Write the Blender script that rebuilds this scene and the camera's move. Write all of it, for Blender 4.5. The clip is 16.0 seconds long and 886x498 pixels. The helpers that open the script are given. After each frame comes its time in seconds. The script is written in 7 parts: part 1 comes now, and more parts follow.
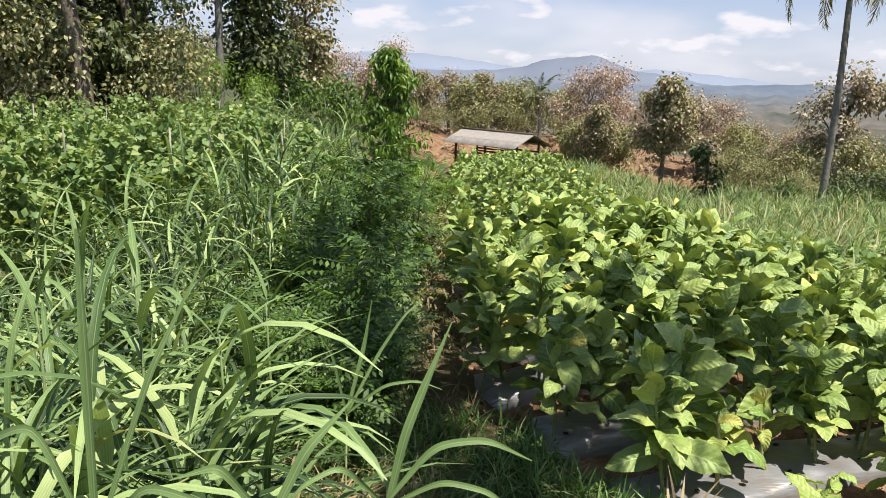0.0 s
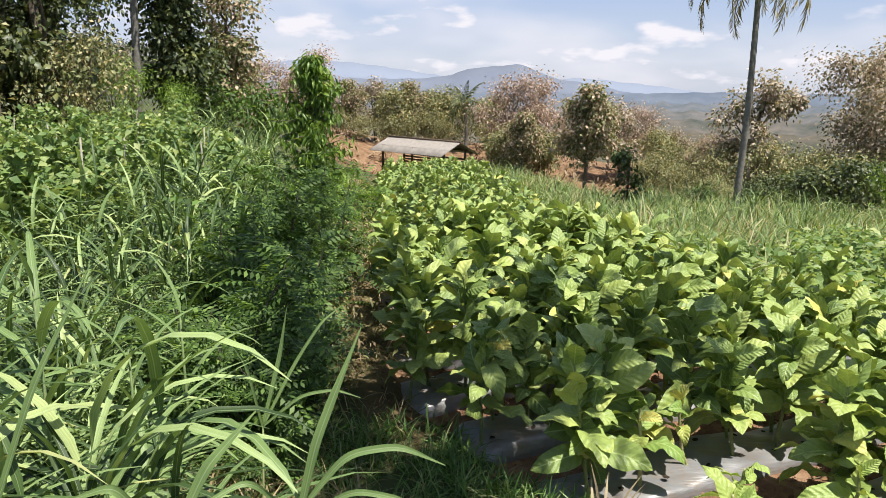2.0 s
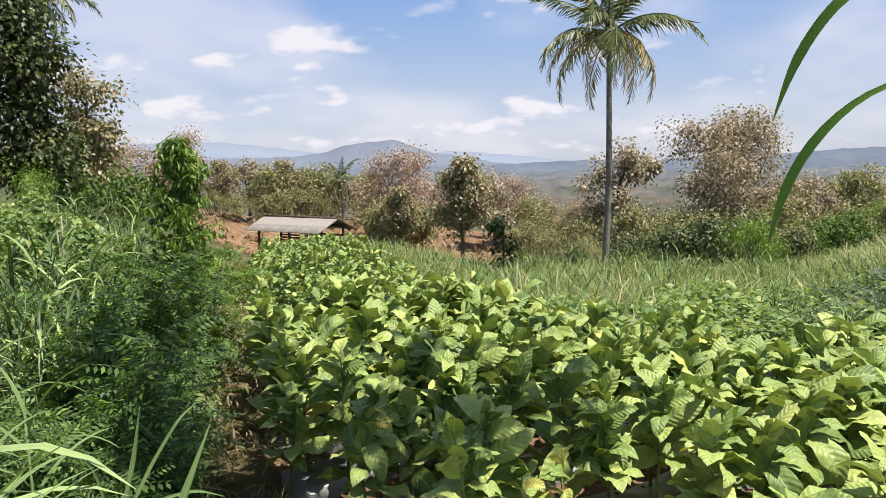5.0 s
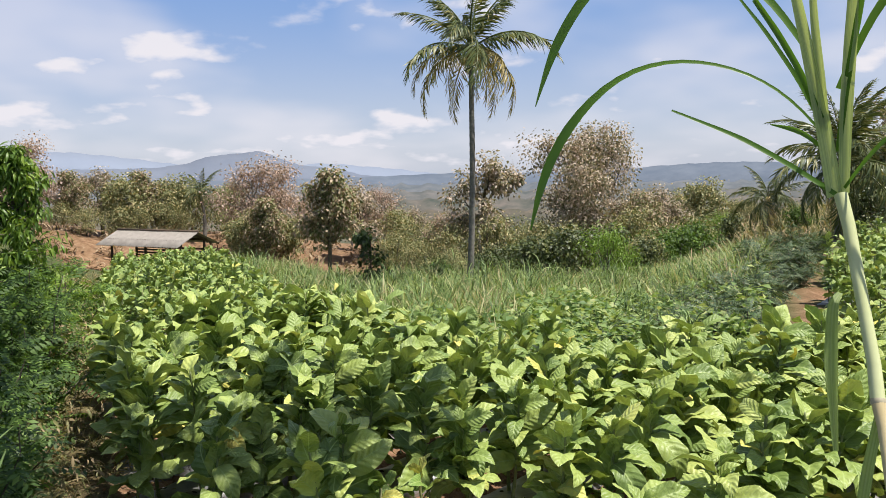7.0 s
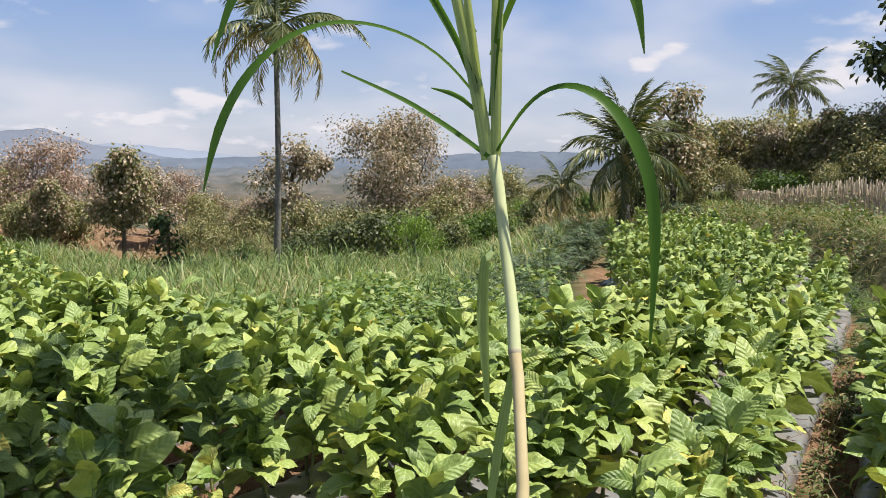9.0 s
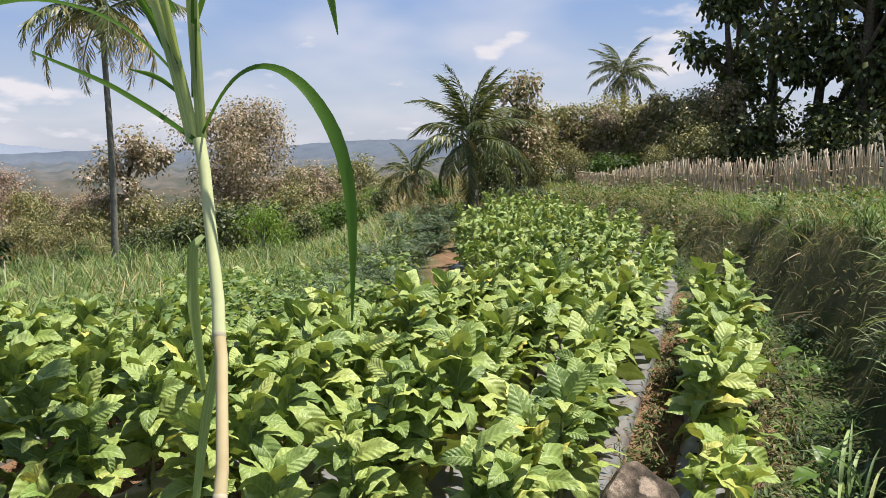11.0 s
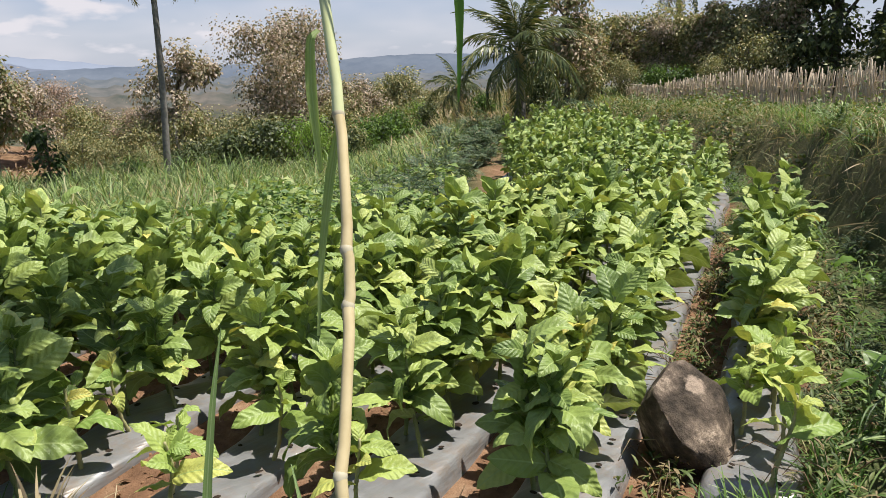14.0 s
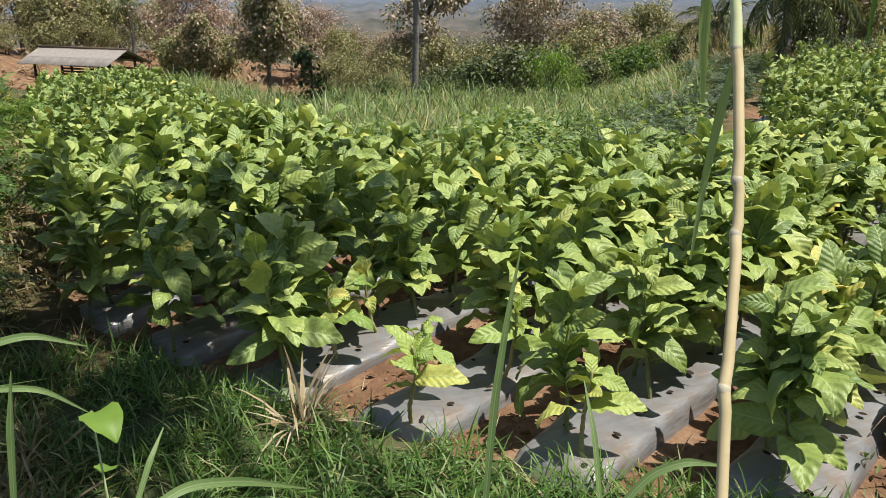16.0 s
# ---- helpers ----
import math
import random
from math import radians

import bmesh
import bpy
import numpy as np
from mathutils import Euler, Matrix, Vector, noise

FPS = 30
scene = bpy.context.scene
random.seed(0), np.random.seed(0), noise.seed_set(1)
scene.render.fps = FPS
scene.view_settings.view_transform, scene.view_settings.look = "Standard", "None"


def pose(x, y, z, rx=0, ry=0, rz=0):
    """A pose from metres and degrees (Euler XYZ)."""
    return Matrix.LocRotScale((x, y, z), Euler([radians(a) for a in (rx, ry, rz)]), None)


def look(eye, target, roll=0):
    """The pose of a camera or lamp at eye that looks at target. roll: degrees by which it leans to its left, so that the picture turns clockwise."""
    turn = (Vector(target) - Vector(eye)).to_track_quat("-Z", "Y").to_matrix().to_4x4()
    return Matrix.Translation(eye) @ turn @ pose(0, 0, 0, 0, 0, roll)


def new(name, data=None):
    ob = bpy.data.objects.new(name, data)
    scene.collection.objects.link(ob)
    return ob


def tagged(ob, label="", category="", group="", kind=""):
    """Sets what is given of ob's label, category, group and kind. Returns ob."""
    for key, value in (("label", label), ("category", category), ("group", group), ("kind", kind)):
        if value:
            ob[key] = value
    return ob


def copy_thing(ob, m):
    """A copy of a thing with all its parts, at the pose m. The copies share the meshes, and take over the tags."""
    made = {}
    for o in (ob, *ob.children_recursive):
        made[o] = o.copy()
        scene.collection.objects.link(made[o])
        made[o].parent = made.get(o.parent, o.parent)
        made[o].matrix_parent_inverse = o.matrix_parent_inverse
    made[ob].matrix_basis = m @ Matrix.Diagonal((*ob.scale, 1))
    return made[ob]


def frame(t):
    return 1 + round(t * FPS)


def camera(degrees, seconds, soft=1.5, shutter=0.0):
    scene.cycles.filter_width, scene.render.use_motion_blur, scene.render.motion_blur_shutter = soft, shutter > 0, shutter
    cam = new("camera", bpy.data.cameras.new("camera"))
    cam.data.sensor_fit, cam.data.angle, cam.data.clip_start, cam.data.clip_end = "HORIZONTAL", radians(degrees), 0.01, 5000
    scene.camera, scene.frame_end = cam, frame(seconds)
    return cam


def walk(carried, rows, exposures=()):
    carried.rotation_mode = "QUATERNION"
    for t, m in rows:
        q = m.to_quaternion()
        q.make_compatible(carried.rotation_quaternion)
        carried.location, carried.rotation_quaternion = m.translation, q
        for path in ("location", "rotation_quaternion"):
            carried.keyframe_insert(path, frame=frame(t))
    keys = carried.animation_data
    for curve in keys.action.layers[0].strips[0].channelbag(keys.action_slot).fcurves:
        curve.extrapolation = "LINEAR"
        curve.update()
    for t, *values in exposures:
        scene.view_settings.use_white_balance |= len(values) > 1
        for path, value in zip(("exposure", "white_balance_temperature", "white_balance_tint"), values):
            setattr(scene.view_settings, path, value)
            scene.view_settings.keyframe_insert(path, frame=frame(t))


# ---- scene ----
# rows: seconds, x, y, z, heading (degrees clockwise from +y), pitch, roll
PATH = [
    (0, -0.007, 0.009, 2.697, -0.00, -12.60, 1.01),
    (0.5, 0.006, 0.016, 2.695, 1.23, -12.50, 1.23),
    (1, 0.018, 0.014, 2.694, 2.31, -12.40, 1.28),
    (1.5, 0.036, 0.032, 2.677, 3.96, -12.40, 1.30),
    (2, 0.054, 0.034, 2.677, 5.25, -11.90, 0.86),
    (2.5, 0.070, 0.045, 2.678, 6.68, -10.80, 0.41),
    (3, 0.089, 0.040, 2.678, 8.13, -10.21, 0.13),
    (3.5, 0.106, 0.054, 2.673, 10.00, -9.34, -0.04),
    (4, 0.120, 0.051, 2.677, 11.35, -8.19, -0.53),
    (4.5, 0.132, 0.048, 2.682, 12.66, -7.20, -0.93),
    (5, 0.141, 0.047, 2.690, 14.00, -6.51, -1.13),
    (5.5, 0.152, 0.047, 2.696, 15.61, -6.07, -1.19),
    (6, 0.173, 0.049, 2.695, 17.70, -5.84, -1.13),
    (6.5, 0.207, 0.051, 2.682, 20.49, -5.76, -1.00),
    (7, 0.251, 0.054, 2.663, 23.69, -5.75, -0.83),
    (7.5, 0.285, 0.051, 2.654, 26.95, -5.84, -0.60),
    (8, 0.310, 0.041, 2.645, 30.52, -6.14, -0.33),
    (8.5, 0.338, 0.034, 2.640, 34.08, -6.61, 0.01),
    (9, 0.361, 0.004, 2.641, 37.66, -6.88, 0.40),
    (9.5, 0.409, 0.003, 2.643, 40.47, -7.05, 0.28),
    (10, 0.427, -0.022, 2.641, 42.82, -7.26, -0.17),
    (10.2, 0.432, -0.037, 2.639, 43.82, -7.39, -0.26),
    (10.62, 0.442, -0.061, 2.637, 46.11, -7.58, -0.54),
    (11.04, 0.443, -0.083, 2.634, 48.58, -7.78, -0.77),
    (11.46, 0.439, -0.102, 2.627, 50.71, -8.08, -0.95),
    (11.88, 0.432, -0.113, 2.617, 51.95, -8.58, -1.10),
    (12.3, 0.427, -0.116, 2.601, 51.76, -9.36, -1.23),
    (12.5, 0.434, -0.108, 2.587, 51.43, -9.79, -1.53),
    (13, 0.419, -0.112, 2.567, 49.97, -10.95, -1.45),
    (13.5, 0.387, -0.121, 2.551, 48.42, -11.93, -1.18),
    (14, 0.355, -0.098, 2.536, 44.91, -13.84, -1.02),
    (14.5, 0.326, -0.077, 2.528, 41.18, -14.96, -0.68),
    (15, 0.292, -0.059, 2.526, 36.64, -16.25, -0.45),
    (15.5, 0.253, -0.063, 2.534, 32.39, -17.46, -0.20),
    (16, 0.213, -0.063, 2.542, 27.73, -18.61, -0.16),
]


def heading(az, el=0.0):
    a, e = radians(az), radians(el)
    return Vector((math.sin(a) * math.cos(e), math.cos(a) * math.cos(e), math.sin(e)))


cam = camera(59.6, 16.0, soft=0.75)
walk(cam, [(t, look((x, y, z), Vector((x, y, z)) + heading(az, el), roll)) for t, x, y, z, az, el, roll in PATH],
     [(0.0, 0.76), (4.0, 0.74), (7.0, 0.61), (13.0, 0.56), (14.5, 0.50), (16.0, 0.45)])

# ---- light ----
SUN_AZ, SUN_EL = 131.0, 68.0
sun = new("sun", bpy.data.lights.new("sun", "SUN"))
sun.data.energy, sun.data.angle, sun.data.color = 5.0, radians(0.55), (1.0, 0.95, 0.86)
sun.matrix_world = look((0, 0, 60), Vector((0, 0, 60)) - heading(SUN_AZ, SUN_EL))

world = bpy.data.worlds.new("sky")
scene.world = world
world.use_nodes = True
wn, wl = world.node_tree.nodes, world.node_tree.links
wn.clear()
w_out = wn.new("ShaderNodeOutputWorld")
w_bg = wn.new("ShaderNodeBackground")
w_bg.inputs["Strength"].default_value = 0.075
w_sky = wn.new("ShaderNodeTexSky")
w_sky.sky_type, w_sky.sun_disc = "NISHITA", False
w_sky.sun_elevation, w_sky.sun_rotation = radians(SUN_EL), radians(SUN_AZ)
w_sky.air_density, w_sky.dust_density, w_sky.ozone_density = 1.0, 0.5, 2.0
# fair-weather puffs on a flat layer, smaller and flatter towards the horizon
w_co = wn.new("ShaderNodeTexCoord")
w_sep = wn.new("ShaderNodeSeparateXYZ")
wl.new(w_co.outputs["Generated"], w_sep.inputs[0])


def w_math(kind, a, b):
    m = wn.new("ShaderNodeMath")
    m.operation = kind
    for socket, v in zip(m.inputs, (a, b)):
        if isinstance(v, (int, float)):
            socket.default_value = v
        else:
            wl.new(v, socket)
    return m.outputs[0]


w_up = w_math("ADD", w_math("MAXIMUM", w_sep.outputs["Z"], 0.0), 0.30)
w_flat = wn.new("ShaderNodeCombineXYZ")
wl.new(w_math("DIVIDE", w_sep.outputs["X"], w_up), w_flat.inputs[0])
wl.new(w_math("DIVIDE", w_sep.outputs["Y"], w_up), w_flat.inputs[1])
w_flat.inputs[2].default_value = 3.7


def w_cloud(scale, detail, rough, lo, hi):
    t = wn.new("ShaderNodeTexNoise")
    t.inputs["Scale"].default_value, t.inputs["Detail"].default_value, t.inputs["Roughness"].default_value = scale, detail, rough
    wl.new(w_flat.outputs[0], t.inputs["Vector"])
    m = wn.new("ShaderNodeMapRange")
    m.interpolation_type = "SMOOTHSTEP"
    m.inputs["From Min"].default_value, m.inputs["From Max"].default_value = lo, hi
    wl.new(t.outputs["Fac"], m.inputs["Value"])
    return m.outputs[0]


w_puff = w_math("MULTIPLY", w_cloud(4.2, 5.0, 0.48, 0.53, 0.70), 0.9)
w_veil = w_math("MULTIPLY", w_cloud(1.6, 3.0, 0.5, 0.40, 0.72), 0.5)
w_all = w_math("MULTIPLY", w_math("MAXIMUM", w_puff, w_veil), w_math("MAXIMUM", w_math("SUBTRACT", 1.25, w_sep.outputs["Z"]), 0.25))
# milky air low over the plain
w_hz = wn.new("ShaderNodeMapRange")
w_hz.interpolation_type = "SMOOTHSTEP"
w_hz.inputs["From Min"].default_value, w_hz.inputs["From Max"].default_value = 0.0, 0.24
w_hz.inputs["To Min"].default_value, w_hz.inputs["To Max"].default_value = 0.0, 1.0
wl.new(w_sep.outputs["Z"], w_hz.inputs["Value"])
w_air = wn.new("ShaderNodeValToRGB")
w_air.color_ramp.elements[0].color, w_air.color_ramp.elements[1].color = (0.53, 0.575, 0.70, 1), (0.215, 0.365, 0.70, 1)
wl.new(w_hz.outputs[0], w_air.inputs[0])
w_ten = wn.new("ShaderNodeMix")
w_ten.data_type, w_ten.blend_type = "RGBA", "MULTIPLY"
w_ten.inputs["Factor"].default_value = 1.0
w_ten.inputs["B"].default_value = (9.5, 9.5, 9.5, 1)
w_ten.clamp_result = False
wl.new(w_air.outputs[0], w_ten.inputs["A"])
w_mix2 = wn.new("ShaderNodeMix")
w_mix2.data_type = "RGBA"
w_low = wn.new("ShaderNodeMapRange")
w_low.inputs["From Min"].default_value, w_low.inputs["From Max"].default_value = 0.28, 0.55
w_low.inputs["To Min"].default_value, w_low.inputs["To Max"].default_value = 0.8, 0.0
wl.new(w_sep.outputs["Z"], w_low.inputs["Value"])
wl.new(w_low.outputs[0], w_mix2.inputs["Factor"])
wl.new(w_sky.outputs[0], w_mix2.inputs["A"])
wl.new(w_ten.outputs["Result"], w_mix2.inputs["B"])
w_mix = wn.new("ShaderNodeMix")
w_mix.data_type = "RGBA"
w_mix.inputs["B"].default_value = (7.4, 7.2, 7.7, 1)
wl.new(w_all, w_mix.inputs["Factor"])
wl.new(w_mix2.outputs["Result"], w_mix.inputs["A"])
wl.new(w_mix.outputs["Result"], w_bg.inputs["Color"])
wl.new(w_bg.outputs[0], w_out.inputs["Surface"])


# ---- materials ----
def material(name):
    m = bpy.data.materials.new(name)
    m.use_nodes = True
    return m, m.node_tree.nodes, m.node_tree.links, m.node_tree.nodes["Principled BSDF"]


def ramp(nodes, stops):
    r = nodes.new("ShaderNodeValToRGB")
    e = r.color_ramp.elements
    while len(e) < len(stops):
        e.new(0.5)
    for k, (p, c) in zip(e, stops):
        k.position, k.color = p, (*c, 1)
    return r


def mixed(nodes, links, kind, fac, a, b):
    m = nodes.new("ShaderNodeMix")
    m.data_type, m.blend_type = "RGBA", kind
    for key, v in (("Factor", fac), ("A", a), ("B", b)):
        if isinstance(v, (int, float)):
            m.inputs[key].default_value = v
        elif isinstance(v, tuple):
            m.inputs[key].default_value = (*v, 1)
        else:
            links.new(v, m.inputs[key])
    return m.outputs["Result"]


def noise_of(nodes, links, scale, detail=4.0, rough=0.6, coords="Object"):
    c = nodes.new("ShaderNodeTexCoord")
    n = nodes.new("ShaderNodeTexNoise")
    n.inputs["Scale"].default_value, n.inputs["Detail"].default_value, n.inputs["Roughness"].default_value = scale, detail, rough
    links.new(c.outputs[coords], n.inputs["Vector"])
    return n.outputs["Fac"]


def bumped(nodes, links, bsdf, height, strength, distance):
    b = nodes.new("ShaderNodeBump")
    b.inputs["Strength"].default_value, b.inputs["Distance"].default_value = strength, distance
    links.new(height, b.inputs["Height"])
    links.new(b.outputs[0], bsdf.inputs["Normal"])


def leaf_material(name, stops, through_light=0.35, rough=0.5, veins=False, per_object=False, patch=0.0, ribs=False, spec=0.35):
    m, n, l, p = material(name)
    if per_object:
        info = n.new("ShaderNodeObjectInfo").outputs["Random"]
    else:
        info = n.new("ShaderNodeNewGeometry").outputs["Random Per Island"]
    r = ramp(n, stops)
    l.new(info, r.inputs[0])
    col = r.outputs[0]
    fine = noise_of(n, l, 9.0)
    dark = ramp(n, [(0.3, (0.72, 0.76, 0.7)), (0.75, (1.12, 1.1, 1.0))])
    l.new(fine, dark.inputs[0])
    col = mixed(n, l, "MULTIPLY", 0.6, col, dark.outputs[0])
    if patch:
        yel = ramp(n, [(0.56, (0, 0, 0)), (0.72, (patch, patch, patch))])
        l.new(noise_of(n, l, 4.0, 3.0), yel.inputs[0])
        col = mixed(n, l, "MIX", yel.outputs[0], col, (0.36, 0.36, 0.07))
    if veins:
        uv = n.new("ShaderNodeUVMap")
        s = n.new("ShaderNodeSeparateXYZ")
        l.new(uv.outputs[0], s.inputs[0])
        off = n.new("ShaderNodeMath")
        off.operation = "SUBTRACT"
        off.inputs[1].default_value = 0.5
        l.new(s.outputs["X"], off.inputs[0])
        ab = n.new("ShaderNodeMath")
        ab.operation = "ABSOLUTE"
        l.new(off.outputs[0], ab.inputs[0])
        # side veins run outwards and forwards from the midrib
        sl = n.new("ShaderNodeMath")
        sl.operation = "MULTIPLY_ADD"
        sl.inputs[1].default_value = -0.45
        l.new(ab.outputs[0], sl.inputs[0])
        l.new(s.outputs["Y"], sl.inputs[2])
        fr = n.new("ShaderNodeMath")
        fr.operation = "MULTIPLY"
        fr.inputs[1].default_value = 50.0
        l.new(sl.outputs[0], fr.inputs[0])
        sn = n.new("ShaderNodeMath")
        sn.operation = "SINE"
        l.new(fr.outputs[0], sn.inputs[0])
        line = ramp(n, [(0.84, (0, 0, 0)), (0.99, (0.18, 0.18, 0.18))])
        l.new(sn.outputs[0], line.inputs[0])
        mid = ramp(n, [(0.012, (0.9, 0.9, 0.9)), (0.035, (0, 0, 0))])
        l.new(ab.outputs[0], mid.inputs[0])
        both = mixed(n, l, "LIGHTEN", 1.0, line.outputs[0], mid.outputs[0])
        col = mixed(n, l, "MIX", both, col, (0.36, 0.45, 0.16))
        pk = n.new("ShaderNodeMath")
        pk.operation = "MULTIPLY_ADD"
        pk.inputs[1].default_value = 3.5
        l.new(noise_of(n, l, 16.0, 4.0), pk.inputs[0])
        l.new(sn.outputs[0], pk.inputs[2])
        bumped(n, l, p, pk.outputs[0], 0.45, 0.004)
    if ribs:
        # pale midrib and fine lengthwise streaks
        uv = n.new("ShaderNodeUVMap")
        s = n.new("ShaderNodeSeparateXYZ")
        l.new(uv.outputs[0], s.inputs[0])
        mp = n.new("ShaderNodeMapping")
        mp.inputs["Scale"].default_value = (26.0, 1.2, 1.0)
        l.new(uv.outputs[0], mp.inputs[0])
        st = n.new("ShaderNodeTexNoise")
        st.inputs["Scale"].default_value, st.inputs["Detail"].default_value = 1.0, 3.0
        l.new(mp.outputs[0], st.inputs["Vector"])
        sr = ramp(n, [(0.3, (0.70, 0.74, 0.68)), (0.7, (1.18, 1.15, 1.12))])
        l.new(st.outputs["Fac"], sr.inputs[0])
        col = mixed(n, l, "MULTIPLY", 1.0, col, sr.outputs[0])
        off = n.new("ShaderNodeMath")
        off.operation = "SUBTRACT"
        off.inputs[1].default_value = 0.5
        l.new(s.outputs["X"], off.inputs[0])
        ab = n.new("ShaderNodeMath")
        ab.operation = "ABSOLUTE"
        l.new(off.outputs[0], ab.inputs[0])
        mid = ramp(n, [(0.02, (0.36, 0.36, 0.36)), (0.05, (0, 0, 0))])
        l.new(ab.outputs[0], mid.inputs[0])
        col = mixed(n, l, "MIX", mid.outputs[0], col, (0.42, 0.48, 0.28))
        bumped(n, l, p, st.outputs["Fac"], 0.3, 0.002)
    l.new(col, p.inputs["Base Color"])
    p.inputs["Roughness"].default_value = rough
    p.inputs["Specular IOR Level"].default_value = spec
    t = n.new("ShaderNodeBsdfTranslucent")
    l.new(mixed(n, l, "MULTIPLY", 1.0, col, (1.5, 1.45, 0.75)), t.inputs["Color"])
    mx = n.new("ShaderNodeMixShader")
    mx.inputs[0].default_value = through_light
    l.new(p.outputs[0], mx.inputs[1])
    l.new(t.outputs[0], mx.inputs[2])
    l.new(mx.outputs[0], n["Material Output"].inputs["Surface"])
    return m


def solid_material(name, stops, scale, rough=0.8, bump=0.4, depth=0.01, detail=6.0, spec=0.3, metal=0.0, per_object=0.0):
    m, n, l, p = material(name)
    f = noise_of(n, l, scale, detail, 0.65)
    r = ramp(n, stops)
    l.new(f, r.inputs[0])
    col = r.outputs[0]
    big = ramp(n, [(0.3, (0.75, 0.75, 0.75)), (0.7, (1.15, 1.15, 1.15))])
    l.new(noise_of(n, l, scale * 0.17, 2.0), big.inputs[0])
    col = mixed(n, l, "MULTIPLY", 0.8, col, big.outputs[0])
    if per_object:
        o = ramp(n, [(0.0, (1 - per_object,) * 3), (1.0, (1 + per_object,) * 3)])
        l.new(n.new("ShaderNodeObjectInfo").outputs["Random"], o.inputs[0])
        col = mixed(n, l, "MULTIPLY", 1.0, col, o.outputs[0])
    l.new(col, p.inputs["Base Color"])
    p.inputs["Roughness"].default_value, p.inputs["Metallic"].default_value, p.inputs["Specular IOR Level"].default_value = rough, metal, spec
    bumped(n, l, p, f, bump, depth)
    return m


M_TOBACCO = leaf_material("tobacco_leaf", [(0.0, (0.140, 0.209, 0.057)), (0.3, (0.228, 0.308, 0.084)), (0.75, (0.351, 0.427, 0.124)), (0.965, (0.450, 0.502, 0.156)), (1.0, (0.619, 0.535, 0.138))], 0.14, 0.42, veins=True, per_object=True, patch=0.10, spec=0.36)
M_TOBACCO_YOUNG = leaf_material("young_tobacco_leaf", [(0.0, (0.215, 0.320, 0.080)), (0.5, (0.340, 0.435, 0.115)), (0.85, (0.455, 0.505, 0.140)), (1.0, (0.600, 0.530, 0.150))], 0.2, 0.42, veins=True, per_object=True, patch=0.12, spec=0.36)
M_TOBACCO_FAR = leaf_material("tobacco_leaf_mass", [(0.0, (0.123, 0.196, 0.053)), (0.35, (0.209, 0.294, 0.080)), (0.75, (0.314, 0.397, 0.115)), (0.98, (0.422, 0.474, 0.150)), (1.0, (0.596, 0.526, 0.144))], 0.15, 0.45, veins=True, spec=0.38)
M_TOBACCO_STEM = solid_material("tobacco_stem", [(0.3, (0.15, 0.19, 0.07)), (0.7, (0.28, 0.30, 0.13))], 30, 0.6, 0.3, 0.004)
M_YOUNG_STEM = solid_material("pale_scarred_stem", [(0.3, (0.27, 0.27, 0.12)), (0.7, (0.46, 0.42, 0.22))], 30, 0.6, 0.3, 0.004)
M_TALL_GRASS = leaf_material("elephant_grass_blade", [(0.0, (0.025, 0.049, 0.016)), (0.3, (0.095, 0.157, 0.054)), (0.65, (0.204, 0.294, 0.113)), (0.92, (0.380, 0.479, 0.213)), (1.0, (0.475, 0.453, 0.213))], 0.22, 0.46, ribs=True, spec=0.28)
M_GRASS_STALK = solid_material("grass_stalk", [(0.3, (0.10, 0.15, 0.055)), (0.7, (0.18, 0.23, 0.09))], 30, 0.6, 0.3, 0.004)
M_GRASS = leaf_material("short_grass_blade", [(0.0, (0.045, 0.105, 0.022)), (0.6, (0.118, 0.225, 0.050)), (0.88, (0.215, 0.315, 0.100)), (1.0, (0.40, 0.36, 0.20))], 0.28, 0.45)
M_MEADOW = leaf_material("meadow_grass_blade", [(0.0, (0.085, 0.145, 0.042)), (0.55, (0.180, 0.262, 0.080)), (0.84, (0.305, 0.372, 0.140)), (1.0, (0.52, 0.45, 0.28))], 0.3, 0.5)
M_BANK_GRASS = leaf_material("bank_grass_blade", [(0.0, (0.055, 0.095, 0.024)), (0.4, (0.125, 0.200, 0.048)), (0.65, (0.205, 0.270, 0.080)), (0.8, (0.275, 0.225, 0.110)), (1.0, (0.43, 0.33, 0.19))], 0.28, 0.5)
M_PALE_BLADE = leaf_material("pale_grass_blade", [(0.0, (0.12, 0.17, 0.07)), (0.5, (0.26, 0.32, 0.15)), (1.0, (0.48, 0.47, 0.29))], 0.25, 0.45, ribs=True)
M_CREEPER = leaf_material("bank_creeper_leaf", [(0.0, (0.045, 0.075, 0.022)), (0.45, (0.105, 0.150, 0.042)), (0.72, (0.175, 0.205, 0.070)), (0.86, (0.230, 0.185, 0.090)), (1.0, (0.320, 0.245, 0.140))], 0.25, 0.55)
M_BANK_GREEN = leaf_material("fresh_bank_grass", [(0.0, (0.060, 0.125, 0.026)), (0.5, (0.135, 0.255, 0.050)), (0.9, (0.240, 0.360, 0.095)), (1.0, (0.400, 0.370, 0.190))], 0.3, 0.45)
M_DRY_GRASS = leaf_material("dry_grass_blade", [(0.0, (0.110, 0.125, 0.046)), (0.4, (0.187, 0.188, 0.076)), (0.75, (0.330, 0.251, 0.139)), (1.0, (0.462, 0.345, 0.231))], 0.25, 0.6)
M_HEDGE = leaf_material("hedge_leaflet", [(0.0, (0.043, 0.079, 0.020)), (0.6, (0.084, 0.149, 0.034)), (0.88, (0.144, 0.239, 0.053)), (1.0, (0.245, 0.351, 0.086))], 0.35, 0.55)
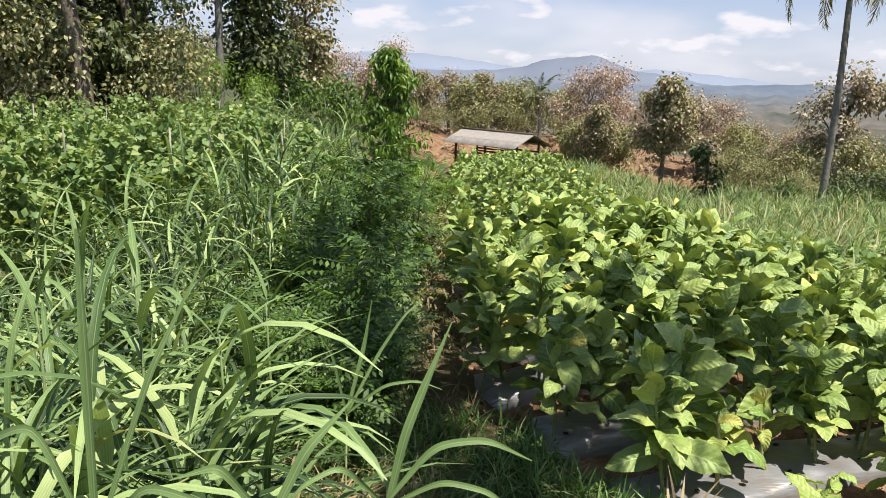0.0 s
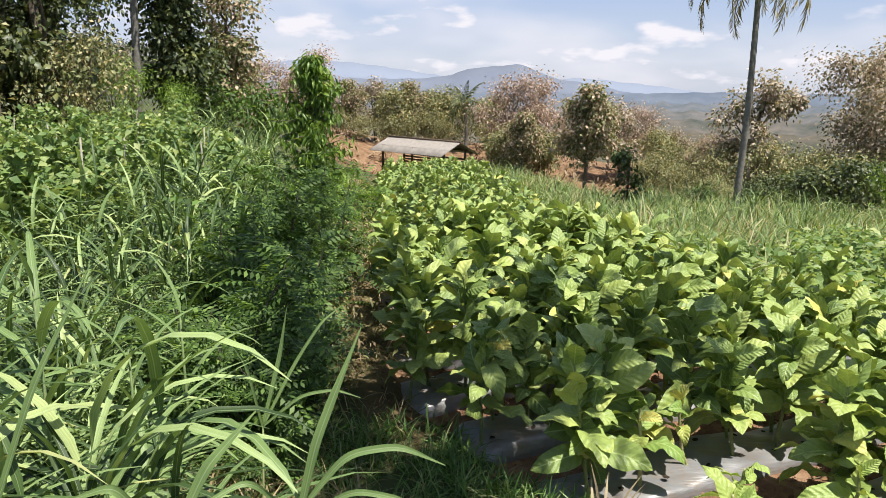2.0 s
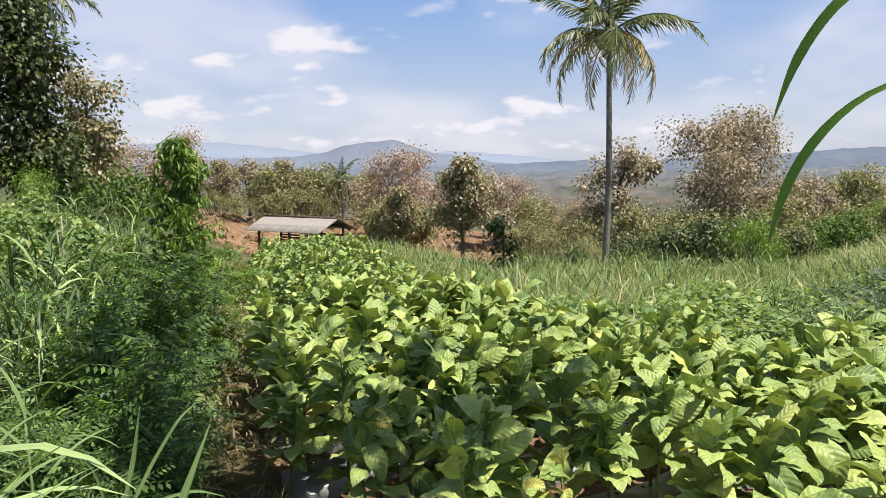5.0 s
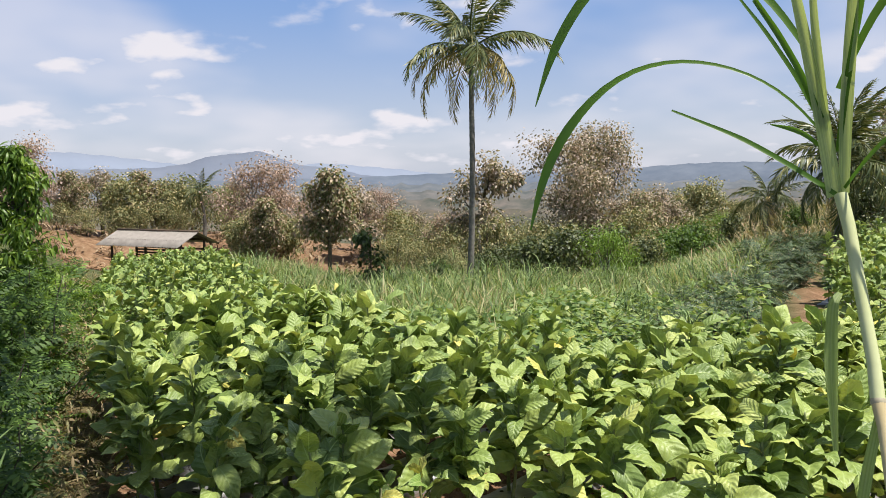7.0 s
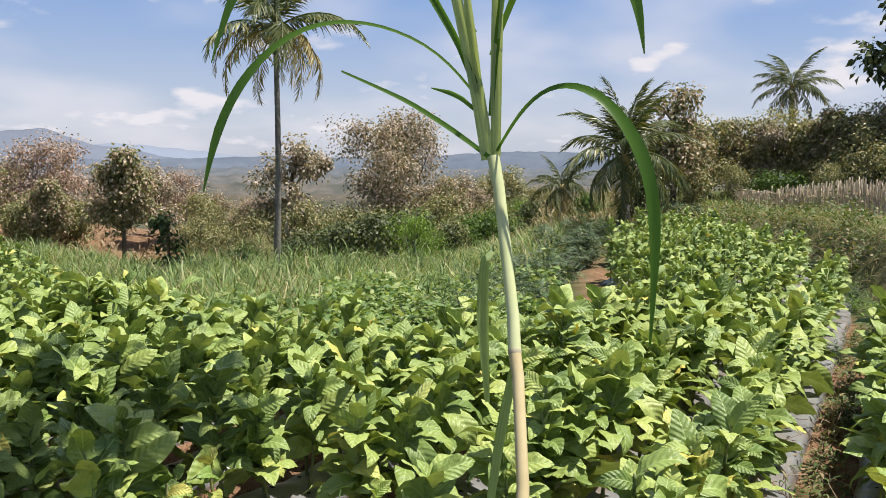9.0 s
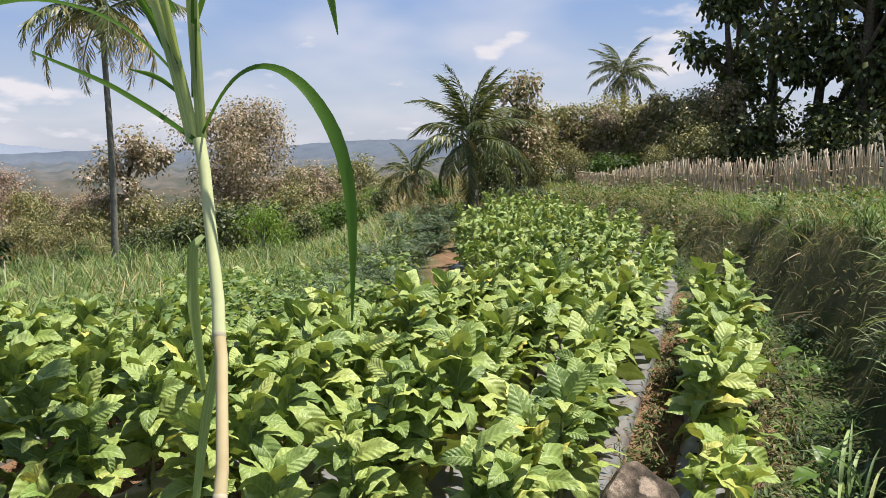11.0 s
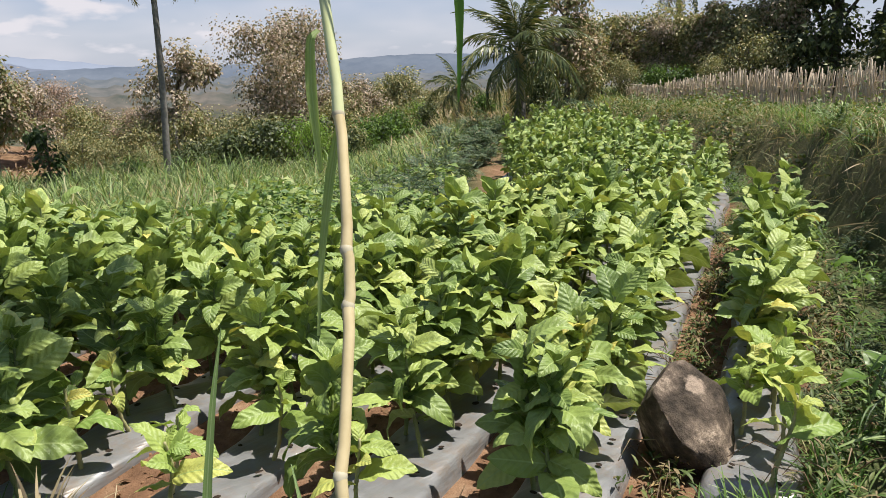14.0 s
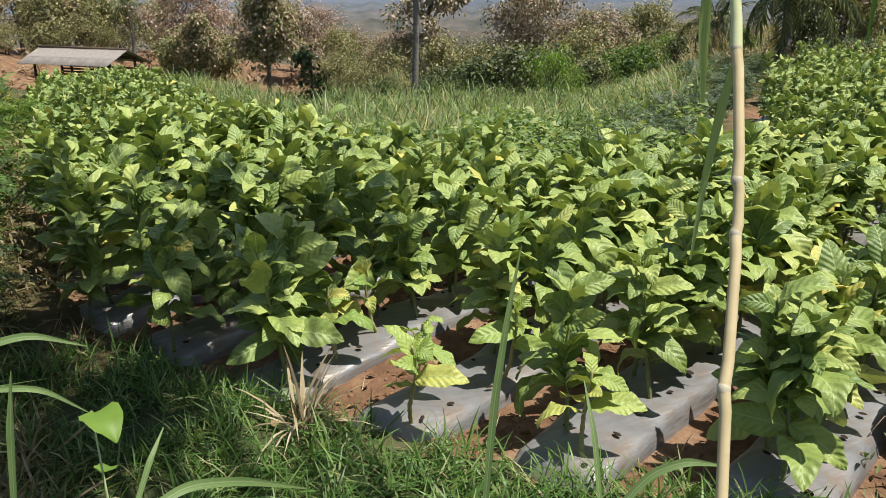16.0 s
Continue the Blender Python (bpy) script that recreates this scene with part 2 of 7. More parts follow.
M_LUSH = leaf_material("lush_leaf", [(0.0, (0.069, 0.125, 0.026)), (0.6, (0.130, 0.222, 0.039)), (1.0, (0.244, 0.335, 0.064))], 0.35, 0.38)
M_BEAN = leaf_material("bean_leaf", [(0.0, (0.109, 0.187, 0.062)), (0.6, (0.219, 0.308, 0.103)), (1.0, (0.395, 0.438, 0.180))], 0.32, 0.5)
M_TEAK = leaf_material("dry_teak_leaf", [(0.0, (0.125, 0.148, 0.063)), (0.45, (0.229, 0.227, 0.104)), (0.6, (0.367, 0.282, 0.194)), (1.0, (0.586, 0.443, 0.346))], 0.2, 0.6)
M_TEAK_BARE = leaf_material("withered_teak_leaf", [(0.0, (0.213, 0.166, 0.132)), (0.4, (0.382, 0.277, 0.241)), (1.0, (0.595, 0.436, 0.388))], 0.2, 0.65)
M_TEAK_PINK = leaf_material("withering_teak_leaf", [(0.0, (0.123, 0.123, 0.068)), (0.3, (0.224, 0.207, 0.131)), (0.5, (0.381, 0.308, 0.251)), (1.0, (0.605, 0.487, 0.433))], 0.25, 0.55)
M_OLIVE = leaf_material("olive_leaf", [(0.0, (0.138, 0.156, 0.073)), (0.6, (0.274, 0.280, 0.131)), (1.0, (0.551, 0.443, 0.253))], 0.22, 0.5)
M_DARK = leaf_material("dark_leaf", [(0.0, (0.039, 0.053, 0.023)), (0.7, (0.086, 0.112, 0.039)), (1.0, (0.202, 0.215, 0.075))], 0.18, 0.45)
M_LIME = leaf_material("lime_leaf", [(0.0, (0.105, 0.190, 0.030)), (0.6, (0.185, 0.300, 0.048)), (1.0, (0.285, 0.390, 0.085))], 0.35, 0.5)
M_PALM = leaf_material("palm_leaflet", [(0.0, (0.056, 0.082, 0.032)), (0.6, (0.119, 0.145, 0.053)), (1.0, (0.281, 0.255, 0.111))], 0.2, 0.42)
M_PALM_DRY = leaf_material("dry_palm_leaflet", [(0.0, (0.20, 0.15, 0.06)), (0.6, (0.44, 0.34, 0.14)), (1.0, (0.60, 0.50, 0.24))], 0.2, 0.55)
M_BRUSH = leaf_material("dry_brush_twig", [(0.0, (0.111, 0.071, 0.045)), (0.5, (0.255, 0.171, 0.110)), (1.0, (0.391, 0.304, 0.210))], 0.15, 0.7)
# weed leaf with the bank's shade put into its colour
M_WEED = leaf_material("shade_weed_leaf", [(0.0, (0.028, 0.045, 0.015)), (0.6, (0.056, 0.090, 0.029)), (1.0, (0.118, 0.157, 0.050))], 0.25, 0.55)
M_CANE_LEAF = leaf_material("cane_leaf", [(0.0, (0.082, 0.180, 0.025)), (1.0, (0.125, 0.240, 0.043))], 0.5, 0.35, per_object=True)
M_BARK = solid_material("grey_brown_bark", [(0.3, (0.06, 0.045, 0.032)), (0.7, (0.20, 0.165, 0.125))], 14, 0.9, 0.8, 0.02)
M_PALE_BARK = solid_material("pale_bark", [(0.3, (0.24, 0.21, 0.17)), (0.7, (0.46, 0.42, 0.35))], 10, 0.9, 0.5, 0.01)
M_PALM_BARK = solid_material("palm_bark", [(0.3, (0.11, 0.10, 0.085)), (0.7, (0.26, 0.24, 0.21))], 9, 0.9, 0.7, 0.015)
M_STICK = solid_material("weathered_stick", [(0.25, (0.317, 0.247, 0.173)), (0.75, (0.691, 0.581, 0.442))], 7, 0.85, 0.3, 0.004, per_object=0.35)
M_STAKE = solid_material("split_bamboo", [(0.25, (0.20, 0.18, 0.14)), (0.75, (0.36, 0.34, 0.27))], 8, 0.7, 0.2, 0.003, per_object=0.2)
M_CANE = solid_material("dry_cane", [(0.25, (0.48, 0.38, 0.20)), (0.75, (0.66, 0.55, 0.32))], 22, 0.45, 0.15, 0.001)
M_CANE_GREEN = solid_material("green_cane_sheath", [(0.25, (0.38, 0.47, 0.20)), (0.75, (0.56, 0.62, 0.34))], 25, 0.4, 0.15, 0.001)
M_SHEATH = solid_material("pale_leaf_sheath", [(0.25, (0.50, 0.54, 0.25)), (0.75, (0.68, 0.70, 0.40))], 25, 0.45, 0.15, 0.001)
M_YOUNG_BLADE = leaf_material("pale_young_blade", [(0.0, (0.40, 0.48, 0.24)), (1.0, (0.58, 0.64, 0.38))], 0.45, 0.4, per_object=True, ribs=True)
M_LIMP = leaf_material("limp_leaf", [(0.0, (0.30, 0.40, 0.16)), (1.0, (0.42, 0.50, 0.23))], 0.5, 0.5, per_object=True, ribs=True)
M_NODE = solid_material("cane_node", [(0.25, (0.42, 0.36, 0.24)), (0.75, (0.62, 0.57, 0.42))], 40, 0.6, 0.2, 0.001)
M_ROOF = solid_material("asbestos_sheet", [(0.3, (0.20, 0.178, 0.16)), (0.7, (0.33, 0.30, 0.27))], 2.5, 0.9, 0.3, 0.01)
M_WOOD = solid_material("dark_hut_timber", [(0.3, (0.05, 0.035, 0.025)), (0.7, (0.14, 0.10, 0.07))], 8, 0.85, 0.4, 0.01)
M_TARP = solid_material("grey_blue_tarpaulin", [(0.3, (0.10, 0.13, 0.16)), (0.7, (0.17, 0.20, 0.235))], 3, 0.55, 0.4, 0.02)
M_ROCK = solid_material("dark_volcanic_stone", [(0.36, (0.030, 0.024, 0.018)), (0.50, (0.10, 0.076, 0.058)), (0.57, (0.19, 0.145, 0.11)), (0.65, (0.48, 0.38, 0.29))], 4.5, 0.9, 1.0, 0.05, 9.0)
M_STRAW = leaf_material("dead_leaf", [(0.0, (0.20, 0.14, 0.08)), (0.6, (0.36, 0.29, 0.18)), (1.0, (0.50, 0.43, 0.31))], 0.15, 0.7)
M_LITTER = leaf_material("brown_litter", [(0.0, (0.10, 0.055, 0.03)), (0.5, (0.23, 0.13, 0.065)), (1.0, (0.38, 0.27, 0.13))], 0.1, 0.8)
M_CLOD = solid_material("soil_clod", [(0.3, (0.16, 0.085, 0.045)), (0.7, (0.33, 0.19, 0.105))], 18, 0.95, 0.7, 0.01)


def mulch_material():
    m, n, l, p = material("silver_mulch_film")
    r = ramp(n, [(0.3, (0.195, 0.195, 0.200)), (0.7, (0.300, 0.300, 0.306))])
    l.new(noise_of(n, l, 3.0, 4.0, 0.55), r.inputs[0])
    dirt = ramp(n, [(0.48, (0, 0, 0)), (0.68, (0.75, 0.75, 0.75))])
    l.new(noise_of(n, l, 3.4, 7.0, 0.72), dirt.inputs[0])
    col = mixed(n, l, "MIX", dirt.outputs[0], r.outputs[0], (0.26, 0.185, 0.13))
    l.new(col, p.inputs["Base Color"])
    p.inputs["Metallic"].default_value, p.inputs["Roughness"].default_value = 0.3, 0.42
    c = n.new("ShaderNodeTexCoord")
    mp = n.new("ShaderNodeMapping")
    mp.inputs["Rotation"].default_value = (0, 0, radians(-21.6))
    mp.inputs["Scale"].default_value = (1.5, 9.0, 16.0)
    l.new(c.outputs["Object"], mp.inputs[0])
    w = n.new("ShaderNodeTexNoise")
    w.inputs["Scale"].default_value, w.inputs["Detail"].default_value = 1.3, 3.0
    l.new(mp.outputs[0], w.inputs["Vector"])
    fine = n.new("ShaderNodeTexNoise")
    fine.inputs["Scale"].default_value, fine.inputs["Detail"].default_value, fine.inputs["Distortion"].default_value = 4.0, 3.0, 0.6
    l.new(mp.outputs[0], fine.inputs["Vector"])
    both = n.new("ShaderNodeMath")
    both.operation = "MULTIPLY_ADD"
    both.inputs[1].default_value = 0.05
    l.new(fine.outputs["Fac"], both.inputs[0])
    l.new(w.outputs["Fac"], both.inputs[2])
    scuff = ramp(n, [(0.55, (0.36, 0.36, 0.36)), (0.75, (0.55, 0.55, 0.55))])
    l.new(fine.outputs["Fac"], scuff.inputs[0])
    l.new(scuff.outputs[0], p.inputs["Roughness"])
    bumped(n, l, p, both.outputs[0], 0.6, 0.022)
    return m


M_MULCH = mulch_material()


def ground_material():
    m, n, l, p = material("farm_ground")
    at = n.new("ShaderNodeAttribute")
    at.attribute_name = "soil"
    f = noise_of(n, l, 3.0, 8.0, 0.7)
    soil = ramp(n, [(0.3, (0.105, 0.058, 0.034)), (0.5, (0.225, 0.125, 0.074)), (0.72, (0.37, 0.245, 0.155))])
    l.new(f, soil.inputs[0])
    grass = ramp(n, [(0.3, (0.040, 0.055, 0.020)), (0.5, (0.075, 0.090, 0.035)), (0.7, (0.15, 0.13, 0.07))])
    l.new(noise_of(n, l, 0.9, 8.0, 0.7), grass.inputs[0])
    wood = ramp(n, [(0.35, (0.032, 0.044, 0.028)), (0.5, (0.066, 0.072, 0.045)), (0.62, (0.125, 0.100, 0.078)), (0.75, (0.085, 0.095, 0.052))])
    l.new(noise_of(n, l, 0.012, 9.0, 0.72), wood.inputs[0])
    at2 = n.new("ShaderNodeAttribute")
    at2.attribute_name = "wild"
    col = mixed(n, l, "MIX", at2.outputs["Fac"], grass.outputs[0], wood.outputs[0])
    edge = n.new("ShaderNodeMath")
    edge.operation = "MULTIPLY_ADD"
    edge.inputs[1].default_value, edge.inputs[2].default_value = 0.6, -0.3
    l.new(noise_of(n, l, 1.7, 6.0, 0.7), edge.inputs[0])
    sm = n.new("ShaderNodeMath")
    sm.operation = "ADD"
    sm.use_clamp = True
    l.new(at.outputs["Fac"], sm.inputs[0])
    l.new(edge.outputs[0], sm.inputs[1])
    col = mixed(n, l, "MIX", sm.outputs[0], col, soil.outputs[0])
    l.new(col, p.inputs["Base Color"])
    p.inputs["Roughness"].default_value = 0.95
    p.inputs["Specular IOR Level"].default_value = 0.15
    bumped(n, l, p, noise_of(n, l, 11.0, 8.0, 0.75), 0.8, 0.05)
    return m


M_GROUND = ground_material()


# far backdrop: haze is put into the base colour, with a faint added glow
def hazed_material(name, a, b, glow, scale):
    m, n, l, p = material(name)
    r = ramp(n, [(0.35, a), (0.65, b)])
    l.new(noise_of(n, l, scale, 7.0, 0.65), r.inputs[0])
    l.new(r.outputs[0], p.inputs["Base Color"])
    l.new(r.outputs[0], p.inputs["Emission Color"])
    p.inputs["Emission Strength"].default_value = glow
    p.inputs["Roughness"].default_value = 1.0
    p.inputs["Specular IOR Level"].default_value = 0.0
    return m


# ---- mesh tools ----
rng = np.random.default_rng(7)


class Batch:
    """Collects quads with numpy and makes one mesh of them."""

    def __init__(self):
        self.v, self.f, self.uv, self.n = [], [], [], 0

    def add(self, tpl, turn, place):
        """tpl: (verts, quads, uv); turn (N,3,3) with its scale, place (N,3)."""
        tv, tf, tuv = tpl
        turn, place = np.asarray(turn, float).reshape(-1, 3, 3), np.asarray(place, float).reshape(-1, 3)
        k = len(tv)
        v = np.einsum("nij,kj->nki", turn, tv) + place[:, None]
        self.v.append(v.reshape(-1, 3))
        self.f.append((tf[None] + (self.n + k * np.arange(len(place)))[:, None, None]).reshape(-1, 4))
        self.uv.append(np.tile(tuv, (len(place), 1)))
        self.n += k * len(place)
        return self

    def tube(self, pts, radii, sides=6, cap=True):
        pts = np.asarray(pts, float)
        radii = np.broadcast_to(np.asarray(radii, float), (len(pts),))
        tan = np.gradient(pts, axis=0)
        tan /= np.linalg.norm(tan, axis=1, keepdims=True) + 1e-9
        ref = np.where(np.abs(tan[:, 2:3]) < 0.9, np.array([[0, 0, 1.0]]), np.array([[1.0, 0, 0]]))
        a = np.cross(tan, ref)
        a /= np.linalg.norm(a, axis=1, keepdims=True) + 1e-9
        for i in range(1, len(a)):
            a[i] = a[i - 1] - tan[i] * (a[i - 1] @ tan[i])
            a[i] /= np.linalg.norm(a[i]) + 1e-9
        b = np.cross(tan, a)
        ang = 2 * np.pi * np.arange(sides) / sides
        ring = a[:, None] * np.cos(ang)[None, :, None] + b[:, None] * np.sin(ang)[None, :, None]
        v = (pts[:, None] + ring * radii[:, None, None]).reshape(-1, 3)
        i, j = np.meshgrid(np.arange(len(pts) - 1), np.arange(sides), indexing="ij")
        jn = (j + 1) % sides
        f = np.stack([i * sides + j, i * sides + jn, (i + 1) * sides + jn, (i + 1) * sides + j], -1).reshape(-1, 4)
        if cap and sides == 4:
            f = np.vstack([f, [[3, 2, 1, 0]], [[len(v) - 4, len(v) - 3, len(v) - 2, len(v) - 1]]])
        elif cap and sides == 6:
            e = len(v) - 6
            f = np.vstack([f, [[3, 2, 1, 0], [5, 4, 3, 0]], [[e, e + 1, e + 2, e + 3], [e, e + 3, e + 4, e + 5]]])
        elif cap and sides == 8:
            e = len(v) - 8
            f = np.vstack([f, [[3, 2, 1, 0], [5, 4, 3, 0], [7, 6, 5, 0]], [[e, e + 1, e + 2, e + 3], [e, e + 3, e + 4, e + 5], [e, e + 5, e + 6, e + 7]]])
        self.v.append(v)
        self.f.append(f + self.n)
        self.uv.append(np.zeros((len(v), 2)))
        self.n += len(v)
        return self

    def mesh(self, name, mat, smooth=True):
        me = bpy.data.meshes.new(name)
        v, f, uv = np.vstack(self.v), np.vstack(self.f), np.vstack(self.uv)
        me.vertices.add(len(v))
        me.vertices.foreach_set("co", v.astype(np.float32).ravel())
        me.loops.add(f.size)
        me.loops.foreach_set("vertex_index", f.astype(np.int32).ravel())
        me.polygons.add(len(f))
        me.polygons.foreach_set("loop_start", (4 * np.arange(len(f))).astype(np.int32))
        me.polygons.foreach_set("use_smooth", np.full(len(f), smooth))
        lay = me.uv_layers.new(name="UVMap")
        lay.data.foreach_set("uv", uv[f.ravel()].astype(np.float32).ravel())
        me.update(calc_edges=True)
        me.materials.append(mat)
        return me


def mesh_of(name, bm, mat, smooth=False):
    me = bpy.data.meshes.new(name)
    bm.to_mesh(me)
    bm.free()
    me.polygons.foreach_set("use_smooth", np.full(len(me.polygons), smooth))
    me.materials.append(mat)
    return me


def child(name, mesh, parent, m=None, label=""):
    ob = new(name, mesh)
    ob.parent = parent
    if m is not None:
        ob.matrix_basis = m
    if label:
        ob["label"] = label
    return ob


def base(name, x, y, z, label, category, group="", rz=0.0):
    ob = new(name)
    ob.empty_display_size = 0.2
    ob.matrix_basis = pose(x, y, z, 0, 0, rz)
    return tagged(ob, label, category, group)


def blade(nl, nw, width, curl, fold=0.15, wave=0.0, tip=0.9, root=0.5, twist=0.0):
    """A leaf of length 1 along +y, its face up, width as a share of the length; it arches downwards by curl radians."""
    u = np.linspace(0, 1, nl + 1)
    v = np.linspace(-1, 1, nw + 1)
    ang = curl * u
    y = np.concatenate([[0], np.cumsum(np.cos((ang[1:] + ang[:-1]) / 2) / nl)])
    z = -np.concatenate([[0], np.cumsum(np.sin((ang[1:] + ang[:-1]) / 2) / nl)])
    half = 0.5 * width * np.maximum(np.sin(np.pi * np.clip(u, 0, 1) ** root) ** tip, 0.03)
    U, W = np.meshgrid(u, v, indexing="ij")
    H, A = half[:, None], ang[:, None]
    lift = np.abs(W) * H * fold + wave * width * np.sin(U * 16 + W * 1.3) * np.abs(W) ** 2
    tw = twist * U
    X = W * H * np.cos(tw)
    lift = lift + W * H * np.sin(tw)
    Y = y[:, None] + lift * np.sin(A)
    Z = z[:, None] + lift * np.cos(A)
    i, j = np.meshgrid(np.arange(nl), np.arange(nw), indexing="ij")
    s = nw + 1
    f = np.stack([i * s + j, i * s + j + 1, (i + 1) * s + j + 1, (i + 1) * s + j], -1).reshape(-1, 4)
    uv = np.stack([0.5 + W * (0.12 + H / width * 0.76), U], -1).reshape(-1, 2)
    return np.stack([X, Y, Z], -1).reshape(-1, 3), f, uv


def turns(fwd, up=(0, 0, 1), scale=1.0, spin=None):
    """Frames whose y runs along fwd and whose z is as near to up as can be; scale one, N or (N,3)."""
    fwd = np.asarray(fwd, float).reshape(-1, 3)
    fwd = fwd / (np.linalg.norm(fwd, axis=1, keepdims=True) + 1e-9)
    up = np.broadcast_to(np.asarray(up, float), fwd.shape) + 1e-3
    x = np.cross(fwd, up)
    x /= np.linalg.norm(x, axis=1, keepdims=True) + 1e-9
    z = np.cross(x, fwd)
    if spin is not None:
        c, s = np.cos(spin)[:, None], np.sin(spin)[:, None]
        x, z = c * x + s * z, c * z - s * x
    sc = np.broadcast_to(np.asarray(scale, float).reshape(-1, 1) if np.ndim(scale) < 2 else scale, (len(fwd), 3))
    return np.stack([x * sc[:, :1], fwd * sc[:, 1:2], z * sc[:, 2:]], -1)


def around(n, el_lo, el_hi):
    a, e = rng.uniform(0, 2 * np.pi, n), np.radians(rng.uniform(el_lo, el_hi, n))
    return np.stack([np.cos(a) * np.cos(e), np.sin(a) * np.cos(e), np.sin(e)], -1)


def smooth(a, b, x):
    t = np.clip((np.asarray(x, float) - a) / (b - a), 0, 1)
    return t * t * (3 - 2 * t)


def wobble(x, y, s, seed=0.0):
    """Cheap smooth noise of about -1 to 1."""
    x, y = np.asarray(x) / s, np.asarray(y) / s
    return (np.sin(1.7 * x + 2.3 * y + seed) + np.sin(2.9 * x - 1.3 * y + 2.1 * seed + 1) + np.sin(-1.1 * x + 3.7 * y + seed * 0.7 + 2)) / 3


def inside(px, py, poly):
    px, py = np.asarray(px, float), np.asarray(py, float)
    hit = np.zeros(px.shape, bool)
    for (x0, y0), (x1, y1) in zip(poly, poly[1:] + poly[:1]):
        cross = ((y0 > py) != (y1 > py)) & (px < (x1 - x0) * (py - y0) / (y1 - y0 + 1e-12) + x0)
        hit ^= cross
    return hit


def side_of(px, py, line):
    """Distance to an open line, positive to its right, and the share of the way along it."""
    px, py = np.asarray(px, float), np.asarray(py, float)
    best, sign, along = np.full(px.shape, 1e9), np.ones(px.shape), np.zeros(px.shape)
    n = len(line) - 1
    for k, ((x0, y0), (x1, y1)) in enumerate(zip(line, line[1:])):
        dx, dy = x1 - x0, y1 - y0
        t = np.clip(((px - x0) * dx + (py - y0) * dy) / (dx * dx + dy * dy), 0, 1)
        d = np.hypot(px - x0 - t * dx, py - y0 - t * dy)
        s = np.sign((px - x0) * dy - (py - y0) * dx)
        near = d < best
        best, sign, along = np.where(near, d, best), np.where(near, s, sign), np.where(near, (k + t) / n, along)
    return best * sign, along


# ---- the plan ----
# the planted field, its bed ends first, then along the foot of the bank, back along the footpath and out to the hut
FIELD = [(0.3, 6.5), (0.72, 5.55), (1.25, 4.65), (1.72, 3.8), (2.4, 2.95), (3.1, 2.25), (3.8, 1.75), (4.75, 1.3), (9.0, 2.8), (14.8, 6.7), (22.3, 13.8),
         (21.0, 16.0), (14.5, 12.0), (11.0, 8.8), (8.4, 6.5), (6.6, 6.4), (4.6, 7.5), (3.7, 8.8), (3.4, 12.5), (3.5, 20.0), (4.2, 31.0), (0.6, 31.0), (0.1, 20.0), (0.15, 12.0), (0.2, 8.0)]
BANK = [(2.8, -3.5), (4.15, -0.8), (6.1, 0.82), (9.5, 2.1), (15.4, 6.35), (23.2, 13.9), (33.0, 24.0), (60.0, 48.0)]
PATH_LEFT = [(0.35, 5.6), (0.05, 6.9), (-0.1, 10.0), (-0.35, 14.0), (-0.5, 19.0), (-0.3, 33.0)]
PATH_RIGHT = [(8.0, 6.9), (10.7, 9.1), (11.3, 9.6), (14.6, 12.6), (20.4, 16.9)]
BED_DIR, BED_NRM, BED_PITCH, BED_WIDE = np.array([0.93, 0.3676]), np.array([-0.3676, 0.93]), 1.03, 0.60


def height(x, y):
    """The lie of the land."""
    x, y = np.asarray(x, float), np.asarray(y, float)
    r = np.hypot(x, y)
    az = np.degrees(np.arctan2(x, y))
    valley = smooth(-9, 3, az) * (1 - smooth(38, 50, az))
    deep = 0.62 + 0.38 * smooth(9, 18, az)
    z = -0.085 * np.clip(r - 10, 0, 36) * valley * deep
    z -= 0.8 * smooth(34, 35.5, r) * (1 - smooth(40, 44, r)) * smooth(-4, 0, az) * (1 - smooth(9, 13, az))
    z += 1.0 * smooth(40, 47, r) * (1 - smooth(50, 60, r)) * smooth(-8, -2, az) * (1 - smooth(21, 25, az))
    # beyond the trees the hill falls into a wide plain
    front = smooth(-14, 0, az) * (1 - smooth(62, 78, az))
    z -= front * (78 * smooth(50, 420, r) + 22 * smooth(300, 1500, r))
    z += (1 - front) * 6 * smooth(60, 200, r)
    # higher ground with the bean rows and the wood
    left = (1 - smooth(-14, -3, az)) * smooth(-150, -120, az)
    z += left * (0.30 + 0.75 * smooth(20, 30, r))
    # bank on the uphill side
    s, along = side_of(x, y, BANK)
    top = 1.45 - 1.0 * smooth(0.45, 0.85, along)
    z += top * smooth(-0.05, 0.34 + 2.2 * np.clip(along - 0.25, 0, 1), s) * (1 - smooth(60, 120, r)) + 0.2 * smooth(3, 14, s) * (1 - smooth(60, 120, r))
    # low bank from which the field is overlooked
    z += np.maximum(0, 1.1 * (1 - smooth(0.7, 3.6, r + 0.12 * wobble(x, y, 0.6)))) * (1 - 0.8 * smooth(0.3, 2, s))
    # furrows lie below the bed tops
    z -= 0.12 * inside(x, y, FIELD)
    far = smooth(60, 300, r)
    z += 0.05 * wobble(x, y, 0.8) * (1 - far) * smooth(0.5, 2, r) + 0.12 * wobble(x, y, 4.0, 3.0) * smooth(8, 20, r) + far * (2.5 * wobble(x, y, 45.0, 1.0) + 5 * wobble(x, y, 160.0, 2.0))
    return z


def up_to(x, y):
    return float(height(x, y))


def polar(az, r):
    return r * math.sin(radians(az)), r * math.cos(radians(az))


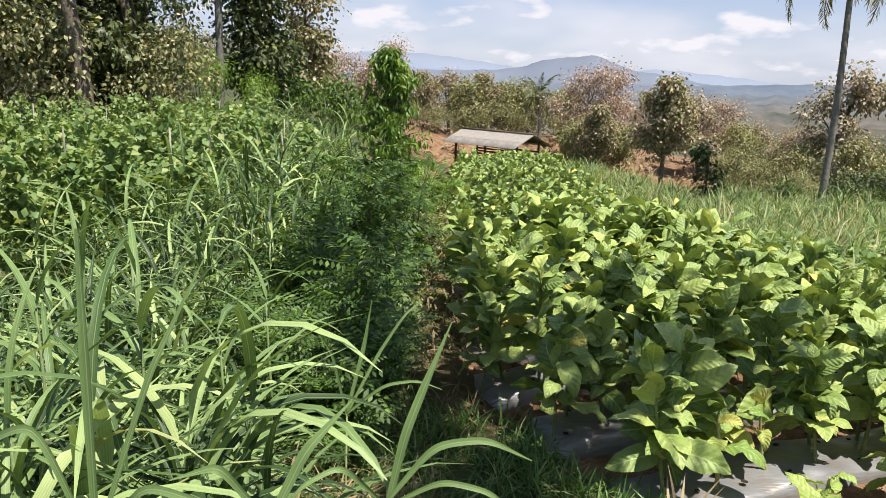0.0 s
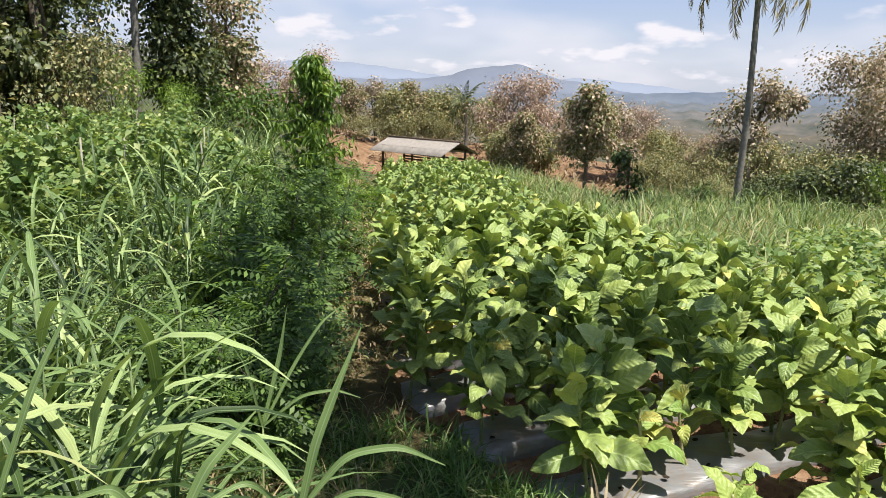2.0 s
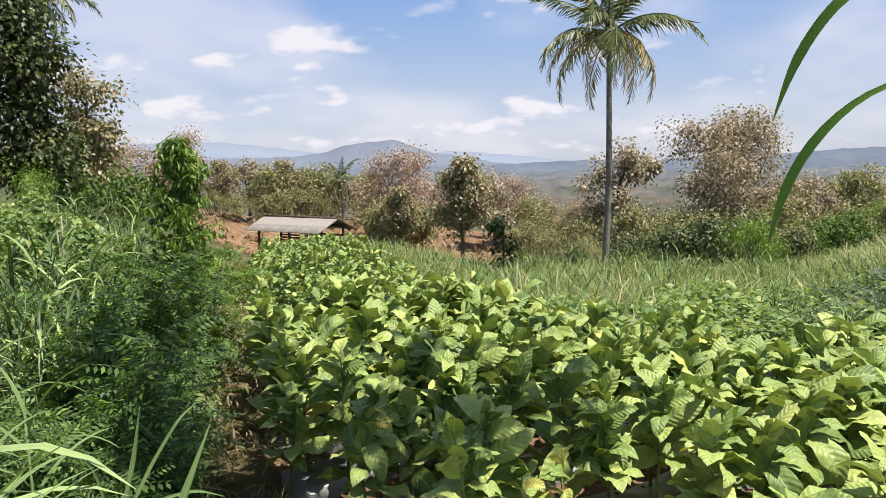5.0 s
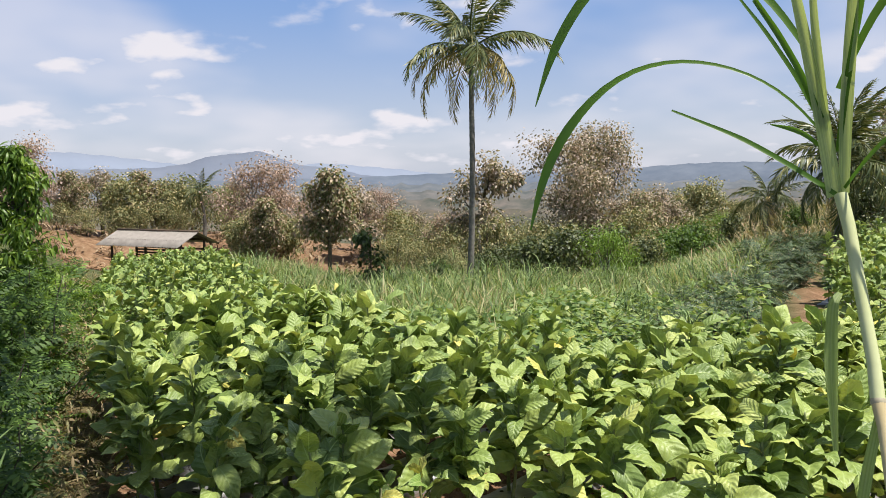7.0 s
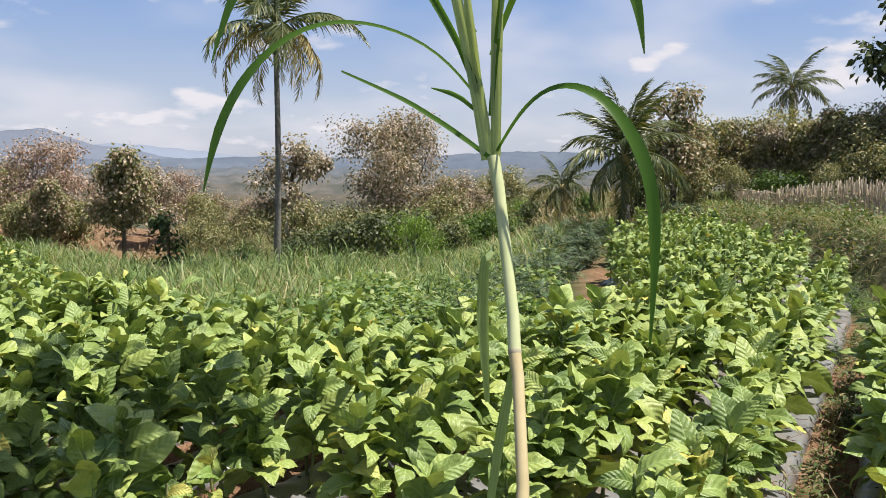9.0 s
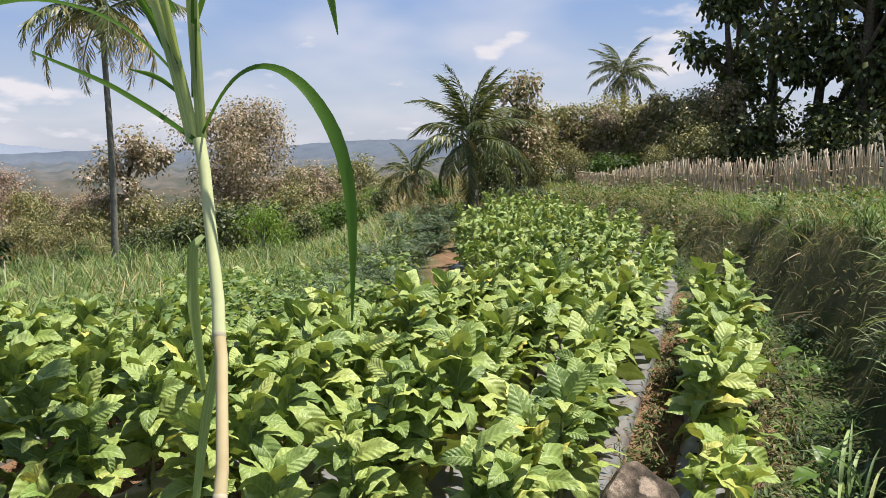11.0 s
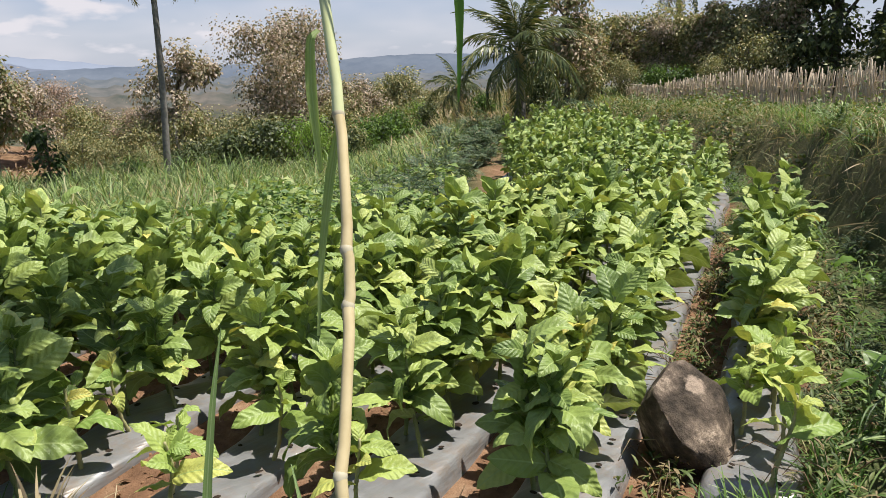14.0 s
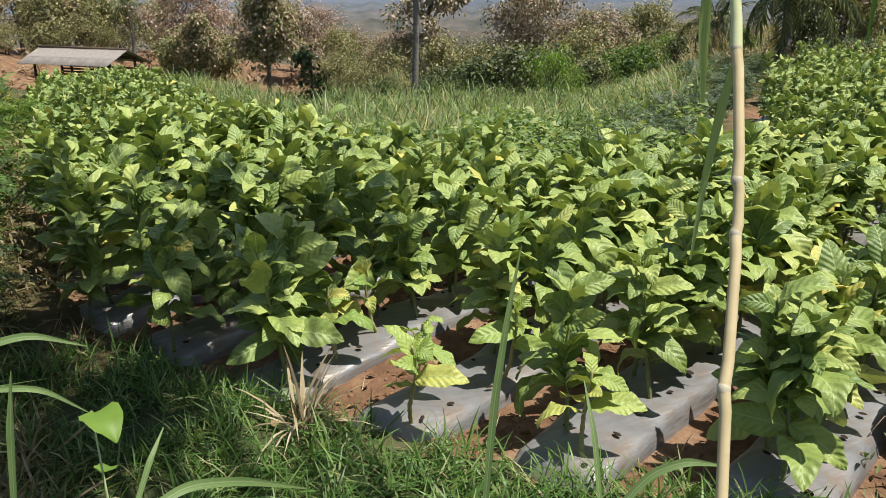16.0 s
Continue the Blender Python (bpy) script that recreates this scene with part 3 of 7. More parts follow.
def build_ground():
    rad = np.concatenate([[0.15], 0.3 * 1.036 ** np.arange(272)])
    rad = rad[rad < 4700]
    sect = 320
    ang = np.linspace(0, 2 * np.pi, sect, endpoint=False)
    R, A = np.meshgrid(rad, ang, indexing="ij")
    X, Y = R * np.sin(A), R * np.cos(A)
    Z = height(X, Y)
    v = np.stack([X, Y, Z], -1).reshape(-1, 3)
    i, j = np.meshgrid(np.arange(len(rad) - 1), np.arange(sect), indexing="ij")
    jn = (j + 1) % sect
    f = np.stack([i * sect + j, i * sect + jn, (i + 1) * sect + jn, (i + 1) * sect + j], -1).reshape(-1, 4)[:, ::-1]
    # close the small hole in the middle with a fan of quads
    c = len(v)
    v = np.vstack([v, [[0, 0, up_to(0, 0)]]])
    fan = np.array([[c, k, k + 1, (k + 2) % sect] for k in range(0, sect, 2)])[:, ::-1]
    b = Batch()
    b.v, b.f, b.uv, b.n = [v], [np.vstack([f, fan])], [np.zeros((len(v), 2))], len(v)
    me = b.mesh("ground", M_GROUND)
    x, y = v[:, 0], v[:, 1]
    soil = inside(x, y, FIELD) * 1.0
    r, az = np.hypot(x, y), np.degrees(np.arctan2(x, y))
    for line, w in ((PATH_LEFT, 0.24), (PATH_RIGHT, 0.3)):
        d, _ = side_of(x, y, line)
        soil = np.maximum(soil, (0.38 if line is PATH_LEFT else 0.75) * (1 - smooth(w * 0.6, w * 1.3, np.abs(d))))
    soil = np.maximum(soil, 0.85 * smooth(38, 41, r) * (1 - smooth(50, 54, r)) * smooth(-6, -2, az) * (1 - smooth(20, 24, az)))
    s, _ = side_of(x, y, BANK)
    soil = np.maximum(soil, 0.12 * smooth(0.0, 0.3, s) * (1 - smooth(0.8, 2.5, s)))
    for name, val in (("soil", soil), ("wild", smooth(40, 75, r))):
        me.attributes.new(name, "FLOAT", "POINT").data.foreach_set("value", val.astype(np.float32))
    ob = new("ground", me)
    tagged(ob, "sloping farm ground of reddish soil and grass falling to a plain", "ground", kind="structure")


build_ground()


def ridge(name, dist, az0, az1, crest, mat, label, foot=-130.0, rough=0.5):
    az = np.linspace(az0, az1, 260)
    el = np.array([crest(a) for a in az])
    el = el + rough * 0.06 * (np.sin(az * 3.1) + np.sin(az * 7.3 + 1) * 0.6 + np.sin(az * 17.0 + 2) * 0.35)
    b = Batch()
    cols = []
    for k, a in enumerate(az):
        x, y = polar(a, dist)
        x2, y2 = polar(a, dist * 0.93)
        h = 2.7 + dist * math.tan(radians(el[k]))
        cols.append([(x2, y2, foot), (x2 * 1.03, y2 * 1.03, foot + (h - foot) * 0.6), (x, y, h), (x * 1.04, y * 1.04, foot)])
    v = np.array(cols).reshape(-1, 3)
    i, j = np.meshgrid(np.arange(len(az) - 1), np.arange(3), indexing="ij")
    f = np.stack([i * 4 + j, i * 4 + j + 1, (i + 1) * 4 + j + 1, (i + 1) * 4 + j], -1).reshape(-1, 4)
    b.v, b.f, b.uv, b.n = [v], [f], [np.zeros((len(v), 2))], len(v)
    tagged(new(name, b.mesh(name, mat)), label, "backdrop", kind="structure")


def bump_at(a, c, w):
    return math.exp(-((a - c) / w) ** 2)


# mountain and hill colours have the blue haze of distance mixed in
M_RIDGE_FAR = hazed_material("far_mountain_air", (0.178, 0.205, 0.262), (0.19, 0.217, 0.273), 0.16, 0.002)
M_RIDGE_MID = hazed_material("mountain_air", (0.128, 0.146, 0.188), (0.148, 0.166, 0.207), 0.12, 0.004)
M_RIDGE_NEAR = hazed_material("hill_air", (0.095, 0.115, 0.150), (0.125, 0.145, 0.18), 0.08, 0.009)
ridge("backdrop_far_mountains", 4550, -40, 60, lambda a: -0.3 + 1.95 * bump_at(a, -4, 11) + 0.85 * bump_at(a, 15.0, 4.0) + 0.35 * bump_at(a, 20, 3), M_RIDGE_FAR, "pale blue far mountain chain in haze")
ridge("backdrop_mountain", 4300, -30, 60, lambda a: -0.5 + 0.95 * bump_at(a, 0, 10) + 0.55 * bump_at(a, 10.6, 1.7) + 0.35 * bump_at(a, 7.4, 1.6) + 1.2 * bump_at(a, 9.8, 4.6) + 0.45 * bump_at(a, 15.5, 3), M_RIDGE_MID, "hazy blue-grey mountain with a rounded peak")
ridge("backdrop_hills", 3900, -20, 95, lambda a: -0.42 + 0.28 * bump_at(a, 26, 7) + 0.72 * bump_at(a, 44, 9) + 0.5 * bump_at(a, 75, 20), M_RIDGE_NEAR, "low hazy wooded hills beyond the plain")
# the wooded plain, stretch behind stretch, haze in colour and glow, less the nearer
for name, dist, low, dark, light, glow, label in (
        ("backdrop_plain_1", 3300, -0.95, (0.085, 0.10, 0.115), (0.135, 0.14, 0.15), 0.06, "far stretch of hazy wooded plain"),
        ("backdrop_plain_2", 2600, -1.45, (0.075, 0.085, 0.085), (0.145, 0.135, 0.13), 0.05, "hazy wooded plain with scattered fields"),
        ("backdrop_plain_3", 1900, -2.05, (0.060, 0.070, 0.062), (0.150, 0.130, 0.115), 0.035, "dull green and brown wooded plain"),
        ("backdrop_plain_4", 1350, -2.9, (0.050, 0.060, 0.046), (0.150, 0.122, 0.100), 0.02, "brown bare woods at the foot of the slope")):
    ridge(name, dist, -30, 95, lambda a: low, hazed_material(name + "_air", dark, light, glow, 0.012), label, rough=1.6)


# ---- mulch beds and tobacco ----
def bed_rows():
    """Stretches (p, s0, s1) of the beds that lie in the field."""
    rows = []
    for k in range(-2, 34):
        p = 0.80 + BED_PITCH * k
        s = np.arange(-2, 30, 0.1)
        q = BED_DIR * s[:, None] + BED_NRM * p
        ok = inside(q[:, 0], q[:, 1], FIELD)
        start = None
        for i in range(len(s)):
            if ok[i] and start is None:
                start = s[i]
            if start is not None and (not ok[i] or i == len(s) - 1):
                if s[i] - start > 0.8:
                    rows.append((p, start, s[i]))
                start = None
    return rows


def bed_top(x, y):
    return height(x, y) + 0.12


BEDS = bed_rows()


def build_bed(p, s0, s1):
    s = np.arange(s0, s1 + 0.01, 0.08 if s1 - s0 < 40 and abs(p) < 6 else 0.16)
    prof = np.array([(-0.53, -0.26), (-0.515, -0.19), (-0.50, -0.12), (-0.48, -0.06), (-0.45, -0.024), (-0.40, -0.006), (-0.28, 0.002), (-0.1, 0.008), (0.1, 0.008), (0.28, 0.002), (0.40, -0.006), (0.45, -0.024), (0.48, -0.06), (0.50, -0.12), (0.515, -0.19), (0.53, -0.26)])
    prof[:, 0] *= BED_WIDE
    mid = BED_DIR * s[:, None] + BED_NRM * p
    zt = bed_top(mid[:, 0], mid[:, 1])
    V = []
    for k in range(len(s)):
        shrink = 1 - 0.05 * (k in (0, len(s) - 1))
        steep = np.clip(-prof[:, 1] / 0.12, 0, 1)
        # slack folds that run along the sides, and dents in the top
        j = prof[:, 0] * shrink + 0.010 * np.sin(s[k] * 5 + p * 3 + prof[:, 1] * 20) + 0.009 * steep * np.sin(prof[:, 1] * 95 + 2.2 * np.sin(s[k] * 2.3 + p) + p * 5)
        zz = prof[:, 1] - (0.05 if k in (0, len(s) - 1) else 0) + 0.009 * np.sin(s[k] * 7.3 + 9 * prof[:, 0] + p) + 0.006 * np.sin(s[k] * 17 + 14 * prof[:, 0] + 3 * p) * (1 - steep)
        q = mid[k] + BED_NRM * j[:, None]
        V.append(np.column_stack([q, zt[k] + zz]))
    # the film runs down to the ground at both ends
    for k, sg in ((0, -1), (-1, 1)):
        e = V[k].copy()
        e[:, :2] += sg * BED_DIR * 0.09
        e[:, 2] = zt[k] - 0.25
        if sg < 0:
            V.insert(0, e)
        else:
            V.append(e)
    v = np.array(V).reshape(-1, 3)
    n, w = len(V), len(prof)
    i, j = np.meshgrid(np.arange(n - 1), np.arange(w - 1), indexing="ij")
    f = np.stack([i * w + j, (i + 1) * w + j, (i + 1) * w + j + 1, i * w + j + 1], -1).reshape(-1, 4)[:, ::-1]
    c = BED_DIR * s0 + BED_NRM * p
    v = v - np.array([c[0], c[1], 0])
    b = Batch()
    b.v, b.f, b.uv, b.n = [v], [f], [np.zeros((len(v), 2))], len(v)
    ob = new("mulch_bed", b.mesh("mulch_bed", M_MULCH))
    ob.matrix_basis = pose(c[0], c[1], 0)
    tagged(ob, "raised planting bed under wrinkled silver plastic film", "plant bed", "mulch beds of the tobacco field")
    return ob


spots = []
# flat discs stand for the holes, their inner shade put into a near-black colour
M_HOLE = solid_material("planting_hole", [(0.3, (0.012, 0.009, 0.007)), (0.7, (0.045, 0.028, 0.018))], 20, 0.95, 0.5, 0.01)
HOLE = Batch().add((np.array([(math.cos(a) * 0.045, math.sin(a) * 0.045, 0) for a in np.arange(8) * math.pi / 4]), np.array([[0, 1, 2, 3], [0, 3, 4, 5], [0, 5, 6, 7]]), np.zeros((8, 2))), np.eye(3), (0, 0, 0)).mesh("planting_hole", M_HOLE)
for p, s0, s1 in BEDS:
    bed = build_bed(p, s0, s1)
    near = math.hypot(*(BED_DIR * s0 + BED_NRM * p)) < 9
    lanes = ((-0.13, 0.0), (0.13, 0.23)) if p > 1.3 else ((0.0, 0.0), (0.16, 0.23)) if p > 0.3 else ((-0.12, 0.0), (0.11, 0.30))
    for lane, off in lanes:
        first_gap = 0.14 if p < 4.2 else 0.04
        for s in np.arange(s0 + first_gap + off, s1 - 0.1, 0.46):
            q = BED_DIR * (s + rng.normal(0, 0.03)) + BED_NRM * (p + lane + rng.normal(0, 0.02))
            spots.append((q[0], q[1]))
    if near:
        for lane, off in ((-0.14, 0.0), (0.14, 0.24)):
            for s in np.arange(s0 + 0.12 + off, min(s1, s0 + 4.5), 0.36):
                q = BED_DIR * (s + rng.normal(0, 0.02)) + BED_NRM * (p + lane + rng.normal(0, 0.02))
                zt = float(bed_top(*(BED_DIR * s + BED_NRM * p))) + 0.021
                child("planting_hole", HOLE, bed, pose(q[0] - bed.location.x, q[1] - bed.location.y, zt, 0, 0, rng.uniform(0, 360)) @ Matrix.Diagonal((rng.uniform(0.35, 0.8), rng.uniform(0.3, 0.6), 1, 1)))



def tobacco_leaf(nl, nw, width, curl, fold, wave, twist, phase):
    """An oblong leaf of length 1 along +y: blunt, with an undulating margin, keeled at the midrib and arching over."""
    u, v = np.linspace(0, 1, nl + 1), np.linspace(-1, 1, nw + 1)
    ang = curl * (u ** 1.4 - 0.12)
    y = np.concatenate([[0], np.cumsum(np.cos((ang[1:] + ang[:-1]) / 2) / nl)])
    z = -np.concatenate([[0], np.cumsum(np.sin((ang[1:] + ang[:-1]) / 2) / nl)])
    half = 0.5 * width * np.maximum(np.sin(np.pi * u ** 0.82) ** 0.62 * (1 - 0.25 * u ** 6), 0.03)
    U, W = np.meshgrid(u, v, indexing="ij")
    H, A = half[:, None], ang[:, None]
    ruffle = np.sin(U * 15 + phase + 2.2 * np.sign(W)) * W ** 2 + 0.45 * np.sin(U * 27 + 2 * phase - np.sign(W)) * np.abs(W)
    lift = H * (fold * np.abs(W) - (0.25 + 0.3 * fold) * W ** 2) + wave * width * ruffle * np.sin(np.pi * np.clip(U * 0.95 + 0.05, 0, 1))
    tw = twist * U
    X = W * H * np.cos(tw)
    lift = lift + W * H * np.sin(tw)
    Y, Z = y[:, None] + lift * np.sin(A), z[:, None] + lift * np.cos(A)
    i, j = np.meshgrid(np.arange(nl), np.arange(nw), indexing="ij")
    s = nw + 1
    f = np.stack([i * s + j, i * s + j + 1, (i + 1) * s + j + 1, (i + 1) * s + j], -1).reshape(-1, 4)
    uv = np.stack([0.5 + W * (0.12 + H / width * 0.76), U], -1).reshape(-1, 2)
    return np.stack([X, Y, Z], -1).reshape(-1, 3), f, uv


LEAVES = []
for k in range(9):
    shape = (rng.uniform(0.40, 0.52), rng.uniform(0.5, 2.1), rng.uniform(0.2, 1.1), rng.uniform(0.07, 0.14), rng.uniform(-0.9, 0.9), rng.uniform(0, 6))
    LEAVES.append((tobacco_leaf(14, 6, *shape), tobacco_leaf(6, 2, *shape)))
LEAF_MESH = [Batch().add(a, np.eye(3), (0, 0, 0)).mesh("leaf", M_TOBACCO) for a, _ in LEAVES]
YOUNG_MESH = [Batch().add(a, np.eye(3), (0, 0, 0)).mesh("leaf", M_TOBACCO_YOUNG) for a, _ in LEAVES]


def plant_leaves(tall, leafy, low):
    """Leaf list of one tobacco plant: kind, turn, place."""
    out, a = [], rng.uniform(0, 6.28)
    n = leafy
    for k in range(n):
        h = k / max(n - 1, 1)
        a += 2.4 + rng.normal(0, 0.25)
        z = tall * (low + (0.96 - low) * h)
        el = math.radians(15 + 42 * h ** 1.6 + rng.normal(0, 19))
        size = (0.385 - 0.125 * h ** 1.5) * rng.uniform(0.7, 1.32) * (0.5 + 0.5 * tall)
        fwd = np.array([math.cos(a) * math.cos(el), math.sin(a) * math.cos(el), math.sin(el)])
        out.append((int(rng.integers(9)), turns(fwd, scale=size, spin=np.array([rng.normal(0, 0.65)]))[0], np.array([0, 0, z])))
    return out


def stem_pts(tall):
    w = rng.normal(0, 0.025, (5, 2)).cumsum(0) * 0.6
    w[0] = 0
    return np.column_stack([w, np.linspace(-0.03, tall, 5)])


TOBACCO_LABEL = "green tobacco plant with broad drooping leaves on film bed"


def tobacco_variant(tall, leafy, low, label):
    root = base("tobacco_plant", 0, 0, 0, label, "tobacco plant", "tobacco plants in the field")
    pts = stem_pts(tall)
    fine = np.linspace(0, 4, 33)
    line = np.column_stack([np.interp(fine, np.arange(5), pts[:, i]) for i in range(3)])
    b = Batch().tube(line, np.linspace(0.015, 0.008, 33) * (1 + 0.22 * (np.arange(33) % 3 == 0)), 6)
    child("stem", b.mesh("stem", M_TOBACCO_STEM if leafy > 12 else M_YOUNG_STEM), root)
    for kind, turn, at in plant_leaves(tall, leafy, low):
        x, y = np.interp(at[2], pts[:, 2], pts[:, 0]), np.interp(at[2], pts[:, 2], pts[:, 1])
        m = Matrix([[*turn[0], x], [*turn[1], y], [*turn[2], at[2]], [0, 0, 0, 1]])
        child("leaf", (LEAF_MESH if leafy > 12 else YOUNG_MESH)[kind], root, m)
    return root


variants = [tobacco_variant(rng.uniform(0.86, 1.06), int(rng.integers(25, 29)), 0.27, TOBACCO_LABEL) for _ in range(7)]
young = [tobacco_variant(rng.uniform(0.5, 0.62), int(rng.integers(7, 9)), 0.5, "small yellowing tobacco plant with bare lower stem") for _ in range(3)]
used = set()
spots.sort(key=lambda q: math.hypot(*q))
NEAR_PLANTS = 218
mass, mass_stem = Batch(), Batch()
EDGE = FIELD[0:8]
for k, (x, y) in enumerate(spots):
    az = math.degrees(math.atan2(x, y))
    if rng.random() < 0.03 or (61.6 < az < 70.5 and math.hypot(x, y) < 5.35):
        continue
    d_edge = abs(float(side_of(x, y, EDGE)[0]))
    small = d_edge < 1.2 and rng.random() < 0.9 and 1.85 < x < 3.3 or 63 < az < 78 and math.hypot(x, y) < 6.3
    if d_edge < 0.9 and 1.85 < x < 3.3 and rng.random() < 0.5:
        continue
    z = float(bed_top(x, y)) + 0.012
    sc = rng.uniform(0.88, 1.14)
    if k < NEAR_PLANTS:
        pool = young if small else variants
        src = pool[int(rng.integers(len(pool)))]
        m = pose(x, y, z, rng.normal(0, 4), rng.normal(0, 4), rng.uniform(0, 360)) @ Matrix.Scale(sc, 4)
        if src.name not in used:
            used.add(src.name)
            src.matrix_basis = m @ Matrix.Scale(1 / sc, 4)
        else:
            copy_thing(src, m)
    else:
        tall = rng.uniform(0.76, 0.94) * sc
        mass_stem.tube([(x, y, z - 0.03), (x + rng.normal(0, 0.03), y + rng.normal(0, 0.03), z + tall)], [0.016, 0.009], 4)
        for kind, turn, at in plant_leaves(tall, 31, 0.22):
            mass.add(LEAVES[kind][1], turn * 0.70, at + (x, y, z))
field_mass = new("tobacco_rows", mass.mesh("tobacco_rows", M_TOBACCO_FAR))
tagged(field_mass, "dense rows of broad-leaved green tobacco plants farther off", "tobacco crop", kind="stuff")
child("stems", mass_stem.mesh("stems", M_TOBACCO_STEM), field_mass)["kind"] = "stuff"


# ---- trees ----
CARD = blade(2, 2, 0.62, 0.7, 0.25, 0.0, 0.7, 0.9)
CARD_LOW = blade(2, 1, 0.7, 0.6, 0.0, 0.0, 0.7, 0.9)
LANCE = blade(3, 2, 0.22, 1.0, 0.3, 0.0, 0.8, 0.8)


def limb(b, start, way, length, r0, rise, segs=5, sides=5):
    pts, d, p = [np.array(start, float)], np.array(way, float), np.array(start, float)
    for k in range(segs):
        d = d + rng.normal(0, 0.16, 3) + np.array([0, 0, rise / segs])
        d /= np.linalg.norm(d)
        p = p + d * length / segs
        pts.append(p.copy())
    b.tube(pts, np.linspace(r0, r0 * 0.25, segs + 1), sides, cap=False)
    return np.array(pts)


def make_tree(name, tall, bole, spread, leaves, size, leaf_mat, bark, label, category, group="", clusters=46, narrow=1.0, droop=-25, radius=None, tpl=None, loose=0.32, stems=1, crown_label="", bloom=0):
    """A tree at the origin: trunk and limbs in one part, a crown of single leaves in uneven clumps in the other."""
    root = base(name, 0, 0, 0, label, category, group)
    tb, cb = Batch(), Batch()
    radius = radius or tall * 0.022
    ends = []
    for st in range(stems):
        lean = rng.normal(0, 0.05 + 0.07 * (stems > 1), 2)
        n = 7
        t = np.linspace(0, 1, n)
        wig = rng.normal(0, tall * 0.008, (n, 2)).cumsum(0)
        wig[0] = 0
        trunk = np.column_stack([lean[0] * tall * t + wig[:, 0] + st * 0.1, lean[1] * tall * t + wig[:, 1] + st * 0.06, -0.25 + (tall * 0.92 + 0.25) * t])
        tb.tube(trunk, radius * np.array([1.35, 1.0, 0.9, 0.75, 0.6, 0.4, 0.15]), 8)
        m = max(5, int(13 / stems))
        for k in range(m):
            h = bole + (0.9 - bole) * (k + rng.random()) / m
            at = np.array([np.interp(h, t, trunk[:, i]) for i in range(3)])
            a = k * 2.4 + rng.normal(0, 0.4)
            reach = spread * (0.55 + 0.6 * math.sin(math.pi * min(1, (h - bole) / (1 - bole) * 0.8 + 0.2))) * rng.uniform(0.6, 1.05)
            pts = limb(tb, at, (math.cos(a) * narrow, math.sin(a) * narrow, 0.45 + 0.4 * h), reach, radius * 0.42, 0.5)
            ends += [pts[-1], pts[-2], pts[3]]
            sub = limb(tb, pts[3], np.append(rng.normal(0, 0.6, 2), 0.4), reach * 0.5, radius * 0.18, 0.4, 3, 4)
            ends += [sub[-1], sub[-2]]
        ends.append(trunk[-1])
    ends = np.array(ends)
    pick = ends[rng.integers(len(ends), size=clusters)] + rng.normal(0, spread * 0.12, (clusters, 3))
    per = np.maximum(4, rng.gamma(2.0, leaves / clusters / 2.0, clusters)).astype(int)
    for c, k in zip(pick, per):
        q = c + np.clip(rng.normal(0, 1, (k, 3)), -1.7, 1.7) * np.array([1, 1, 0.8]) * spread * loose * rng.uniform(0.5, 1.1)
        q[:, 2] = np.maximum(q[:, 2], tall * bole * 0.6)
        fw = around(k, -60, 40) + (q - c) * 0.8 / (spread * loose + 1e-6) + np.array([0, 0, math.tan(math.radians(droop))])
        cb.add(tpl or CARD, turns(fw, scale=size * rng.uniform(0.6, 1.25, k), spin=rng.normal(0, 0.7, k)), q)
    child("trunk", tb.mesh("trunk", bark), root)
    child("crown", cb.mesh("crown", leaf_mat), root, label=crown_label)
    if bloom:
        fb = Batch()
        high = ends[ends[:, 2] > tall * 0.52]
        for c in high[rng.integers(len(high), size=bloom)]:
            k = 34
            out = c - np.array([0, 0, tall * 0.6])
            out /= np.linalg.norm(out) + 1e-6
            q = c + out * spread * 0.16 + rng.normal(0, 1, (k, 3)) * (0.14, 0.14, 0.17) + rng.normal(0, spread * 0.05, 3)
            fb.add(LANCE, turns(around(k, 0, 80), scale=rng.uniform(0.06, 0.15, k)), q)
        child("bloom", fb.mesh("bloom", M_TEAK_BARE), root, label="pinkish-tan dry flower panicles")
    return root


placed = set()


def plant(src, az, r, turn=0.0, scale=1.0, sink=0.0, label=""):
    x, y = polar(az, r)
    z = up_to(x, y) - sink
    m = pose(x, y, z, 0, 0, turn)
    if src.name not in placed:
        placed.add(src.name)
        src.matrix_basis = m @ Matrix.Scale(scale, 4)
        src["unit"] = scale
        ob = src
    else:
        ob = copy_thing(src, m)
        ob.matrix_basis = m @ Matrix.Scale(scale, 4)
    if label:
        ob["label"] = label
    return ob


def crown_height(src):
    z = [c.co.z for part in src.children for c in part.data.vertices]
    return float(np.percentile(z, 99.5))


def grow(src, az, r, top, turn=0.0, label=""):
    """Plants a tree whose top stands at that elevation over the eye's level."""
    want = 2.65 + r * math.tan(radians(top)) - up_to(*polar(az, r)) + 0.1
    return plant(src, az, r, turn, max(0.3, want / HEIGHTS[src]), 0.1, label)


TEAKS = "half-withered teak tree with browning large leaves"
G_TEAK = "teak trees round the fields"
teak_a = make_tree("teak_tree", 5.0, 0.28, 1.7, 6500, 0.20, M_TEAK, M_BARK, TEAKS, "tree", G_TEAK, 60, loose=0.22, bloom=30)
teak_b = make_tree("teak_tree", 5.0, 0.28, 1.5, 6000, 0.18, M_TEAK_PINK, M_BARK, TEAKS, "tree", G_TEAK, 55, stems=2, loose=0.22, bloom=40)
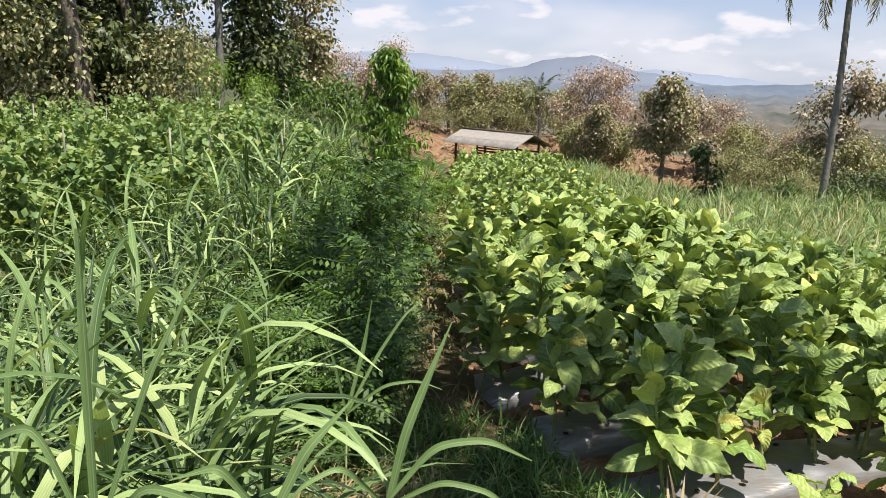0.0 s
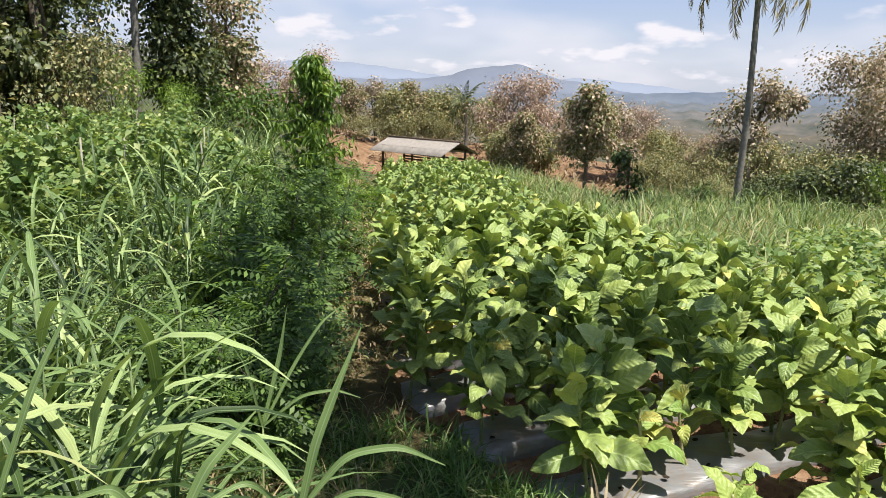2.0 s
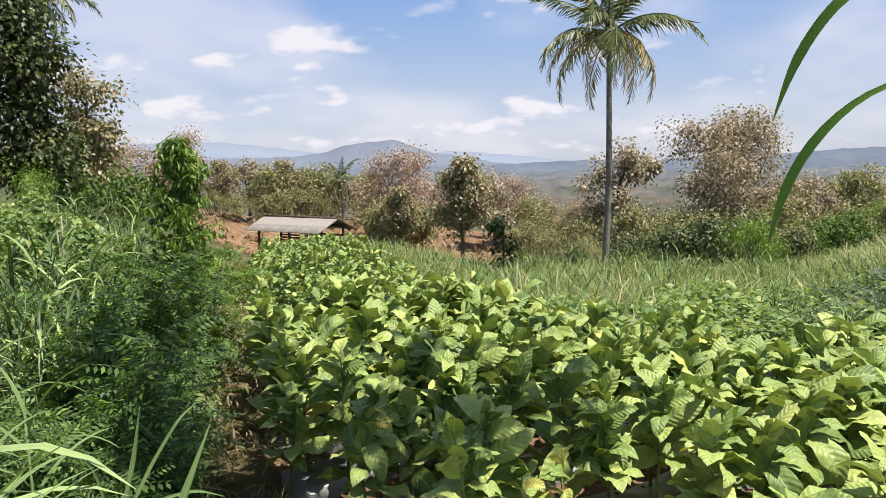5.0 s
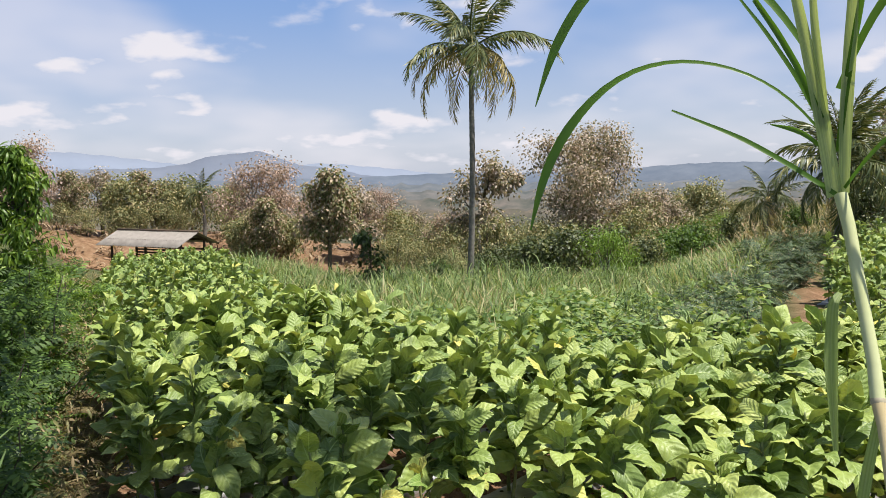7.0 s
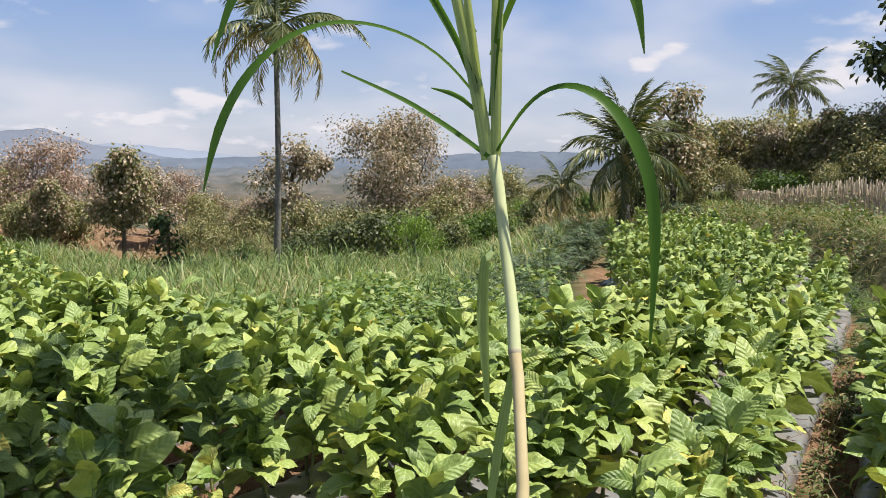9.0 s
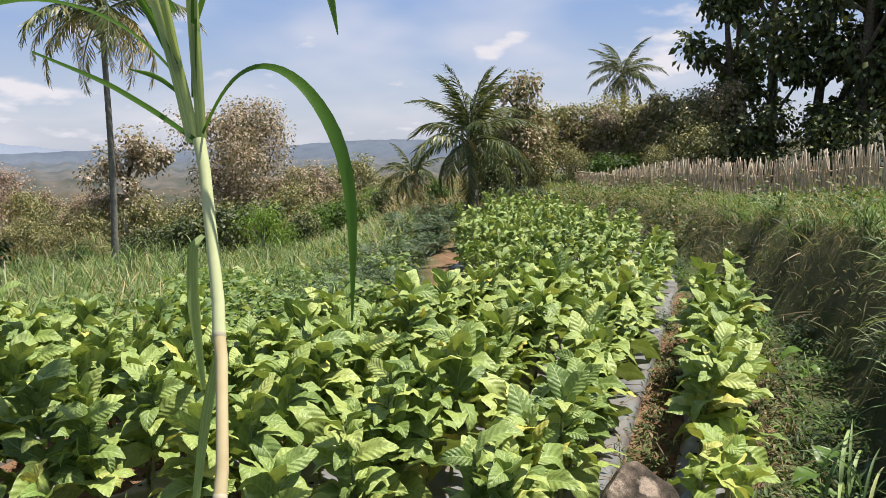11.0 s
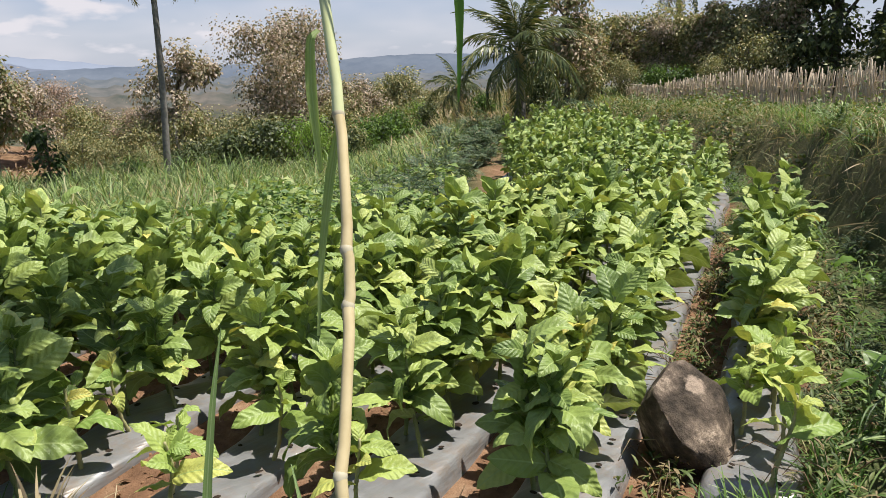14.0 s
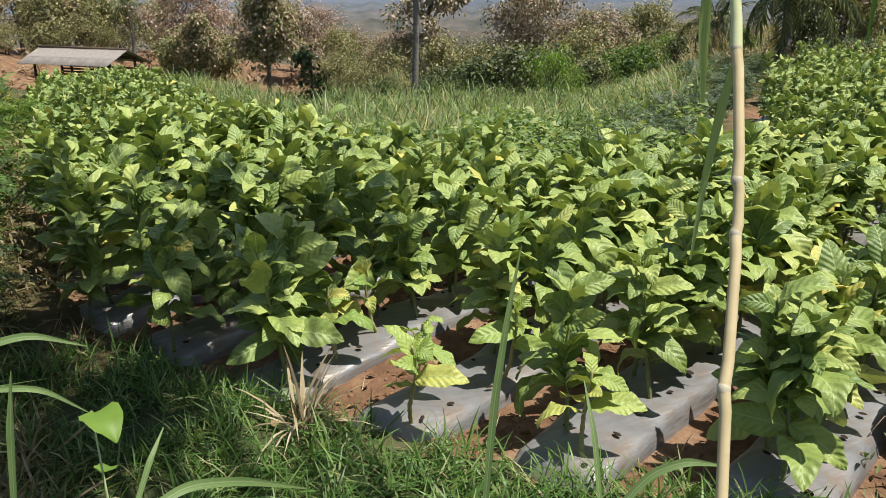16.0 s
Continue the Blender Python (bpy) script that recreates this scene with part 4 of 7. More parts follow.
bare_a = make_tree("teak_tree", 5.2, 0.22, 1.6, 3600, 0.14, M_TEAK_BARE, M_PALE_BARK, "nearly leafless pale withered teak tree", "tree", G_TEAK, 60, loose=0.3, bloom=50)
slim_teak = make_tree("teak_tree", 6.4, 0.12, 1.15, 4200, 0.21, M_TEAK, M_BARK, "slim teak tree with yellowing green crown", "tree", G_TEAK, 70, loose=0.34)
olive_a = make_tree("broadleaf_tree", 4.6, 0.12, 1.7, 5600, 0.19, M_OLIVE, M_BARK, "olive-green broadleaf tree with dense low crown", "tree", "olive trees by the field", 80, loose=0.25)
olive_b = make_tree("broadleaf_tree", 3.2, 0.08, 1.5, 4500, 0.15, M_OLIVE, M_BARK, "low olive-green bushy tree", "tree", "olive trees by the field", 60, stems=2, loose=0.27)
big_teak = make_tree("teak_tree", 8.2, 0.08, 4.0, 24000, 0.20, M_TEAK_PINK, M_BARK, "large teak tree with pinkish-brown withering crown", "tree", G_TEAK, 150, stems=2, loose=0.16, bloom=230)
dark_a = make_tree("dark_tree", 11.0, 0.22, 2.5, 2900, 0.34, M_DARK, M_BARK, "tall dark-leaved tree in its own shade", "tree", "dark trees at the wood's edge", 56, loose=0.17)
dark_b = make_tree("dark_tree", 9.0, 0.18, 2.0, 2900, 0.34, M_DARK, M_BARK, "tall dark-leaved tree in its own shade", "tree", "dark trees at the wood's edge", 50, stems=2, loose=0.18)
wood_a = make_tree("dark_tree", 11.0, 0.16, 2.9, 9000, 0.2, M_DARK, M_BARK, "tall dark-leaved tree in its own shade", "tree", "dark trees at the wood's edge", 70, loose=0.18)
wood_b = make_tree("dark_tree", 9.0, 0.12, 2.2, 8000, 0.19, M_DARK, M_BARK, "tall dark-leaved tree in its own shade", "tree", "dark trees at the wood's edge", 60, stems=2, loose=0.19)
column = make_tree("column_tree", 8.6, 0.04, 1.35, 12000, 0.21, M_DARK, M_BARK, "dense dark column-shaped tree", "tree", clusters=170, narrow=0.7, loose=0.36)
lime = make_tree("shrub", 2.2, 0.06, 1.1, 2200, 0.16, M_LIME, M_BARK, "rounded bright green shrub", "shrub", "bright green shrubs", 40, stems=3, tpl=LANCE)
dark_shrub = make_tree("shrub", 1.8, 0.05, 1.0, 1700, 0.17, M_HEDGE, M_BARK, "rounded dark green shrub", "shrub", "dark green shrubs", 36, stems=3)
# like dark_shrub, but with shade put into a darker leaf colour
shade_shrub = make_tree("shrub", 2.0, 0.05, 1.1, 1900, 0.19, M_DARK, M_BARK, "shrub with leaves coloured dark for shade", "shrub", "dark green shrubs", 38, stems=3)
sapling = make_tree("young_tree", 2.3, 0.12, 0.62, 700, 0.2, M_WEED, M_BARK, "small young tree with dark green leaves", "tree", clusters=26, loose=0.3)

HEIGHTS = {src: crown_height(src) for src in (teak_a, teak_b, bare_a, slim_teak, olive_a, olive_b, big_teak, dark_a, dark_b, lime, dark_shrub, shade_shrub)}
# behind the hut and along the soil bank
for az, r, src, top, turn in ((-3.4, 48, bare_a, 0.9, 10), (-1.6, 47, teak_a, 0.4, 40), (0.3, 48, teak_b, 0.45, 100), (1.7, 47, olive_a, 0.1, 200), (3.0, 48, teak_a, 0.35, 15), (4.6, 48, olive_a, 0.0, 80), (5.7, 49, olive_b, -0.5, 10), (8.3, 48, olive_a, -0.7, 70), (9.0, 51, teak_b, -0.5, 250),
                              (-2.5, 46, olive_b, -1.6, 20), (-0.6, 46, olive_b, -2.0, 140), (1.0, 47, olive_b, -1.7, 260), (2.4, 46.5, olive_b, -2.2, 60), (3.8, 47, olive_b, -1.6, 330), (5.2, 47, olive_b, -2.1, 200), (8.6, 46, olive_b, -2.4, 110), (10.2, 42, bare_a, 1.2, 130), (12.1, 43, bare_a, 0.9, 220), (11.1, 39, teak_a, -1.7, 60), (9.7, 40, olive_a, -2.8, 190), (12.7, 41, olive_a, -2.9, 300), (13.7, 50, bare_a, -1.8, 30),
                              (15.7, 37, teak_a, 0.35, 60), (18.3, 43, teak_b, -0.8, 170), (17.2, 47, bare_a, -1.3, 140), (19.6, 45, bare_a, -1.0, 20), (20.9, 44, olive_b, -2.6, 230), (22.1, 46, teak_b, -2.7, 110), (23.4, 44, olive_b, -3.3, 40), (24.2, 42, bare_a, -2.8, 140),
                              (26.3, 38, teak_b, 1.0, 310), (27.4, 36, olive_b, -3.2, 0), (25.0, 37, olive_b, -3.7, 120), (28.8, 44, olive_b, -4.0, 200), (30.3, 46, olive_b, -3.9, 90), (29.6, 38, dark_shrub, -5.1, 30), (31.6, 42, olive_b, -3.5, 160),
                              (35.2, 45, big_teak, 3.2, 40), (38.7, 43, teak_a, -1.7, 260), (37.4, 41, olive_b, -2.6, 15), (40.0, 46, teak_b, -1.4, 90), (33.0, 41, olive_b, -3.6, 330),
                              (42.4, 50, olive_a, -0.8, 120), (43.4, 47, lime, -3.0, 210), (40.9, 53, olive_a, -1.5, 0), (44.5, 52, olive_a, -2.2, 50), (45.8, 54, olive_b, -2.3, 120), (41.6, 42, olive_b, -3.2, 300),
                              (35.6, 29, lime, -3.9, 220), (37.2, 29.5, lime, -5.1, 60), (31.0, 29, shade_shrub, -5.0, 80), (32.4, 30, shade_shrub, -4.2, 180), (33.6, 31, shade_shrub, -4.4, 30), (30.0, 30, shade_shrub, -6.1, 130), (28.6, 28, shade_shrub, -6.7, 250),
                              (29.3, 33, shade_shrub, -5.4, 10), (30.8, 34, shade_shrub, -4.9, 60), (32.6, 35, olive_b, -4.0, 100), (34.0, 34, shade_shrub, -4.2, 170), (38.4, 32, shade_shrub, -4.9, 230), (39.4, 34, dark_shrub, -4.4, 290), (28.0, 32, shade_shrub, -5.6, 340), (37.0, 35, shade_shrub, -4.0, 45), (41.2, 36, dark_shrub, -4.0, 75), (42.6, 40, dark_shrub, -3.6, 15), (44.2, 42, shade_shrub, -3.2, 190), (22.4, 36, olive_b, -5.0, 130), (20.4, 38, olive_b, -4.4, 80), (27.0, 30, shade_shrub, -6.0, 150), (25.2, 31, olive_b, -6.0, 200), (38.7, 33, olive_b, -4.6, 70), (40.4, 37, dark_shrub, -4.2, 170), (23.4, 27, dark_shrub, -6.4, 190), (24.3, 33, olive_b, -5.6, 20)):
    grow(src, az, r, top, turn)
plant(sapling, 18.7, 27, 0, 0.95)

# the far side of the right-hand field
for az, r, src, top, turn in ((48.8, 36, dark_shrub, -2.6, 0), (53.0, 35, shade_shrub, -1.2, 80), (54.3, 38, slim_teak, 4.8, 130), (52.6, 40, olive_a, 2.2, 20), (55.5, 41, teak_a, 2.4, 10), (56.8, 43, olive_a, 2.8, 210), (58.2, 44, teak_a, 2.5, 330), (59.8, 44, olive_a, 3.0, 70), (61.2, 43, teak_b, 2.4, 160), (62.7, 43, olive_a, 3.0, 250),
                              (64.1, 42, teak_a, 3.2, 15), (65.6, 41, olive_a, 3.3, 60), (67.3, 42, teak_b, 3.6, 20), (55.8, 38, olive_b, -0.6, 20), (58.6, 41, olive_b, -0.4, 190), (60.5, 40, dark_shrub, -0.8, 100), (62.4, 40, dark_shrub, -0.9, 40), (64.6, 39, olive_b, -0.2, 140), (68.4, 41, teak_a, 3.9, 75), (66.8, 39, olive_b, 1.2, 280)):
    grow(src, az, r, top, turn)
for az, r, src, turn, sc in ((69.6, 45, dark_b, 60, 1.25), (71.8, 43, dark_a, 120, 1.2), (74.2, 45, dark_b, 180, 1.4), (76.6, 42, dark_a, 240, 1.25), (79.2, 44, dark_b, 300, 1.4), (82.0, 42, dark_a, 30, 1.25), (84.8, 43, dark_b, 90, 1.35), (87.6, 41, dark_a, 150, 1.3),
                             (68.6, 40, shade_shrub, 0, 1.2), (71.6, 40, shade_shrub, 70, 1.5), (75.0, 39, shade_shrub, 140, 1.4), (78.6, 38, shade_shrub, 210, 1.5), (82.4, 37, shade_shrub, 20, 1.4), (86.0, 36, shade_shrub, 90, 1.4)):
    plant(src, az, r, turn, sc, 0.1)

# wood beyond the bean rows
for az, r, src, turn, sc in ((-33.0, 27, wood_a, 20, 0.9), (-30.0, 30, wood_b, 70, 1.1), (-27.0, 31, wood_a, 140, 0.95), (-24.0, 31, wood_b, 200, 1.15), (-21.4, 29, wood_a, 260, 0.85), (-24.6, 35, wood_a, 30, 1.1), (-20.6, 36, wood_b, 320, 1.0),
                             (-28.5, 26, olive_b, 0, 1.2), (-25.4, 27, shade_shrub, 0, 1.5), (-22.2, 26, shade_shrub, 60, 1.4), (-19.4, 26, olive_b, 120, 1.0), (-17.0, 27, lime, 0, 1.0), (-13.2, 28, lime, 60, 0.75),
                             (-9.9, 33, slim_teak, 40, 0.98), (-10.6, 34, olive_a, 140, 0.8), (-8.3, 36, bare_a, 60, 0.62), (-6.6, 38, bare_a, 10, 0.72), (-5.2, 40, teak_a, 80, 0.7), (-7.6, 31, dark_shrub, 0, 1.1), (-10.8, 30, dark_shrub, 30, 1.0), (-4.0, 46, bare_a, 100, 0.9)):
    plant(src, az, r, turn, sc, 0.1)
plant(column, -13.6, 30, 0, 1.0)


def bare_trunk(name, az, r, tall, lean, radius, label):
    x, y = polar(az, r)
    root = base(name, x, y, up_to(x, y) - 0.1, label, "tree")
    t = np.linspace(0, 1, 12)
    pts = np.column_stack([lean * tall * t ** 1.3 + 0.05 * np.sin(t * 7), 0.3 * t, tall * t])
    b = Batch().tube(pts, radius * (1.25 - 0.55 * t), 8)
    child("trunk", b.mesh("trunk", M_BARK), root)
    cb = Batch()
    for k in range(26):
        c = pts[-1] + rng.normal(0, 1.0, 3) * (1.6, 1.6, 1.0)
        q = c + rng.normal(0, 0.45, (70, 3))
        cb.add(CARD, turns(around(70, -70, 20), scale=0.3 * rng.uniform(0.6, 1.2, 70), spin=rng.normal(0, 0.7, 70)), q)
    child("crown", cb.mesh("crown", M_DARK), root)
    return root


bare_trunk("forest_tree", -24.6, 25, 9.0, -0.11, 0.22, "leaning brown-trunked forest tree with a dark crown")



# ---- the tree that shades the hedge and the near end of the path ----
def build_shade_tree():
    x, y = 3.0, -2.5
    root = base("shade_tree", x, y, up_to(x, y) - 0.1, "overhanging tree with a sparse green crown behind the bank", "tree")
    o = np.array([x, y, up_to(x, y) - 0.1])
    tb, cb = Batch(), Batch()
    fork = np.array([3.1, -1.9, 5.4]) - o
    tb.tube([(0, 0, 0), (0.05, 0.15, 1.5), (0.0, 0.3, 3.2), fork], [0.2, 0.15, 0.13, 0.11], 8)
    # middle of each limb's foliage, half lengths across and along, leaves
    for cx, cy, cz, a, b, n in ((2.4, 1.9, 8.0, 0.48, 0.48, 620), (2.5, 3.0, 8.1, 0.42, 0.55, 400), (2.9, 2.4, 8.1, 0.3, 0.35, 210), (2.6, 4.05, 8.2, 0.45, 0.4, 440), (3.3, 2.85, 8.2, 0.3, 0.3, 130), (1.75, 3.4, 8.2, 0.4, 0.6, 420), (1.35, 5.0, 8.3, 0.5, 0.7, 380), (1.5, 6.7, 8.4, 0.45, 0.7, 320), (1.5, 8.3, 8.6, 0.5, 0.8, 250), (2.45, 5.3, 8.3, 0.34, 0.6, 120), (3.25, 3.55, 8.2, 0.36, 0.34, 190), (3.8, 3.25, 8.2, 0.34, 0.34, 200), (3.35, 5.2, 8.3, 0.35, 0.4, 120), (4.25, 4.5, 8.3, 0.42, 0.42, 330), (4.3, 3.5, 8.2, 0.38, 0.38, 340), (2.5, 6.6, 8.4, 0.3, 0.5, 150), (4.9, -3.8, 8.0, 1.0, 1.0, 400)):
        c = np.array([cx, cy, cz]) - o
        mid = (fork + c) / 2 + (0, 0, 0.6)
        tb.tube([fork, mid, c - (0, 0, 0.1)], [0.045, 0.03, 0.012], 6)
        for k in range(14):
            q0 = c + np.append(rng.uniform(-0.85, 0.85, 2) * (a, b), rng.normal(0, 0.2))
            tb.tube([c, (c + q0) / 2 + (0, 0, 0.06), q0], [0.016, 0.01, 0.005], 4)
            m = n // 14
            q = q0 + rng.normal(0, 0.24, (m, 3)) * (a, b, 0.8)
            cb.add(CARD, turns(around(m, -50, 30), scale=rng.uniform(0.12, 0.22, m), spin=rng.normal(0, 0.6, m)), q)
    child("trunk", tb.mesh("trunk", M_BARK), root)
    child("crown", cb.mesh("crown", M_DARK), root)


build_shade_tree()


# ---- palms ----
def frond(length, sag, leaflet, n, mat, name="frond", lift=0.3):
    """One pinnate palm leaf along +y."""
    b = Batch()
    t = np.linspace(0, 1, 10)
    ang = lift - sag * t ** 1.3
    y = np.concatenate([[0], np.cumsum(np.cos(ang[1:]) * length / 9)])
    z = np.concatenate([[0], np.cumsum(np.sin(ang[1:]) * length / 9)])
    spine = np.column_stack([0.02 * np.sin(t * 5), y, z])
    b.tube(spine, np.linspace(0.035, 0.008, 10), 4)
    tpl = blade(3, 1, 0.07, 0.9, 0.0, 0.0, 0.6, 0.6)
    u = np.linspace(0.14, 0.99, n)
    for sg in (-1, 1):
        p = np.column_stack([np.interp(u, t, spine[:, i]) for i in range(3)])
        a = np.interp(u, t, ang)
        fw = np.column_stack([sg * np.cos(u * 0.7), 0.35 + 0.7 * u + 0 * u, np.sin(a) * 0.5 - 0.35 - 0.5 * u]) + rng.normal(0, 0.10, (n, 3))
        ln = leaflet * (0.55 + 0.75 * np.sin(np.pi * np.clip(u, 0, 1) ** 0.8)) * rng.uniform(0.85, 1.1, n)
        b.add(tpl, turns(fw, scale=ln, spin=rng.normal(0, 0.5, n)), p)
    return b.mesh(name, mat)


FRONDS = [frond(2.8, 1.0, 0.52, 54, M_PALM, lift=0.1), frond(2.9, 1.6, 0.56, 54, M_PALM, lift=0.25), frond(2.8, 1.9, 0.52, 50, M_PALM, lift=0.3), frond(2.6, 2.0, 0.42, 38, M_PALM_DRY, lift=0.35)]


def make_palm(az, r, trunk_h, radius, fronds, scale, label, name="coconut_palm", lean=(0.0, 0.0), dry=4, upright=0.0, nuts=8, sink=0.1, turn=0.0, low=-58):
    x, y = polar(az, r)
    root = base(name, x, y, up_to(x, y) - sink, label, "palm tree", "coconut palms")
    t = np.linspace(0, 1, 60)
    pts = np.column_stack([lean[0] * t ** 1.5 + 0.08 * np.sin(4 * t), lean[1] * t ** 1.5, trunk_h * t])
    rad = radius * (1.0 - 0.3 * t + 0.55 * np.exp(-t * trunk_h / 0.35)) * (1 + 0.045 * (np.arange(60) % 2))
    child("trunk", Batch().tube(pts, rad, 8).mesh("trunk", M_PALM_BARK), root)
    top = pts[-1]
    # fibrous crown shaft
    shaft = child("crown_shaft", Batch().tube([top - (0, 0, 0.3 * scale), top, top + (0, 0, 0.35 * scale)], [radius * 0.8, radius * 1.25, radius * 0.5], 8).mesh("crown_shaft", M_PALM_DRY), root, label="brown fibrous crown shaft")
    for k in range(fronds):
        h = k / (fronds - 1)
        a = turn + 137.5 * k + rng.normal(0, 8)
        pitch = low + (76 - low + upright) * h ** 0.9 + rng.normal(0, 6)
        pitch = min(pitch, 86)
        kind = 3 if k < dry else (2 if h < 0.35 else (1 if h < 0.65 else 0))
        s = scale * rng.uniform(0.85, 1.1)
        m = Matrix.Translation((*top[:2], top[2] + 0.12 * scale)) @ Matrix.Rotation(radians(a), 4, "Z") @ Matrix.Rotation(radians(pitch), 4, "X") @ Matrix.Rotation(radians(rng.normal(0, 14)), 4, "Y") @ Matrix.Scale(s, 4)
        child("frond", FRONDS[kind], shaft, m, "dry yellow-brown frond" if kind == 3 else "")
    for k in range(nuts):
        bm = bmesh.new()
        bmesh.ops.create_icosphere(bm, subdivisions=2, radius=0.11)
        bmesh.ops.scale(bm, vec=(1, 1, 1.25), verts=bm.verts)
        for v in bm.verts:
            v.co *= 1 + 0.05 * math.sin(9 * v.co.x + 5 * v.co.z)
        a = k * 2.4
        child("coconut", mesh_of("coconut", bm, M_OLIVE, True), shaft, pose(top[0] + 0.24 * math.cos(a), top[1] + 0.24 * math.sin(a), top[2] - 0.16 - 0.08 * (k % 3)))
    return root


make_palm(26.1, 26, 7.95, 0.115, 24, 1.13, "tall coconut palm with slim grey trunk and browning lower fronds", dry=9, lean=(0.25, 0.1), turn=20, low=-48)
make_palm(51.2, 31, 2.6, 0.20, 26, 1.15, "short-stemmed coconut palm with upright dark fronds", dry=1, upright=30, nuts=5, low=-50)
make_palm(46.8, 37, 1.6, 0.15, 18, 0.72, "young low coconut palm", dry=2, nuts=0)
make_palm(61.7, 53, 6.3, 0.15, 20, 1.05, "slender coconut palm rising over the teak trees", dry=2, nuts=5)
make_palm(6.8, 45, 2.75, 0.10, 18, 0.55, "small coconut palm beside the field hut", dry=1, nuts=0)
make_palm(-16.0, 29, 11.5, 0.14, 20, 1.1, "tall coconut palm with straight dark trunk", dry=2)
make_palm(-12.6, 36, 8.6, 0.15, 20, 1.1, "coconut palm showing behind a dark tree", dry=1)
make_palm(22.6, 42, 1.2, 0.10, 14, 0.55, "small young coconut palm among shrubs", dry=0, nuts=0)
make_palm(23.3, 25, 0.25, 0.07, 9, 0.42, "ankle-high coconut seedling in tall grass", dry=0, upright=40, nuts=0)


# ---- field hut ----
def box(b, lo, hi):
    (x0, y0, z0), (x1, y1, z1) = lo, hi
    v = np.array([(x, y, z) for z in (z0, z1) for x, y in ((x0, y0), (x1, y0), (x1, y1), (x0, y1))], float)
    f = np.array([[3, 2, 1, 0], [4, 5, 6, 7], [0, 1, 5, 4], [1, 2, 6, 5], [2, 3, 7, 6], [3, 0, 4, 7]])
    b.v.append(v)
    b.f.append(f + b.n)
    b.uv.append(np.zeros((8, 2)))
    b.n += 8
    return b


def build_hut():
    x, y = polar(3.75, 37)
    z = -1.98
    hut = base("field_hut", x, y, z, "open timber field hut with low corrugated grey roof", "hut", rz=-50)
    L, W, eave, top = 4.9, 1.9, 1.76, 2.16
    for sx in (-1, 0, 1):
        for sy in (-1, 1):
            child("post", Batch().tube([(0, 0, -0.1), (0, 0, eave + 0.08)], [0.06, 0.055], 6).mesh("post", M_WOOD), hut, pose(sx * (L / 2 - 0.35), sy * (W / 2 - 0.25), 0))
    for sy in (-1, 1):
        child("beam", box(Batch(), (-L / 2 + 0.2, -0.05, -0.05), (L / 2 - 0.2, 0.05, 0.05)).mesh("beam", M_WOOD, False), hut, pose(0, sy * (W / 2 - 0.25), eave + 0.02))
    child("ridge_beam", box(Batch(), (-L / 2 + 0.1, -0.05, -0.05), (L / 2 - 0.1, 0.05, 0.05)).mesh("ridge_beam", M_WOOD, False), hut, pose(0, 0, top - 0.1))
    for sx in (-1, 0, 1):
        for sy in (-1, 1):
            a = math.degrees(math.atan2(top - eave, W / 2))
            child("rafter", box(Batch(), (-0.04, 0, -0.05), (0.04, math.hypot(W / 2 + 0.2, top - eave), 0.03)).mesh("rafter", M_WOOD, False), hut,
                  pose(sx * (L / 2 - 0.3), 0, top - 0.08) @ Matrix.Rotation(math.pi * (sy > 0), 4, "Z") @ Matrix.Rotation(radians(-a), 4, "X"))
    # corrugated roof sheets, two slopes of five sheets
    for sy in (-1, 1):
        for k in range(5):
            b = Batch()
            u = np.linspace(0, L / 5 + 0.03, 25)
            run, over = W / 2 + 0.35, 0.0
            V, T = [], 0.012
            for yy in (0.0, 1.0):
                for dz in (0, -T):
                    V.append(np.column_stack([u, np.full(25, sy * run * yy), top - (top - eave + 0.18) * yy + 0.022 * np.sin(u * 2 * np.pi / 0.146) + dz + 0.004 * (k % 2)]))
            v = np.vstack(V)
            i = np.arange(24)
            f = np.vstack([np.stack([i, i + 1, i + 51, i + 50], -1), np.stack([i + 25, i + 75, i + 76, i + 26], -1), np.stack([i + 50, i + 51, i + 76, i + 75], -1), np.stack([i, i + 25, i + 26, i + 1], -1)])
            b.v, b.f, b.uv, b.n = [v], [f], [np.zeros((100, 2))], 100
            child("roof_sheet", b.mesh("roof_sheet", M_ROOF), hut, pose(-L / 2 + k * L / 5, 0, rng.normal(0, 0.006)))
    child("ridge_cap", Batch().tube([(-L / 2, 0, top + 0.02), (L / 2, 0, top + 0.02)], 0.06, 6).mesh("ridge_cap", M_WOOD), hut, label="dark ridge cap")
    # tarpaulin side hung under the gable and low slatted wall
    bm = bmesh.new()
    bmesh.ops.create_grid(bm, x_segments=14, y_segments=8, size=0.5)
    for v in bm.verts:
        v.co = Vector((v.co.x * 2.2, 0.05 * math.sin(v.co.x * 14) + 0.02 * math.sin(v.co.y * 9), v.co.y * 0.9))
    bmesh.ops.solidify(bm, geom=bm.faces[:], thickness=0.01)
    child("tarpaulin", mesh_of("tarpaulin", bm, M_TARP, True), hut, pose(L / 2 - 0.3, 0, 0.85, 0, 0, 90), "grey-blue tarpaulin side")
    for k in range(9):
        child("wall_slat", box(Batch(), (-L / 2 + 0.3, -0.01, -0.04), (L / 2 - 0.3, 0.01, 0.04)).mesh("wall_slat", M_WOOD, False), hut, pose(0, W / 2 - 0.25, 0.3 + k * 0.13))
    child("platform", box(Batch(), (-L / 2 + 0.35, -W / 2 + 0.25, 0.0), (L / 2 - 0.35, W / 2 - 0.25, 0.06)).mesh("platform", M_WOOD, False), hut, pose(0, 0, 0.45))


build_hut()


